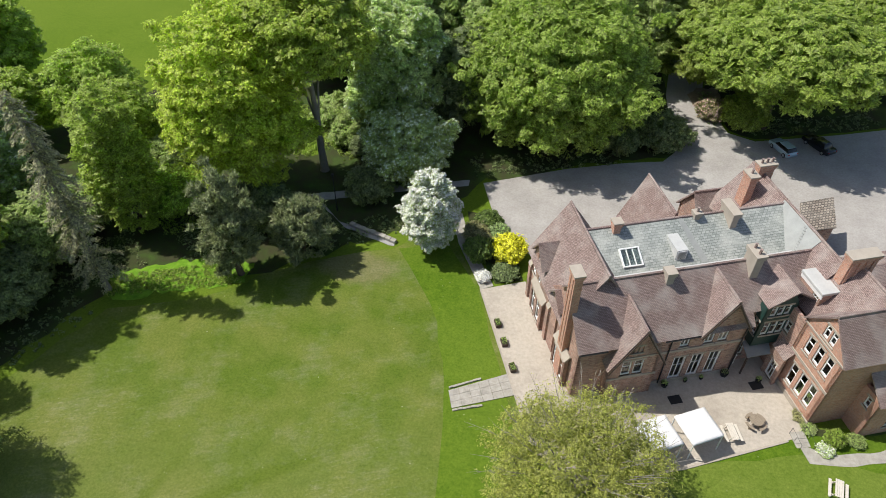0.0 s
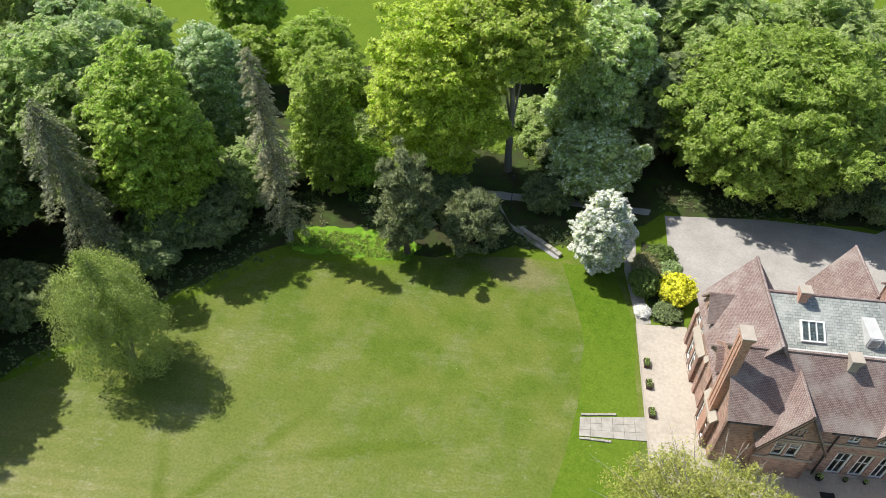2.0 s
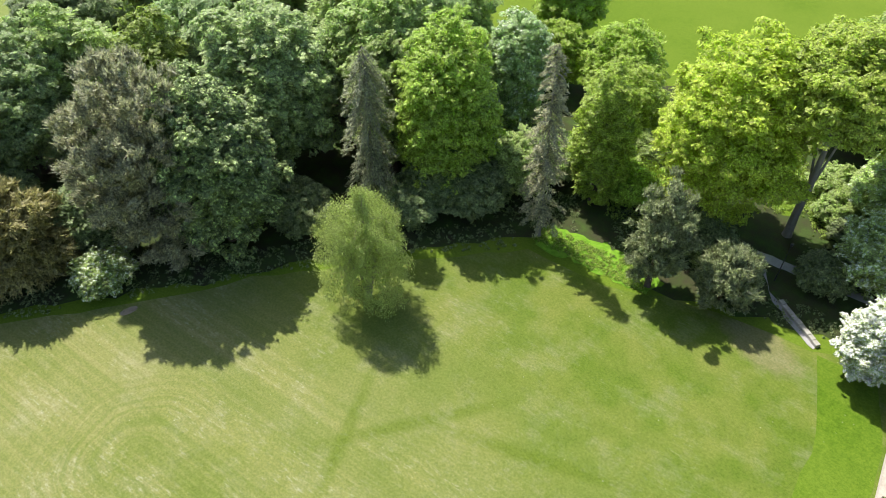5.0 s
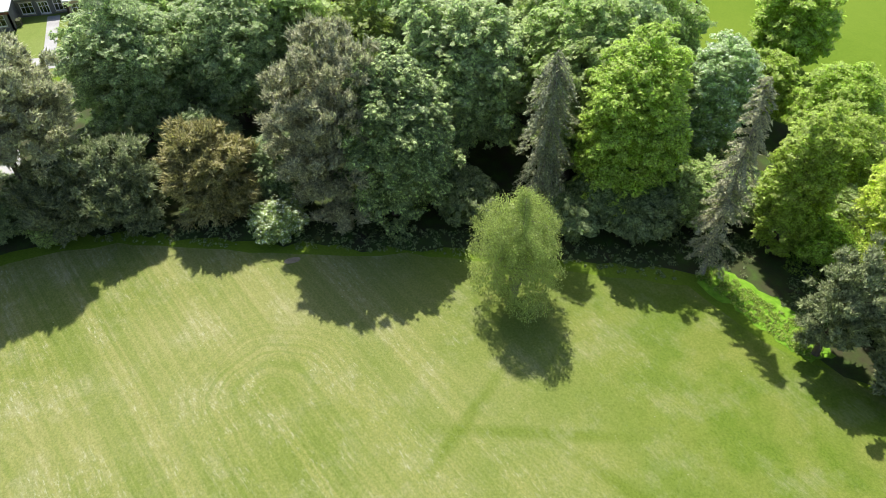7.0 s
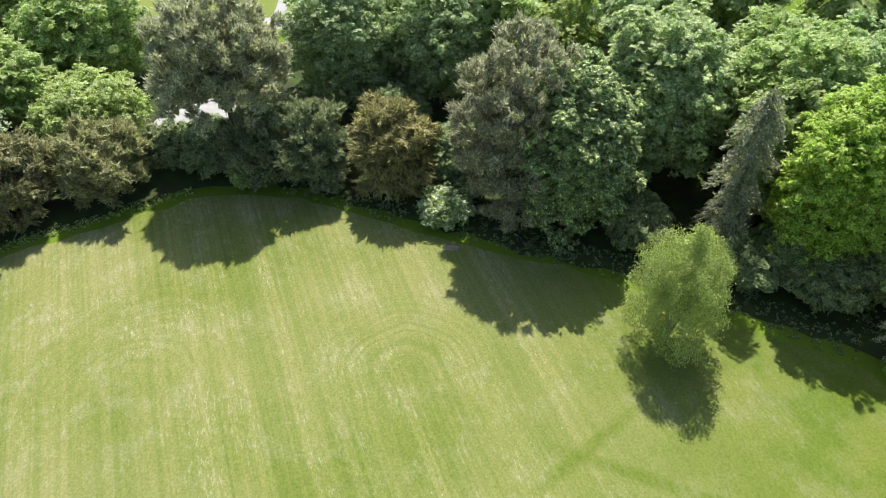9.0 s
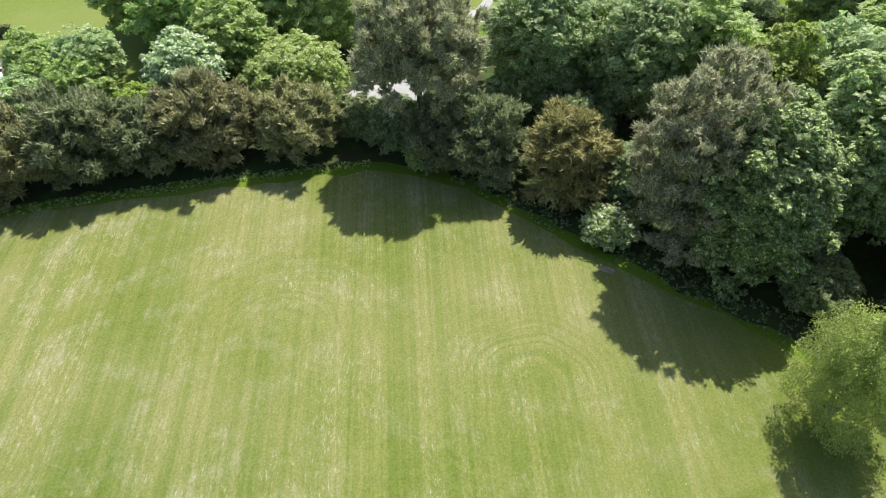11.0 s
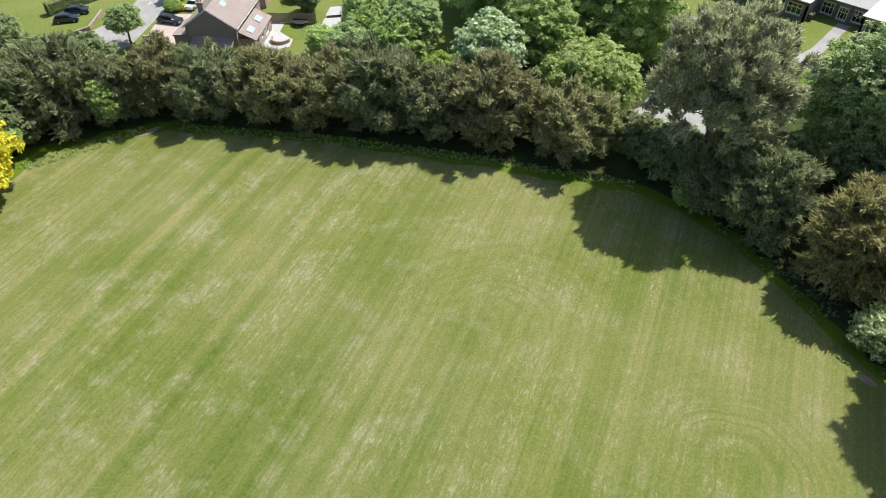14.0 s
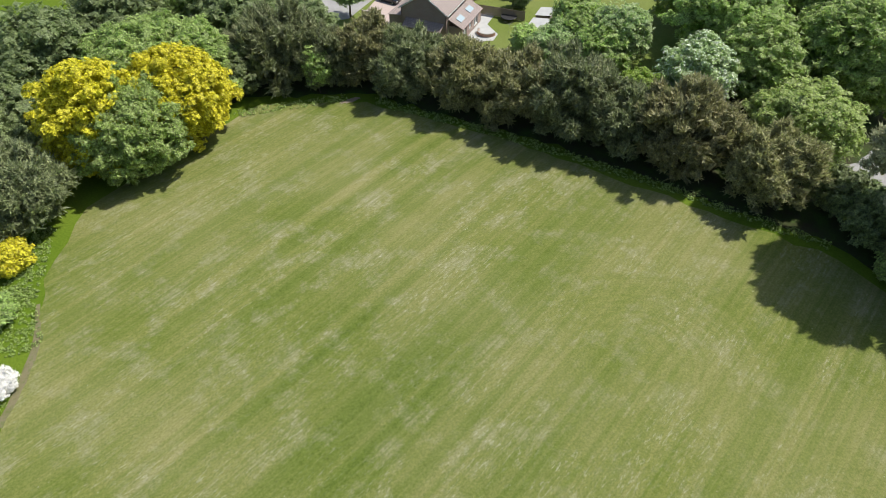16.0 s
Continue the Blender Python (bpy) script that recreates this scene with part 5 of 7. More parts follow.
hedge = ((-69.5, -44.5, 9.8, 5.6, BRONZE), (-64.5, -55, 11.4, 6.6, BRONZE), (-59.5, -61.5, 9, 5.0, YEW), (-55, -67, 12, 6.2, YEW), (-50, -74, 9.5, 6.0, BRONZE), (-45, -81, 9.2, 6.0, BRONZE), (-39.5, -88, 9.5, 5.8, YEW),
         (-35, -93.5, 10, 5.0, BRONZE), (-29, -95.5, 9.5, 4.4, YEW), (-23, -101.5, 10.8, 6.8, YEW))
for i, (x, y, h, r, mat) in enumerate(hedge):
    tufted_tree("yew_tree", x - (1.0 if i > 2 else 0.3), y - (0.9 if i > 2 else 0.2), h * 1.03, r, "bronze-green yew in the boundary hedge" if mat is BRONZE else "dark green yew in the boundary hedge", mat, rz=h * 0.52, seed=40 + i, most=11000, low=-0.95)
broad_tree("hazel_bush", -81, -50, 10, 7.0, "light green hazel bush behind the hedge", HAZEL, rz=5, lobes=70, lobe=0.22, seed=50, category="bush")
broad_tree("hazel_bush", -74, -64, 12, 5.6, "pale green flowering bush behind the hedge", CHESTNUT, rz=6, lobes=60, seed=51, category="bush", extra=CANDLES, extra_share=0.3)
broad_tree("sycamore_tree", -98, -56, 17, 9, "dark green tree beyond the hedge", GREEN, rz=8.3, lobes=90, lobe=0.21, seed=52)
broad_tree("sycamore_tree", -88, -72, 16, 8, "green tree beyond the hedge", GREEN, rz=7.8, lobes=80, lobe=0.22, seed=53)
broad_tree("elder_bush", -71, -86, 9, 5.0, "green elder bush beside the gardens", GREEN, rz=4.4, lobes=60, seed=54, category="bush", most=9000)
broad_tree("golden_elm", 3.6, -89.8, 14.8, 6.6, "dense golden-leaved shrub tree by the bushes", GOLD, rz=7.2, lobes=170, lobe=0.16, leaf=0.16, seed=55, up=0.7, lean=0.05)
broad_tree("laurel_bush", 0.2, -87.2, 12.2, 7.2, "round mid-green bush between golden shrubs", GREEN, rz=6.2, lobes=170, lobe=0.14, leaf=0.16, seed=56, category="bush", most=17000, up=0.7, lean=0.05)
broad_tree("golden_elm", -7.2, -92.2, 13.0, 6.9, "golden-leaved shrub tree beside the lawn", GOLD, rz=6.4, lobes=170, lobe=0.15, leaf=0.16, seed=57, up=0.7, most=16000, lean=0.05)
broad_tree("laurel_bush", -6, -102.0, 12.6, 10.5, "broad green bush behind golden shrubs", GREEN, rz=5.8, lobes=180, lobe=0.13, leaf=0.2, seed=58, category="bush", most=18000, up=0.7, lean=0.05)
tufted_tree("juniper_bush", 15.4, -82.3, 9.4, 6.8, "dull green juniper bush at the lawn's edge", YEW, rz=4.3, seed=59, most=13000, low=-0.9)
birch = weeping_tree("birch_tree", -47.0, 21.7, 15.4, 4.6, "weeping silver birch standing on the lawn", BIRCH, 63)
broad_tree("willow_tree", 5.9, 26.4, 12, 6.9, "airy yellow-green tree with bare twigs", WILLOW, rz=4.8, lobes=120, lobe=0.17, leaf=0.055, cover=0.40, most=34000, seed=64, slim=0.32, bark=GREY_BARK)
broad_tree("berberis_bush", 24.6, 90.0, 2.6, 2.2, "dusky pink-brown shrub beside the drive", BRONZE, rz=1.4, lobes=40, leaf=0.1, seed=66, most=5000, category="bush", extra=PINK, extra_share=0.25)
broad_tree("laurel_bush", 28.4, 87.6, 5.6, 3.2, "bright green bush at the corner of the drive", LIME, rz=2.7, lobes=44, leaf=0.12, seed=67, most=7000, category="bush")
broad_tree("laurel_bush", 17.0, 81.5, 4.4, 3.4, "dark green bush in the lime tree's shade", DARK, rz=2.3, lobes=44, leaf=0.12, seed=68, most=7000, category="bush")
broad_tree("laurel_bush", 11.0, 79.6, 3.6, 2.8, "low dark bush beside the drive", DARK, rz=1.9, lobes=40, leaf=0.12, seed=69, most=6000, category="bush")
for x, y, h, lean_seed in ((-88.8, 68.4, 30, 401), (-99.0, 71.0, 30, 402)):
    broad_tree("pine_tree", x, y, h, 4.6, "tall dark tree with a long bare trunk behind the wood", DARK, rz=4.2, lobes=40, lobe=0.28, leaf=0.24, most=4000, seed=lean_seed, girth=0.42, low=-0.3)
# the deeper wood and the trees beyond
# x, y, height, reach and leaves
wood_by_drive = ((-25.5, 75.0, 3.4, 2.6, GREEN), (-22.3, 73.0, 3.2, 2.4, DARK), (-28.5, 79.5, 4, 3, GREEN), (-24.5, 78.5, 6, 4, GREEN), (-42.5, 57.5, 6, 3.6, MAPLE), (-46, 61, 7, 4, GREEN), (-31, 57, 5, 3.5, DARK),
              (-20, 64, 4, 3, DARK), (-21, 92, 20, 8, DARK), (-10, 95, 19, 9, GREEN), (4, 101, 18, 9, GREEN), (15, 104, 18, 8, GREEN), (41, 112, 18, 9, LIME), (62, 104, 16, 9, GREEN))
wood_middle = ((-33, 92, 20, 8, GREEN), (-11, 82, 14, 5.5, DARK), (-30, 98, 20, 8, GREEN), (-81, 40, 20, 7, GREEN), (-97, 28, 20, 8, GREEN), (-52, 47, 9, 4, GREEN), (-53, 40, 7, 4.5, DARK),
               (-76, 54, 19, 5.5, GREEN), (-22, 106, 17, 8, GREEN), (-56, 33, 5, 4, DARK), (-88, 21, 20, 7, CHESTNUT), (-62, 21, 6, 4, DARK), (-56, 37, 8, 4, DARK), (-52, 52, 7, 4, GREEN))
wood_west = ((-70, 68, 10.5, 4.5, MAPLE), (-94, 6, 19, 7, GREEN), (-76, -33, 6, 5, DARK), (-82, -9, 8, 5, DARK), (-80, 6, 7, 5, DARK), (-96, 58, 22, 8, GREEN), (-104, 42, 22, 8, GREEN),
              (-80, 80, 16, 6, MAPLE), (-65, 36, 19.5, 5, GREEN), (-66, 47, 17.5, 4.6, GREEN), (-110, 24, 21, 8, GREEN), (-108, 8, 20, 7, DARK), (-74, 46, 22, 6, CHESTNUT))
for i, (x, y, h, r, mat) in enumerate(wood_by_drive + wood_middle + wood_west):
    broad_tree("woodland_tree" if h > 10 else "woodland_bush", x, y, h, r, "leafy green tree deep in the wood" if h > 10 else "dark green bush in the wood's shade", mat, lobes=56, leaf=0.24, most=7000 if h > 10 else 4000, seed=70 + i, category="tree" if h > 10 else "bush")
east_trees = ((-103, -10, 19, 8, GREEN), (-81, -22, 8, 4, DARK), (-72, -27, 3.5, 2.6, GREEN), (-67, -66, 8, 4, LIME), (-73, -80, 11, 5, CHESTNUT), (-20, -115, 12, 7, DARK),
              (-16, -100, 8, 4, DARK), (-3, -116, 14, 8, DARK), (9, -112, 14, 8, DARK), (18, -100, 11, 8, DARK), (-83, -62, 14, 6, GREEN), (-104, -68, 16, 8, GREEN), (-95, -86, 15, 8, GREEN), (24, -92, 10, 7, DARK), (-65, -85, 7, 4.5, CHESTNUT), (-69, -79, 9, 4.5, GREEN), (-63, -91, 5, 2.8, GREY_GREEN), (-72, -90, 9, 4, GREEN), (-30, -108, 9, 5, DARK), (-30, -101, 7, 3.5, CHESTNUT), (-17, -121, 14, 7, GREEN))
for i, (x, y, h, r, mat) in enumerate(east_trees):
    broad_tree("woodland_tree" if h > 10 else "woodland_bush", x, y, h, r, "leafy tree beyond the boundary hedge" if h > 10 else "low dark bush along the boundary", mat, lobes=56, leaf=0.24, most=7000 if h > 10 else 4000, seed=110 + i, category="tree" if h > 10 else "bush")
broad_tree("laurel_bush", 11.0, 26.8, 3.6, 3.2, "dark green bush below the terrace", DARK, rz=1.9, lobes=50, leaf=0.08, seed=65, most=9000, category="bush")


# ---- terrace and garden things ----
def at_h(u, v, z=0.06, turn=0.0):
    return HOUSE @ pose(u, v, z, 0, 0, turn)


def paving_rows(parent_name, label, corners, nu, nv, mat, z, seed, gap=0.03, thick=0.06):
    """A paved patch of separate slabs between four corners."""
    rng = np.random.default_rng(seed)
    base = sheet(parent_name, corners, z - 0.03, BARE, label)
    a, b, c, d = (np.array(p, float) for p in corners)
    for i in range(nu):
        for j in range(nv):
            f0, f1, g0, g1 = (i + gap) / nu, (i + 1 - gap) / nu, (j + gap) / nv, (j + 1 - gap) / nv
            quad = [a + (b - a) * f + (d - a) * g + (a - b + c - d) * f * g for f, g in ((f0, g0), (f1, g0), (f1, g1), (f0, g1))]
            part("paving_slab", prism([tuple(q) for q in quad], z - 0.02, z + thick * 0.5 + rng.uniform(-0.008, 0.012)), mat, base)
    return base


lawn_path = paving_rows("garden_path", "short path of worn stone slabs across the grass", [(-5.6, 36.7), (-5.0, 34.8), (0.7, 37.2), (-0.3, 39.5)], 3, 6, PAVING, 0.07, 1, 0.012)
kerb = sheet("terrace_kerb", [at_house(u, v) for u, v in ((-4.42, 14.8), (-4.3, 14.8), (-4.3, -4.0), (-2.5, -8.9), (7.9, -9.2), (18.3, -8.55), (18.3, -8.72), (7.9, -9.4), (-2.6, -9.1), (-4.42, -4.1))], 0.11, STONE, "pale stone edging along the terrace", 0.3)
side_path = sheet("side_path", [at_house(-4.3, 14.7), at_house(-2.8, 14.9), (-6.4, 57.6), (-8.0, 62.5), (-9.2, 62.2), (-7.7, 57.2)], 0.05, PAVING, "narrow pale path beside the shrub bed", 0.2)
bed = sheet("shrub_bed", rugged([at_house(-2.6, 15.2), at_house(0.6, 15.0), at_house(0.9, 18.5), (-2.2, 58.6), (-5.2, 63.2), (-7.4, 63), (-5.9, 57.4)], 0.8, 0.1, 4), 0.045, WOOD_FLOOR, "dark earth bed of clipped shrubs")
low_path = sheet("lower_path", rugged([(26.0, 36.2), (26.6, 34.4), (29.5, 34.6), (33.4, 35.6), (44, 40.5), (44, 42), (33, 36.6), (29.0, 35.6), (27.3, 35.9)], 1.0, 0.04, 2), 0.05, PAVING, "pale path below the flower border", 0.2)
wood_path = sheet("woodland_path", rugged([(-15.0, 55.4), (-18.5, 56.4), (-21.5, 57.6), (-26, 62), (-16, 65.5), (-8, 68), (-8, 69.2), (-16.5, 66.8), (-27.5, 63), (-22.6, 58.6), (-18.6, 57.3), (-15.2, 56.4)], 0.8, 0.08, 3), 0.055, ROAD, "grey path through the wood's edge")


def low_wall():
    ob = empty("low_wall", pose(-21.0, 58.2, 0, 0, 0, -20), "low pale stone wall beside the woodland path", "wall")
    rng = np.random.default_rng(5)
    for i in range(9):
        x = i * 0.72
        part("stone", box(x + 0.01, x + 0.70, -0.28 + rng.uniform(-0.03, 0.03), 0.28, -0.1, 0.42 + rng.uniform(-0.05, 0.05), 0.05), PAVING, ob)


low_wall()


def canopy(u, v, turn):
    ob = empty("garden_canopy", at_h(u, v, 0.06, turn), "square white canvas canopy on four posts over the terrace", "canopy", "terrace canopies")
    w, d = 1.52, 1.50
    bm = bmesh.new()
    bmesh.ops.create_grid(bm, x_segments=14, y_segments=14, size=1.0)
    for p in bm.verts:
        x, y = p.co.x, p.co.y
        sag = (1 - x * x) * (1 - y * y)
        p.co = Vector((x * w, y * d, 2.38 + 0.16 * sag + 0.012 * math.sin(9 * x + 3 * y)))
    rim = [e for e in bm.edges if e.is_boundary]
    got = bmesh.ops.extrude_edge_only(bm, edges=rim)
    bmesh.ops.translate(bm, vec=(0, 0, -0.22), verts=[q for q in got["geom"] if isinstance(q, bmesh.types.BMVert)])
    part("canvas", bm, CANVAS, ob, "taut white canvas", True)
    for x in (-w + 0.06, w - 0.06):
        for y in (-d + 0.06, d - 0.06):
            part("post", box(x - 0.045, x + 0.045, y - 0.045, y + 0.045, 0, 2.36, 0.01), WHITE_PAINT, ob)


canopy(6.2, -6.9, 7)
canopy(9.95, -6.85, 7)


def round_picnic_table(u, v):
    ob = empty("picnic_table", at_h(u, v), "round weathered wooden picnic table with four curved benches", "table")
    bm = bmesh.new()
    for k in range(9):
        x0 = -0.62 + k * 0.138
        half = math.sqrt(max(0.63**2 - (x0 + 0.065) ** 2, 0.02))
        add_box(bm, x0, x0 + 0.128, -half, half, 0.70, 0.745)
    part("tabletop", bm, OLD_WOOD, ob, "grey weathered slatted top")
    for k in range(4):
        a = k * math.tau / 4 + 0.4
        bm = bmesh.new()
        pts = [(math.cos(a + f) * r, math.sin(a + f) * r) for r, fs in ((0.98, (-0.55, -0.2, 0.2, 0.55)), (0.74, (0.55, 0.2, -0.2, -0.55))) for f in fs]
        add_prism(bm, pts, 0.40, 0.45)
        part("bench", bm, OLD_WOOD, ob)
        bm = bmesh.new()
        add_box(bm, 0.1, 0.95, -0.05, 0.05, 0.30, 0.40, m=pose(0, 0, 0, 0, 0, math.degrees(a)))
        add_box(bm, 0.42, 0.52, -0.05, 0.05, 0.0, 0.72, m=pose(0, 0, 0, 0, 0, math.degrees(a)))
        add_box(bm, 0.80, 0.90, -0.05, 0.05, 0.0, 0.42, m=pose(0, 0, 0, 0, 0, math.degrees(a)))
        part("leg_frame", bm, OLD_WOOD, ob)


round_picnic_table(16.25, -6.45)


def picnic_bench(m, mat, label):
    ob = empty("picnic_bench", m, label, "bench")
    for k in range(4):
        part("tabletop_plank", box(-0.85, 0.85, -0.33 + k * 0.17, -0.18 + k * 0.17, 0.70, 0.745, 0.008), mat, ob)
    for s in (-1, 1):
        part("seat_plank", box(-0.85, 0.85, s * 0.66 - 0.12, s * 0.66 + 0.12, 0.42, 0.46, 0.008), mat, ob)
    for x in (-0.6, 0.6):
        for s in (-1, 1):
            bm = add_box(bmesh.new(), x - 0.03, x + 0.03, -0.05, 0.05, 0, 0.86, m=pose(0, s * 0.56, 0, s * 24, 0, 0))
            part("leg", bm, mat, ob)
        part("cross_beam", box(x + 0.03, x + 0.08, -0.75, 0.75, 0.34, 0.42), mat, ob)


picnic_bench(at_h(13.5, -7.1, 0.06, 84), PALE_WOOD, "pale wooden picnic bench beside a canopy")
picnic_bench(pose(28.2, 32.0, 0.03, 0, 0, 75), PALE_WOOD, "pale picnic bench on the lawn below the terrace")


def planter(u, v, seed):
    ob = empty("half_barrel_planter", at_h(u, v), "dark wooden trough planter with sparse plants on the terrace edge", "planter", "terrace planters")
    bm = bmesh.new()
    add_box(bm, -0.28, 0.28, -0.48, 0.48, 0, 0.42, 0.02)
    part("trough", bm, DARK_WOOD, ob)
    part("soil", box(-0.24, 0.24, -0.44, 0.44, 0.42, 0.435), WOOD_FLOOR, ob)
    rng = np.random.default_rng(seed)
    p = np.stack([rng.uniform(-0.25, 0.25, 120), rng.uniform(-0.45, 0.45, 120), rng.uniform(0.43, 0.68, 120)], 1)
    leaf_sheet("plants", p, rng.normal(0, 0.6, (120, 3)) + [0, 0, 1], rng.uniform(0.04, 0.09, 120), 0.5, GREEN, ob)


for i, v in enumerate((9.5, 6.95, 3.75)):
    planter(-3.75, v, i + 3)


def plant_pot(u, v, r, h, seed, mat):
    ob = empty("plant_pot", at_h(u, v), "dark round pot with a small shrub by the wall", "plant pot", "pots by the doors")
    bm = add_tube(bmesh.new(), [(0, 0, 0), (0, 0, h * 0.5), (0, 0, h), (0, 0, h * 1.02)], [r * 0.72, r * 0.9, r, r * 0.9], 14)
    part("pot", bm, RUBBER, ob)
    rng = np.random.default_rng(seed)
    w = sphere_ways(rng, 160, -0.2)
    leaf_sheet("plant", w * r * 1.05 * rng.uniform(0.5, 1, (160, 1)) + [0, 0, h + r * 0.35], w + [0, 0, 0.4], np.full(160, 0.07), 0.55, mat, ob)


for i, (u, v, r, h) in enumerate(((9.9, -0.95, 0.34, 0.45), (12.1, -0.85, 0.2, 0.3), (13.75, -0.85, 0.2, 0.3), (16.1, -0.9, 0.4, 0.5), (19.0, -2.2, 0.3, 0.4))):
    plant_pot(u, v, r, h, i, DARK if i % 2 else GREEN)
for u, v in ((10.3, -2.6), (18.6, -2.6)):
    tagged(link("door_mat", box(-0.6, 0.6, -0.45, 0.45, 0, 0.02), RUBBER), "dark rubber mat lying on the terrace", "mat").matrix_world = at_h(u, v, 0.062)


def garden_steps():
    ob = empty("garden_steps", at_h(19.45, -8.35, 0.0, -6), "stone garden steps with a black iron handrail", "steps")
    for k in range(4):
        part("step", box(-0.65, 0.65, -0.28 - 0.42 * k, 0.42 - 0.42 * k, -0.15, 0.02 + 0.05 * (3 - k) * 0.9, 0.015), PAVING, ob)
    for x in (-0.65, 0.65):
        bm = add_tube(bmesh.new(), [(x, 0.35, 0.0), (x, 0.35, 1.0), (x, -1.4, 0.92), (x, -1.4, 0.0)], [0.022] * 4, 6)
        add_tube(bm, [(x, -0.5, 0), (x, -0.5, 0.5), (x, -0.5, 0.95)], [0.016] * 3, 6)
        part("handrail", bm, BLACK_IRON, ob, "thin black iron handrail")


garden_steps()


def path_edging(a, b, label):
    """Rough stone blocks in a row along the path's side."""
    a, b = Vector((*a, 0.02)), Vector((*b, 0.02))
    d = b - a
    ob = empty("path_edging", Matrix.Translation(a) @ pose(0, 0, 0, 0, 0, math.degrees(math.atan2(d.y, d.x))), label, "stone edging")
    rng = np.random.default_rng(int(d.length * 100))
    x = 0.0
    while x < d.length - 0.2:
        w = min(rng.uniform(0.3, 0.55), d.length - x)
        part("stone", box(x, x + w - 0.02, -0.11 + rng.uniform(-0.02, 0.02), 0.11, -0.1, 0.15 + rng.uniform(-0.03, 0.03), 0.03), PAVING, ob)
        x += w


path_edging((-5.6, 37.0), (-2.6, 38.6), "low stone edging along the garden path's upper side")
path_edging((-4.9, 34.6), (-2.2, 35.6), "low stone edging along the garden path's lower side")
# shrubs in the bed by the drive and under the wing
def clipped(name, x, y, h, r, label, mat, seed, **more):
    broad_tree(name, x, y, h, r, label, mat, rz=h * 0.5, lobes=40, lobe=0.3, leaf=0.1, most=4500, seed=seed, girth=0.07, category="shrub", **more)


clipped("box_shrub", -5.0, 54.9, 2.9, 1.5, "clipped dark green dome of box", BOX, 201, lean=0.04)
clipped("box_shrub", -5.9, 55.9, 1.9, 1.0, "small clipped green dome of box", BOX, 202, lean=0.04)
clipped("box_shrub", -4.6, 60.4, 2.2, 1.6, "clipped green box bush near the drive", BOX, 203, lean=0.04)
clipped("berberis_shrub", -5.6, 58.4, 2.0, 1.6, "loose dark purple-brown shrub", BRONZE, 204)
clipped("golden_shrub", -1.7, 55.7, 3.0, 1.9, "bright golden-yellow rounded shrub", LEMON, 205)
clipped("pale_shrub", -3.2, 58.6, 2.2, 1.2, "pale green shrub behind the golden one", CHESTNUT, 206)
clipped("silver_shrub", -4.2, 51.9, 0.9, 0.8, "low silvery white shrub at the path's edge", BLOSSOM, 207)
clipped("lavender_shrub", -1.8, 52.9, 1.1, 1.4, "low grey-green shrub against the wall", DARK, 208)
clipped("border_shrub", 29.0, 36.9, 1.5, 0.8, "bright green shrub in the flower border", LIME, 209)
clipped("border_shrub", 27.2, 37.9, 0.5, 0.6, "low blue-green plants in the flower border", GREY_GREEN, 210)
clipped("border_shrub", 28.2, 35.9, 0.45, 0.7, "low white-flowered plants in the border", GREY_GREEN, 211, extra=BLOSSOM, extra_share=0.25)
clipped("border_shrub", 31.0, 37.2, 0.7, 0.7, "low green plants along the house wall", GREEN, 212)
clipped("border_shrub", 26.9, 39.2, 0.6, 0.8, "dry reddish plants in the flower border", BRONZE, 213)
border = sheet("flower_border", rugged([at_house(20.9, -7.5), at_house(24.3, -9.5), at_house(28, -9.6), (33.5, 38.4), (30, 37.4), (27.4, 37.4)], 0.6, 0.1, 6), 0.05, WOOD_FLOOR, "earth of the flower border under the wing")
# edge of the wood
clipped("white_bush", 18.4, -56.2, 2.0, 1.7, "bush of white blossom at the lawn's edge", BLOSSOM, 214)
clipped("yew_bush", -76.0, -38.4, 6.2, 3.2, "dark green bush before the gravel", DARK, 218)
clipped("golden_shrub", 17.0, -74.0, 3.4, 2.6, "small golden shrub at the lawn's edge", GOLD, 215)
broad_tree("sapling", -27.6, -94.6, 7.6, 2.1, "bright green young tree in front of the hedge", HAZEL, rz=3.2, lobes=40, lobe=0.32, leaf=0.16, cover=0.8, most=5000, seed=216, girth=0.08, lean=0.35, core=0.5)
clipped("laurel_bush", 19.0, -66.0, 3.0, 2.6, "green bush along the lawn's edge", GREEN, 217)


# ---- cars ----
def car_paint(name, colour):
    m, n, l = material(name)
    p = node(n, "BsdfPrincipled", Roughness=0.25, Metallic=0.2)
    p.inputs["Base Color"].default_value = (*colour, 1)
    p.inputs["Coat Weight"].default_value = 0.7
    out = n.new("ShaderNodeOutputMaterial")
    l.new(p.outputs["BSDF"], out.inputs["Surface"])
    return m


PAINTS = {k: car_paint(k + "_car_paint", c) for k, c in (("blue", (0.38, 0.52, 0.60)), ("black", (0.015, 0.016, 0.02)), ("navy", (0.02, 0.03, 0.06)), ("white", (0.75, 0.75, 0.74)))}


def loft(profile, widths, z0=0.0):
    """A body from a side outline (x, z) and its half width at each point."""
    bm = bmesh.new()
    left = [bm.verts.new((x, -w, z)) for (x, z), w in zip(profile, widths)]
    right = [bm.verts.new((x, w, z)) for (x, z), w in zip(profile, widths)]
    n = len(profile)
    for i in range(n):
        j = (i + 1) % n
        bm.faces.new((left[i], left[j], right[j], right[i]))
    bm.faces.new(left[::-1])
    bm.faces.new(right)
    bmesh.ops.recalc_face_normals(bm, faces=bm.faces)
    bmesh.ops.bevel(bm, geom=bm.edges[:], offset=0.05, segments=2, affect="EDGES", profile=0.6)
    return bm


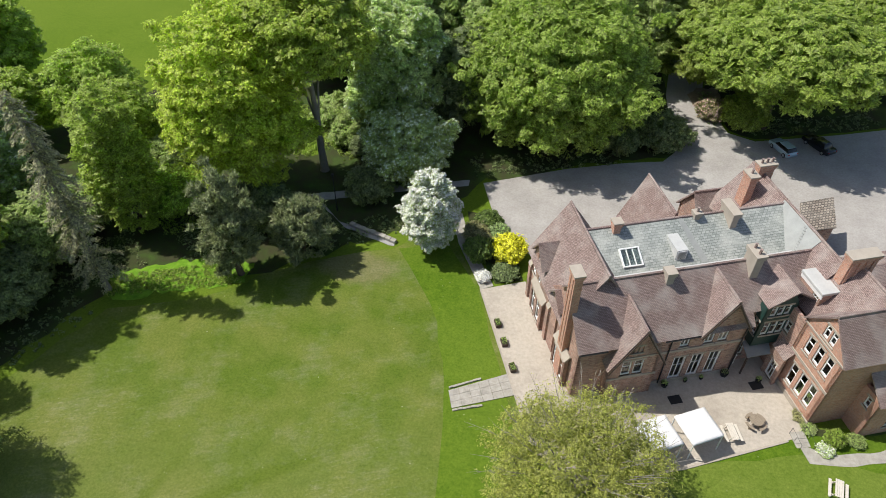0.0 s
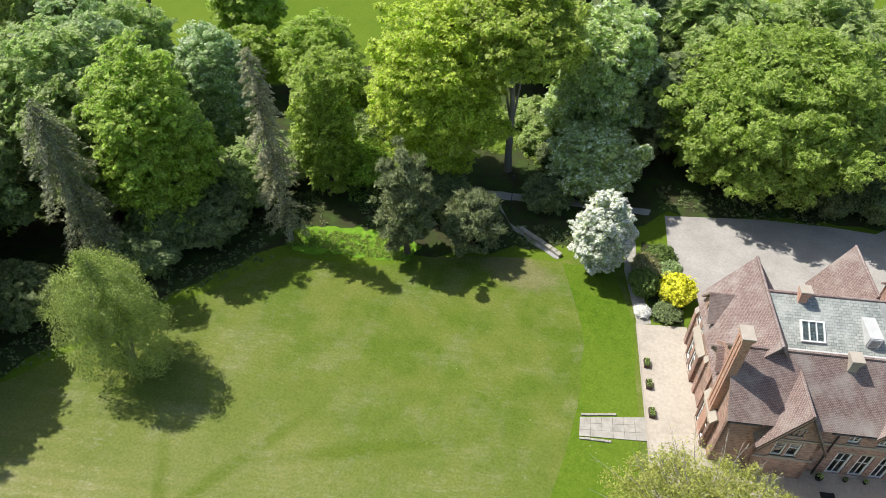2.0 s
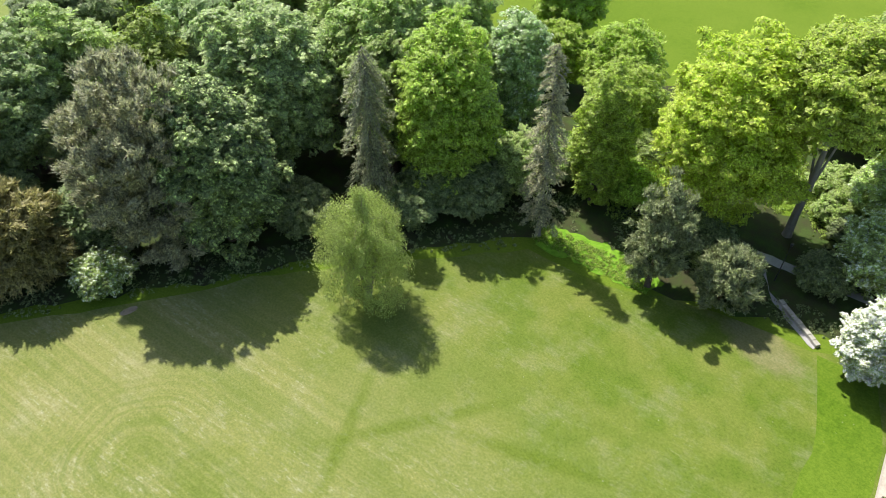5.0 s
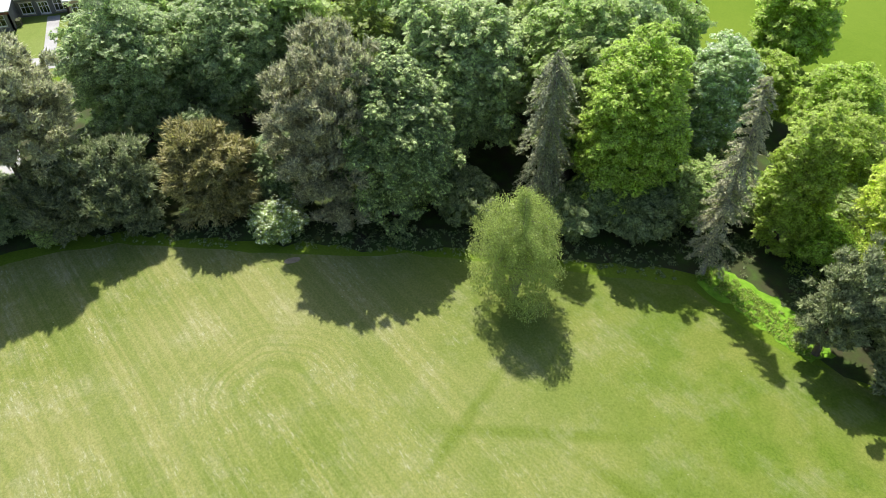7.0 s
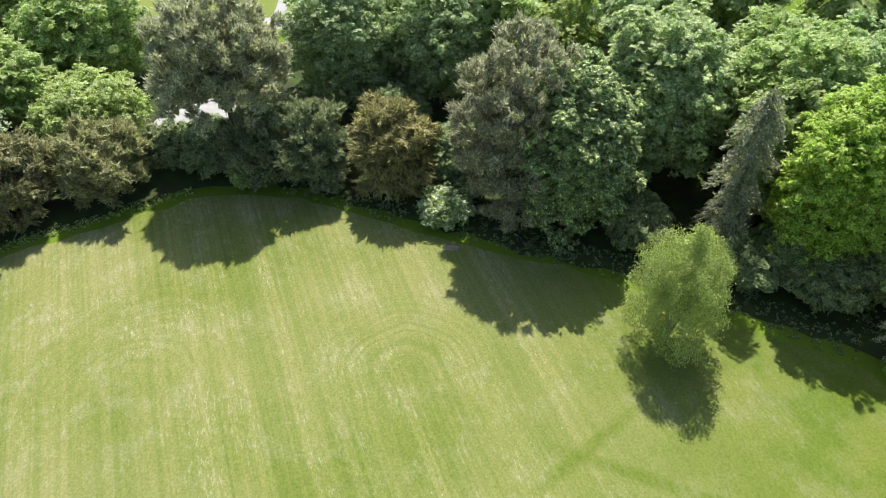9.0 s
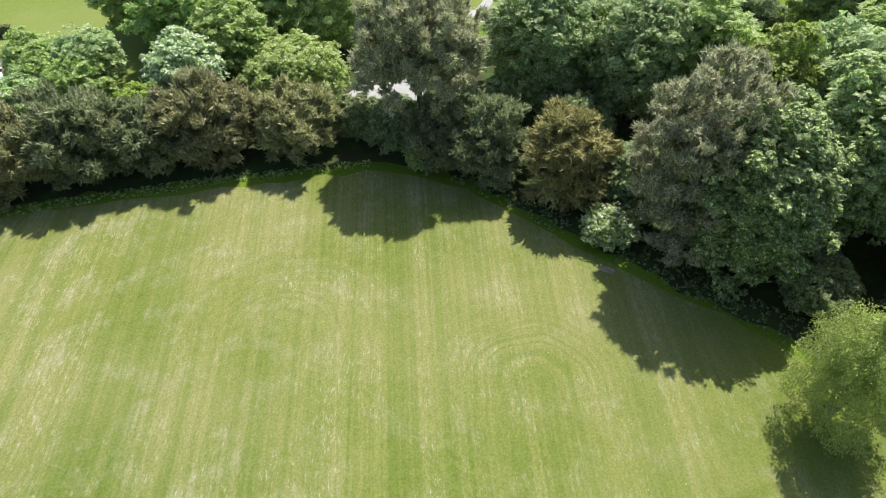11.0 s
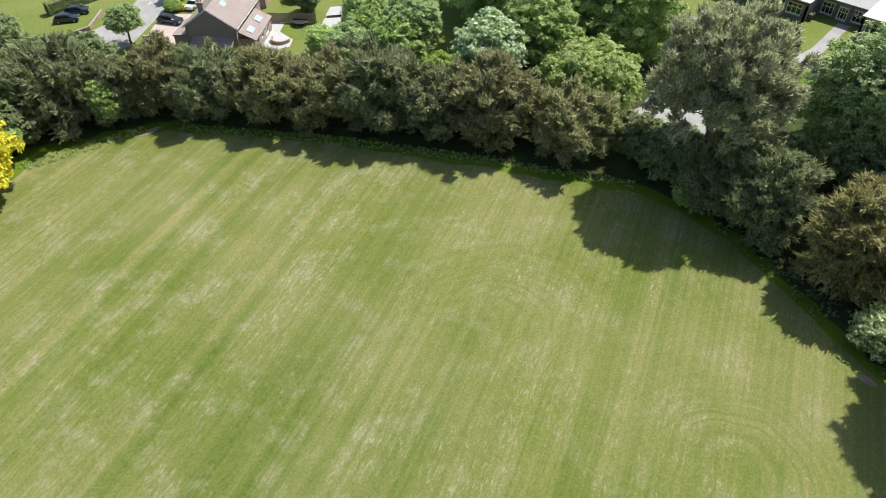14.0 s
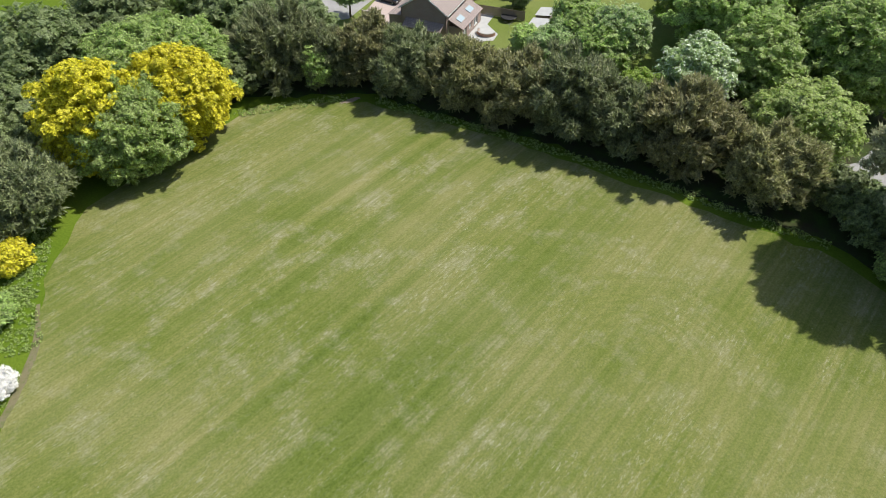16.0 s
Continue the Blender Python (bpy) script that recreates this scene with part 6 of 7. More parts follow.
def parked_car(x, y, turn, paint, label, long=4.4, estate=True):
    ob = empty("parked_car", pose(x, y, 0.04, 0, 0, turn), label, "car")
    h = long / 2
    part("body", loft([(-h, 0.35), (-h * 0.98, 0.85), (-h * 0.55, 0.95), (h * 0.92, 0.92), (h, 0.75), (h * 0.98, 0.3), (0, 0.2)], [0.84, 0.86, 0.88, 0.88, 0.85, 0.84, 0.84]), PAINTS[paint], ob, smooth=True)
    rear = h * 0.9 if estate else h * 0.66
    part("windows", loft([(-h * 0.52, 0.90), (-h * 0.22, 1.36), (rear * 0.82, 1.38), (rear, 0.90)], [0.80, 0.66, 0.66, 0.80]), CAR_GLASS, ob, "dark car windows", True)
    part("roof", loft([(-h * 0.20, 1.36), (-h * 0.16, 1.45), (rear * 0.72, 1.46), (rear * 0.8, 1.37)], [0.66, 0.58, 0.58, 0.66]), PAINTS[paint], ob, smooth=True)
    for wx in (-h * 0.62, h * 0.62):
        for s in (-1, 1):
            bm = add_tube(bmesh.new(), [(wx, s * 0.70, 0.32), (wx, s * 0.72, 0.32), (wx, s * 0.88, 0.32), (wx, s * 0.90, 0.32)], [0.28, 0.32, 0.32, 0.28], 16)
            tyre = part("wheel", bm, RUBBER, ob)
            part("rim", add_tube(bmesh.new(), [(wx, s * 0.87, 0.32), (wx, s * 0.89, 0.32), (wx, s * 0.91, 0.32)], [0.2, 0.2, 0.17], 12), LEAD, tyre)
    for s in (-1, 1):
        part("headlight", box(-h - 0.01, -h + 0.09, s * 0.62 - 0.16, s * 0.62 + 0.16, 0.62, 0.76, 0.03), WHITE_PAINT, ob)
        part("tail_light", box(h - 0.07, h + 0.01, s * 0.70 - 0.1, s * 0.70 + 0.1, 0.66, 0.84, 0.02), TAIL_RED, ob)


parked_car(33.2, 82.6, -62, "blue", "pale blue hatchback parked on the drive", 3.9)
parked_car(38.2, 84.2, -57, "black", "black saloon car parked beside another car", 4.6, False)
parked_car(-50.6, -120.6, -60, "black", "black estate car parked on a driveway", 4.7)
parked_car(-57.0, -123.6, -150, "white", "silver-white car parked beyond a shrub", 4.2)
parked_car(-40.2, -136.4, -30, "navy", "dark blue car on a front drive", 4.3)
parked_car(-37.4, -134.4, -30, "navy", "dark blue car beside another car", 4.3)


# ---- the neighbourhood beyond the hedge ----
GARDEN = lawn_material("garden_grass", 0, (0.120, 0.165, 0.032), (0.190, 0.235, 0.058), (0.215, 0.240, 0.080), 0.1)
gardens = sheet("garden_lawns", rugged([(-30, -99), (-56, -90), (-66, -78), (-76, -66), (-100, -62), (-160, -62), (-160, 10), (-118, 10), (-112, -40), (-96, -52), (-82, -62), (-100, -100), (-150, -150), (-110, -200), (-20, -150), (-16, -112)], 4.0, 0.2, 41), 0.015, GARDEN, "short pale green grass of gardens and verges")
road = sheet("road", [(-22, -121), (-33, -118), (-41, -117.2), (-49.5, -124), (-75, -142), (-110, -165), (-113, -160.5), (-120, -166), (-110, -180), (-60, -141), (-47, -131.2), (-41, -128.2), (-35, -126.3), (-22, -128)], 0.04, ROAD, "pale grey estate road", 0.2)
paving_drive = sheet("driveway", [(-43.4, -117.2), (-47.7, -109.5), (-51.5, -111.0), (-57.5, -118.5), (-51.3, -125.2)], 0.06, BLOCKS, "pinkish block-paved driveway", 0.2)
patio = sheet("patio", [(-55.0, -99.6), (-56.6, -97.6), (-61.0, -98.4), (-61.8, -103.0), (-63.6, -105.8), (-62.6, -107.6)], 0.05, PAVING, "pale paved patio behind a house", 0.2)
car_park = sheet("car_park", rugged([(-92, -45), (-79, -43.5), (-77, -40), (-84, -32), (-93, -34)], 1.0, 0.1, 3), 0.06, ROAD, "pale gravel seen between the trees", 0.2)
school_road = sheet("service_road", [(-116.2, -60), (-116.2, -10), (-120.6, -10), (-120.6, -31.8), (-124, -32), (-137, -32.6), (-137, -34.8), (-124, -34), (-120.6, -34.4), (-120.6, -60)], 0.04, ROAD, "pale service road and path", 0.2)


def suburban_house(name, m, wide, deep, eave, top, label, wall_mat, roof_mat, windows=True):
    """A plain two-storey house, its ridge along its own y."""
    global house
    ob = empty(name, m, label, "house")
    keep, house = house, ob
    mid = wide / 2
    wall("gable_wall", (-wide, 0), (0, 0), 0, eave, [], peak=(mid, top), mat=wall_mat, thick=0.25)
    wall("gable_wall", (0, deep), (-wide, deep), 0, eave, [], peak=(mid, top), mat=wall_mat, thick=0.25)
    ws = [(1.0 + k * 2.6, 2.4 + k * 2.6, 3.3, 4.6) for k in range(4)] if windows else []
    wall("side_wall", (0, 0), (0, deep), 0, eave, [w for w in ws if w[1] < deep - 0.3], mat=wall_mat, thick=0.25, bars=(3, 1))
    wall("side_wall", (-wide, deep), (-wide, 0), 0, eave, [], mat=wall_mat, thick=0.25)
    k = (top - eave) / mid
    for s in (-1, 1):
        e = -mid + s * (mid + 0.35)
        part("roof", slab([(-mid, -0.25, top), (-mid, deep + 0.25, top), (e, deep + 0.25, eave - 0.35 * k), (e, -0.25, eave - 0.35 * k)], 0.14, 0.08), roof_mat, ob)
        for y in (-0.27, deep + 0.27):
            part("bargeboard", slab([(-mid, y, top + 0.05), (e, y, eave - 0.35 * k + 0.05), (e, y, eave - 0.35 * k - 0.17), (-mid, y, top - 0.17)], 0.04), WHITE_PAINT, ob)
    strip("gutter", 0.28, 0.40, 0, deep, eave - 0.42, eave - 0.32, WHITE_PAINT)
    chimney(-mid - 0.9, 0.5, top - 1.6, top + 0.9, 0.9, 0.6, wall_mat, 2)
    house = keep
    return ob


HOME = pose(-52.8, -100.9, 0, 0, 0, 129.7)
near_home = suburban_house("suburban_house", HOME, 8.5, 13.0, 5.0, 7.9, "brown-brick suburban house with a grey-brown tiled roof", BROWN_BRICK, CONCRETE_TILE)
house, keep_house = near_home, house
wall("extension_wall", (0.0, 1.0), (2.6, 1.0), 0, 2.5, [], mat=BROWN_BRICK, thick=0.2)
wall("extension_wall", (2.6, 1.0), (2.6, 10.0), 0, 2.5, [(0.6, 2.2, 0.3, 2.2, "door"), (3.2, 4.4, 0.9, 2.1), (5.6, 7.6, 0.3, 2.2, "door")], mat=BROWN_BRICK, thick=0.2, bars=(2, 1))
wall("extension_wall", (2.6, 10.0), (0.0, 10.0), 0, 2.5, [], mat=BROWN_BRICK, thick=0.2)
part("extension_roof", slab([(0.05, 0.8, 3.8), (0.05, 10.2, 3.8), (2.9, 10.2, 2.45), (2.9, 0.8, 2.45)], 0.12), CONCRETE_TILE, near_home, "lean-to tiled roof with two roof lights")
for y in (3.4, 7.4):
    k = (7.9 - 5.0) / 4.25
    part("roof_light", slab([(-3.4, y, 7.9 - k * 0.85), (-3.4, y + 1.5, 7.9 - k * 0.85), (-2.6, y + 1.5, 7.9 - k * 1.65), (-2.6, y, 7.9 - k * 1.65)], 0.08, 0.12), PALE_GLASS, near_home, "pale roof light")
for y in (2.2, 6.4):
    part("roof_light", slab([(0.9, y, 3.47), (0.9, y + 1.9, 3.47), (1.9, y + 1.9, 2.99), (1.9, y, 2.99)], 0.08, 0.07), PALE_GLASS, near_home, "pale roof light")
wall("garage_wall", (-11.2, 0.6), (-8.5, 0.6), 0, 2.9, [], mat=BROWN_BRICK, thick=0.2)
wall("garage_wall", (-11.2, 6.5), (-11.2, 0.6), 0, 2.9, [], mat=BROWN_BRICK, thick=0.2)
wall("garage_wall", (-8.5, 6.5), (-11.2, 6.5), 0, 2.9, [], mat=BROWN_BRICK, thick=0.2)
part("garage_roof", slab([(-11.4, 0.4, 2.95), (-8.4, 0.4, 3.2), (-8.4, 6.7, 3.2), (-11.4, 6.7, 2.95)], 0.12), CONCRETE_TILE, near_home)
part("lean_to_roof", slab([(-7.6, -1.7, 2.3), (-0.4, -1.7, 2.3), (-0.4, 0.0, 3.2), (-7.6, 0.0, 3.2)], 0.1), CONCRETE_TILE, near_home, "low lean-to roof in the gable's shade")
for x in (-7.3, -0.8):
    part("lean_to_post", box(x - 0.08, x + 0.08, -1.6, -1.44, 0, 2.28), WHITE_PAINT, near_home)
house = keep_house
suburban_house("suburban_house", HOME @ pose(-1.0, 18.5, 0), 8.5, 11.0, 5.0, 7.9, "brick suburban house with an orange-tiled roof", BROWN_BRICK, TILE)
suburban_house("suburban_house", HOME @ pose(-1.0, 36.0, 0), 8.5, 11.0, 5.0, 7.9, "brick suburban house behind a hedge", BROWN_BRICK, TILE)


def board_fence(a, b, high=1.8):
    a, b = Vector((*a, 0)), Vector((*b, 0))
    d = b - a
    ob = empty("board_fence", Matrix.Translation(a) @ pose(0, 0, 0, 0, 0, math.degrees(math.atan2(d.y, d.x))), "weathered brown board fence between gardens", "fence")
    k = int(d.length / 0.16)
    first = part("board", box(0.005, 0.15, -0.012, 0.012, 0.05, high, 0.004), OLD_WOOD, ob)
    for i in range(1, k):
        o = new("board", first.data)
        o.parent, o.location = ob, (i * 0.16, 0.01 * (i % 2), 0.02 * math.sin(i * 1.7))
    for i in range(int(d.length / 1.83) + 1):
        part("post", box(i * 1.83 - 0.05, i * 1.83 + 0.05, 0.03, 0.13, 0, high + 0.08), OLD_WOOD, ob)


board_fence((-62.8, -108.9), (-69.4, -101.6))


def shed(x, y, turn, w, d, label):
    ob = empty("garden_shed", pose(x, y, 0, 0, 0, turn), label, "shed")
    for q in ((-w / 2, w / 2, -d / 2, -d / 2 + 0.06), (-w / 2, w / 2, d / 2 - 0.06, d / 2), (-w / 2, -w / 2 + 0.06, -d / 2 + 0.06, d / 2 - 0.06), (w / 2 - 0.06, w / 2, -d / 2 + 0.06, d / 2 - 0.06)):
        part("wall", box(*q, 0, 2.05), OLD_WOOD, ob)
    part("roof", slab([(-w / 2 - 0.15, -d / 2 - 0.15, 2.05), (w / 2 + 0.15, -d / 2 - 0.15, 2.05), (w / 2 + 0.15, d / 2 + 0.15, 2.4), (-w / 2 - 0.15, d / 2 + 0.15, 2.4)], 0.06), WHITE_LEAD, ob, "pale felted roof")
    part("door", box(-0.4, 0.4, -d / 2 - 0.04, -d / 2, 0.05, 1.9), DARK_WOOD, ob)


shed(-68.2, -95.6, 40, 5.0, 3.2, "garden shed with a pale flat roof")
shed(-72.2, -99.4, 40, 3.4, 2.6, "second garden shed with a pale roof")


def trampoline(x, y):
    ob = empty("trampoline", pose(x, y, 0), "round dark garden trampoline", "trampoline")
    part("mat", add_tube(bmesh.new(), [(0, 0, 0.72), (0, 0, 0.74), (0, 0, 0.75)], [1.35, 1.35, 1.34], 28), RUBBER, ob)
    ring = [(1.45 * math.cos(k * math.tau / 28), 1.45 * math.sin(k * math.tau / 28), 0.74) for k in range(29)]
    part("rim", add_tube(bmesh.new(), ring, [0.09] * 29, 6), BLACK_IRON, ob)
    for k in range(6):
        a = k * math.tau / 6
        part("leg", add_tube(bmesh.new(), [(1.4 * math.cos(a), 1.4 * math.sin(a), 0), (1.4 * math.cos(a), 1.4 * math.sin(a), 0.4), (1.4 * math.cos(a), 1.4 * math.sin(a), 0.72)], [0.025] * 3, 6), BLACK_IRON, ob)


trampoline(-67.0, -103.4)


def hedge_row(name, a, b, high, wide, mat, label, seed):
    rng = np.random.default_rng(seed)
    a, b = np.array(a, float), np.array(b, float)
    long = np.linalg.norm(b - a)
    ob = empty(name, Matrix.Translation((a[0], a[1], 0)) @ pose(0, 0, 0, 0, 0, math.degrees(math.atan2(b[1] - a[1], b[0] - a[0]))), label, "hedge")
    k = int(long * (2 * high + wide) * 45)
    s = rng.uniform(0, 2 * high + wide, k)
    x = rng.uniform(0, long, k)
    side = np.where(s < high, -1, np.where(s > high + wide, 1, 0))
    y = np.where(side == 0, s - high - wide / 2, side * wide / 2) + rng.normal(0, 0.06, k)
    z = np.where(side == 0, high, np.where(side < 0, s, s - high - wide)) + rng.normal(0, 0.06, k)
    leaf_sheet("foliage", np.stack([x, y, np.maximum(z, 0.05)], 1), np.stack([0 * x, side, 0.5 + (side == 0)], 1) + rng.normal(0, 0.4, (k, 3)), rng.uniform(0.1, 0.2, k), 0.6, mat, ob)
    bm = box(0.1, long - 0.1, -wide / 2 + 0.12, wide / 2 - 0.12, 0, high - 0.12)
    part("branches", bm, BARK, ob)


for k in range(7):
    x, y = -48.2 - k * 4.2, -128.0 - k * 3.72
    tagged(link("road_marking", prism([(x, y), (x + 1.1, y + 0.97), (x + 1.02, y + 1.06), (x - 0.08, y + 0.09)], 0.041, 0.047), WHITE_PAINT), "short white dash painted on the road", kind="structure")


def curved_wall(x, y, r, turn):
    """A low half-round brick wall round a paved corner."""
    ob = empty("curved_wall", pose(x, y, 0, 0, 0, turn), "low curved brick wall beside a pale patio", "wall")
    bm, cap = bmesh.new(), bmesh.new()
    for k in range(10):
        a, b = math.pi * k / 10, math.pi * (k + 1) / 10
        quad = [(math.cos(t) * q, math.sin(t) * q) for t, q in ((a, r), (b, r), (b, r + 0.25), (a, r + 0.25))]
        add_prism(bm, quad, 0, 0.6)
        add_prism(cap, [(px * 1.01, py * 1.01) for px, py in quad], 0.6, 0.66)
    part("brickwork", lay_uv(bm), RED_BRICK, ob)
    part("coping", lay_uv(cap), PAVING, ob)


curved_wall(-60.8, -100.6, 1.5, -60)
patio_strip = sheet("patio_edge", [(-58.0, -104.0), (-60.0, -106.6), (-64.6, -108.4), (-66.0, -106.6), (-62.6, -103.6), (-62.4, -99.4), (-60.4, -97.6), (-57.4, -99.0)], 0.055, WHITE_LEAD, "pale concrete patio beside a lawn", 0.2)


def washing_line(x, y):
    ob = empty("rotary_dryer", pose(x, y, 0), "thin grey rotary clothes dryer on a lawn", "clothes dryer")
    part("pole", add_tube(bmesh.new(), [(0, 0, 0), (0, 0, 1.0), (0, 0, 1.9)], [0.03, 0.025, 0.025], 6), LEAD, ob)
    for k in range(4):
        c, w = math.cos(k * math.pi / 2 + 0.4), math.sin(k * math.pi / 2 + 0.4)
        part("arm", add_tube(bmesh.new(), [(0, 0, 1.5), (c * 0.6, w * 0.6, 1.7), (c * 1.2, w * 1.2, 1.85)], [0.015] * 3, 5), LEAD, ob)


washing_line(-64.4, -99.0)
hedge_row("clipped_hedge", (-76, -122), (-85, -108.5), 2.0, 1.2, DARK, "long clipped dark hedge between gardens", 1)
hedge_row("clipped_hedge", (-36, -139.5), (-47, -140.5), 2.2, 1.8, GREEN, "clipped green hedge by a front drive", 2)
hedge_row("clipped_hedge", (-135, -50), (-134.6, -38.6), 1.2, 1.4, DARK, "low dark hedge under school windows", 3)


def garden_wall(a, b, high, label):
    a, b = Vector((*a, 0)), Vector((*b, 0))
    d = b - a
    ob = empty("garden_wall", Matrix.Translation(a) @ pose(0, 0, 0, 0, 0, math.degrees(math.atan2(d.y, d.x))), label, "wall")
    part("brickwork", box(0, d.length, -0.12, 0.12, 0, high), BRICK, ob)
    part("coping", box(-0.03, d.length + 0.03, -0.16, 0.16, high, high + 0.07, 0.015), PAVING, ob)


garden_wall((-34.5, -128.2), (-38.6, -128.0), 0.7, "low brick garden wall by the road")
garden_wall((-38.8, -128.1), (-43.5, -133.2), 0.7, "low brick wall beside a front drive")
garden_wall((-43.6, -117.0), (-46.4, -113.2), 1.2, "dark brick wall at the driveway's edge")
broad_tree("street_tree", -41.6, -117.6, 7.0, 2.9, "small green street tree by the road", CHESTNUT, rz=2.6, lobes=44, lobe=0.3, leaf=0.2, most=6000, seed=301, low=-0.5)
clipped("garden_shrub", -53.5, -124.8, 2.4, 1.6, "round green garden shrub by a drive", GREEN, 302)
clipped("golden_shrub", -54.8, -124.0, 1.3, 0.8, "small golden garden shrub by a drive", GOLD, 303)
clipped("garden_shrub", -56.4, -129.0, 4.2, 2.2, "dark purple-leaved shrub by the road", PURPLE, 304)
clipped("garden_shrub", -73.0, -112.5, 3.0, 2.2, "green shrub at a garden corner", GREEN, 305)
clipped("garden_shrub", -71.3, -106.8, 5.2, 2.0, "dark green shrub beside the fence", DARK, 306)
clipped("garden_shrub", -76.5, -111.0, 2.6, 1.8, "loose green shrub along the hedge", CHESTNUT, 307)
clipped("pink_shrub", -79.5, -113.0, 1.8, 1.0, "small pinkish flowering shrub in a garden", PINK, 308)


def school():
    ob = empty("school_building", pose(0, 0, 0), "long low building with a pale metal roof and window bands", "building")
    global house
    keep, house = house, ob
    band = [(0.8 + k * 3.2, 3.6 + k * 3.2, 0.9, 3.0) for k in range(6)]
    wall("long_wall", (-132.5, -60), (-132.5, -39.5), 0, 3.7, [w for w in band if w[1] < 20], mat=DARK_BRICK, bars=(3, 2))
    wall("return_wall", (-132.5, -39.5), (-138, -39.5), 0, 3.7, [], mat=DARK_BRICK)
    wall("entrance_wall", (-138, -39.5), (-138, -30.5), 0, 3.4, [(0.6, 2.8, 0.4, 2.6), (3.6, 5.4, 0.1, 2.5, "door"), (6.2, 8.4, 0.4, 2.6)], mat=DARK_BRICK, bars=(3, 2))
    wall("return_wall", (-138, -30.5), (-134, -30.5), 0, 3.7, [], mat=BROWN_BRICK)
    wall("long_wall", (-134, -30.5), (-134, -10), 0, 3.7, [w for w in band if w[1] < 20], mat=BROWN_BRICK, bars=(3, 2))
    wall("end_wall", (-150, -60), (-132.5, -60), 0, 3.7, [], mat=DARK_BRICK)
    wall("end_wall", (-134, -10), (-150, -10), 0, 3.7, [], mat=DARK_BRICK)
    wall("rear_wall", (-150, -10), (-150, -60), 0, 3.7, [], mat=DARK_BRICK)
    strip("fascia", -132.46, -132.38, -60, -39.4, 3.1, 3.75, DARK_RED, "dark red fascia band")
    part("metal_roof", slab([(-132.0, -60.5, 3.85), (-132.0, -39.2, 3.85), (-150.5, -39.2, 4.9), (-150.5, -60.5, 4.9)], 0.15), RIBBED, ob, "pale ribbed metal roof")
    part("metal_roof", slab([(-137.2, -39.2, 3.6), (-137.2, -30.7, 3.6), (-150.5, -30.7, 4.6), (-150.5, -39.2, 4.6)], 0.15), LEAD, ob)
    part("metal_roof", slab([(-133.5, -30.7, 3.85), (-133.5, -9.5, 3.85), (-150.5, -9.5, 4.9), (-150.5, -30.7, 4.9)], 0.15), RIBBED, ob)
    house = keep


school()


# ---- low growth under the trees ----
def low_growth(name, label, paths, count, high, size, mat, seed):
    """Leaves of low plants scattered in clumps along bands (x0, y0, x1, y1, half width)."""
    rng = np.random.default_rng(seed)
    ob = empty(name, pose(0, 0, 0), label, "undergrowth", kind="stuff")
    bands = np.array(paths, float)
    long = np.hypot(bands[:, 2] - bands[:, 0], bands[:, 3] - bands[:, 1]) * bands[:, 4]
    clumps = count // 22
    which = rng.choice(len(bands), clumps, p=long / long.sum())
    f = rng.uniform(0, 1, clumps)
    b = bands[which]
    d = np.stack([b[:, 2] - b[:, 0], b[:, 3] - b[:, 1]], 1)
    side = np.stack([-d[:, 1], d[:, 0]], 1) / np.linalg.norm(d, axis=1, keepdims=True)
    at = b[:, :2] + d * f[:, None] + side * (rng.uniform(-1, 1, clumps) * b[:, 4])[:, None]
    tall = high * rng.uniform(0.3, 1.0, clumps) ** 1.5
    who = np.repeat(np.arange(clumps), 22)
    way = sphere_ways(rng, len(who), 0.0)
    p = np.concatenate([at[who], np.full((len(who), 1), 0.05)], 1) + way * np.stack([tall[who] * 0.9, tall[who] * 0.9, tall[who]], 1) * rng.uniform(0.5, 1.0, (len(who), 1))
    leaf_sheet("leaves", p, way + [0, 0, 0.5] + rng.normal(0, 0.4, way.shape), size * rng.uniform(0.6, 1.4, len(who)), 0.5, mat, ob)


low_growth("nettle_patch", "bright green nettles and long grass at the wood's edge", [(-31, 48.5, -37, 46.5, 1.8), (-37, 46.5, -44.5, 44, 1.6)], 14000, 0.5, 0.10, LIME, 401)
low_growth("clearing_growth", "fresh green saplings and long grass in the oaks' clearing", [(-38, 82, -29, 72, 3.2), (-28, 79, -23, 72, 3.0), (-44, 60, -40, 54, 2.5)], 16000, 0.7, 0.15, LIME, 404)
low_growth("ivy_undergrowth", "low dark ivy and ferns under the trees", [(-14, 60, -27, 53.5, 2.0), (-45.5, 41, -52, 31, 2.2), (-52, 31, -58, 17, 2.2), (-58, 17, -64, 0, 2.2), (-66, -6, -72, -22, 2.0), (-8, 72, 12, 78.5, 2.2), (29, 87.5, 48, 92.5, 1.8), (25.5, 88, 24.5, 97, 1.5), (-24, 66, -12, 71, 3.0), (-40, 52, -30, 58, 4.0), (-52, 44, -44, 50, 4.0)], 44000, 0.55, 0.13, DARK, 402)
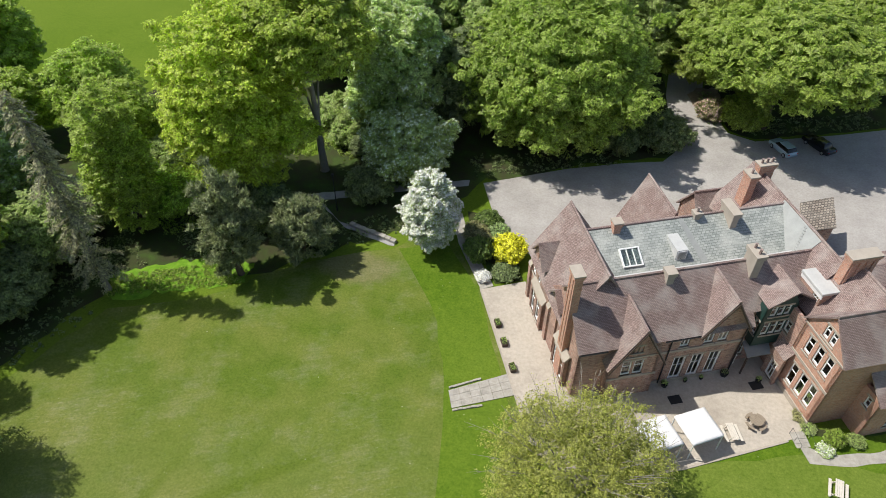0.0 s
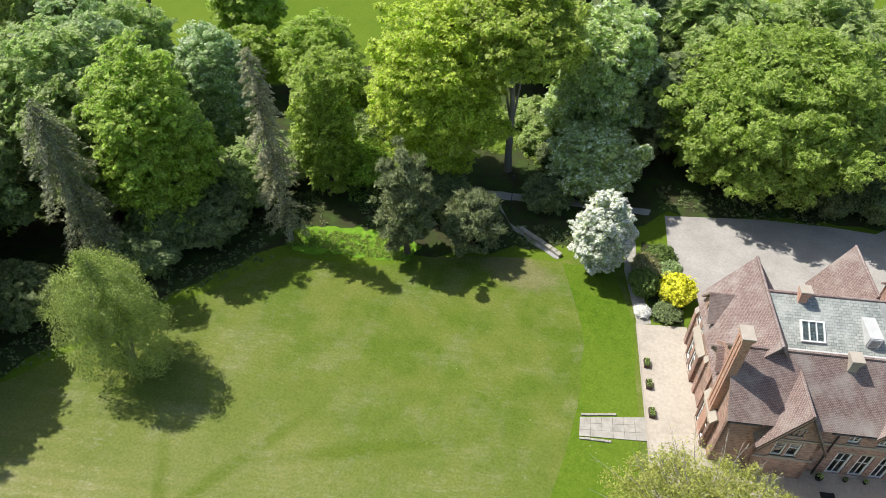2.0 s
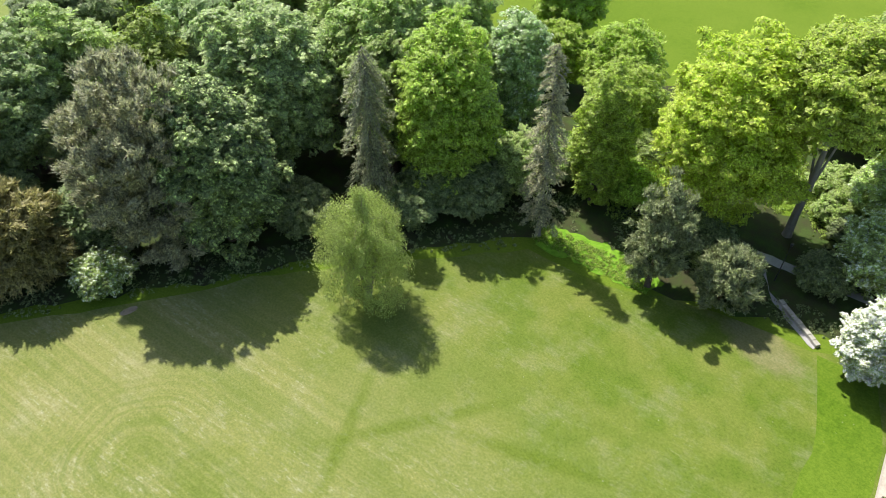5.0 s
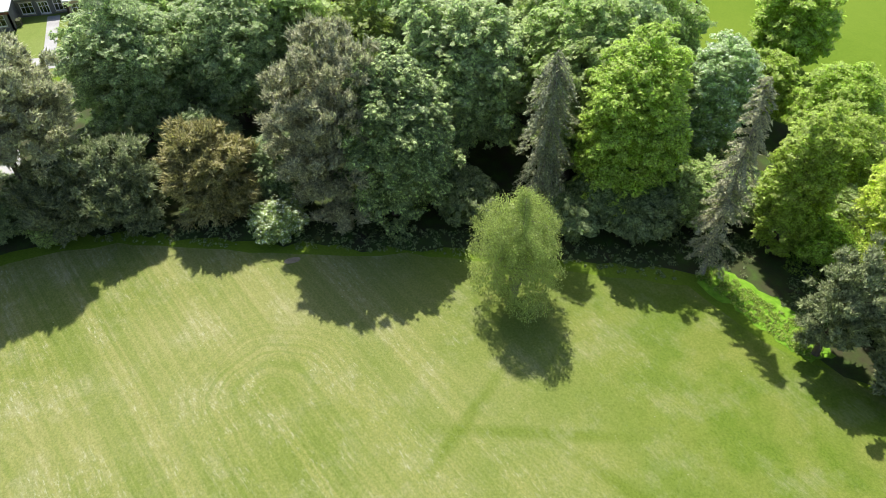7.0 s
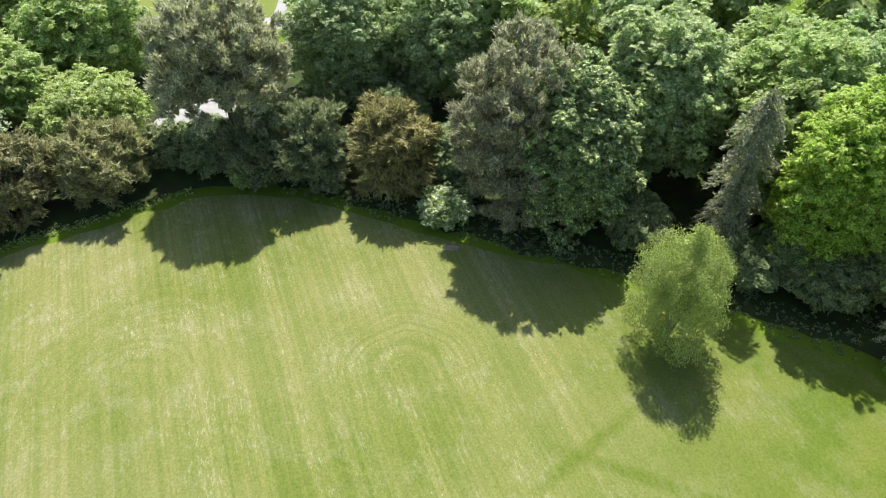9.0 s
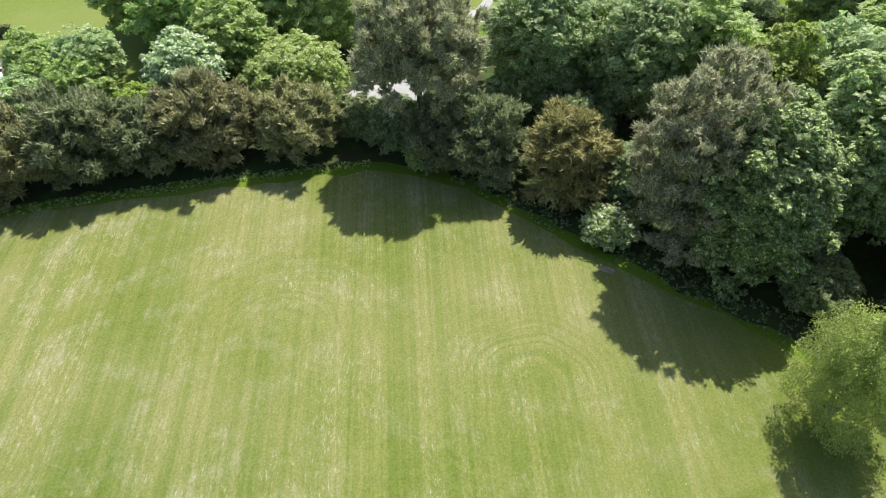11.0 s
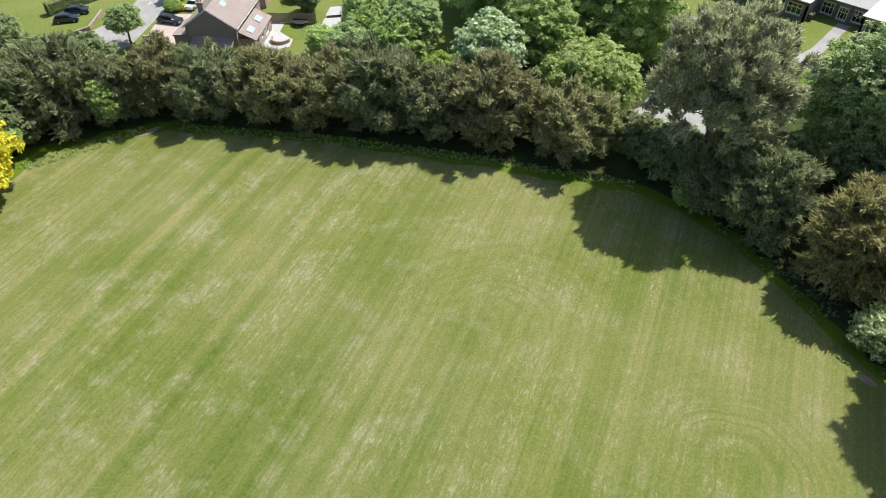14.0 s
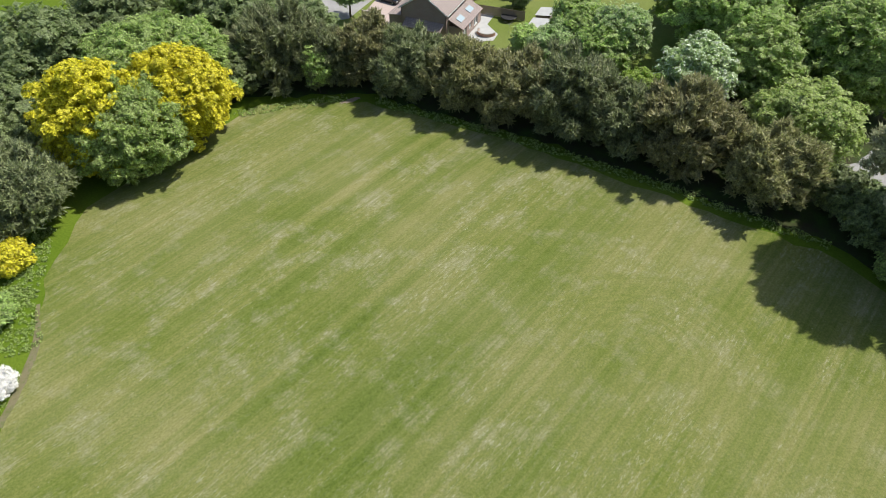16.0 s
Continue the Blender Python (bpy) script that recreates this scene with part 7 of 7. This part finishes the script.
low_growth("hedge_bottom", "rough grass along the foot of the hedge", [(-70, -34, -60, -52, 0.9), (-60, -52, -47, -72, 0.9), (-47, -72, -34, -89, 0.9), (-31, -91.5, -14, -94.5, 1.0), (13.5, -80, 17.0, -66, 2.0), (17, -70, 16.4, -60, 2.0), (18.0, -58, 21, -51, 1.6)], 34000, 0.5, 0.11, GREEN, 403)


def lamp_post(x, y, high):
    ob = empty("lamp_post", pose(x, y, 0), "thin dark lamp post beside the woodland path", "lamp post")
    part("pole", add_tube(bmesh.new(), [(0, 0, 0), (0, 0, 0.8), (0, 0, 0.85), (0, 0, high)], [0.09, 0.09, 0.06, 0.045], 8), BLACK_IRON, ob)
    part("lantern", add_tube(bmesh.new(), [(0, 0, high), (0, 0, high + 0.08), (0, 0, high + 0.35), (0, 0, high + 0.45)], [0.08, 0.13, 0.19, 0.04], 8), BLACK_IRON, ob)


lamp_post(-23.3, 60.5, 5.3)


def bare_twigs(x, y, r, z, count, seed):
    """Leafless shoots that stand out of the crown of the foreground tree."""
    rng = np.random.default_rng(seed)
    bm = bmesh.new()
    for i in range(count):
        a, e = rng.uniform(0, math.tau), rng.uniform(0.15, 1.2)
        way = Vector((math.cos(a) * math.cos(e), math.sin(a) * math.cos(e), math.sin(e)))
        root = Vector((way.x * r * 0.7, way.y * r * 0.7, z + way.z * r * 0.42))
        tip = root + way * r * rng.uniform(0.35, 0.62) + Vector(rng.normal(0, 0.25, 3))
        add_tube(bm, [root, (root + tip) / 2 + Vector(rng.normal(0, 0.1, 3)), tip], [0.035, 0.022, 0.008], 4)
        for k in range(3):
            b = root.lerp(tip, rng.uniform(0.45, 0.9))
            c = b + (way + Vector(rng.normal(0, 0.6, 3))).normalized() * rng.uniform(0.4, 0.9)
            add_tube(bm, [b, (b + c) / 2, c], [0.016, 0.011, 0.005], 3)
    return bm


foreground = [o for o in bpy.data.objects if o.name.startswith("willow_tree")][0]
part("bare_twig", bare_twigs(0, 0, 6.9, 7.2, 70, 9), GREY_BARK, foreground, "thin pale leafless twigs")
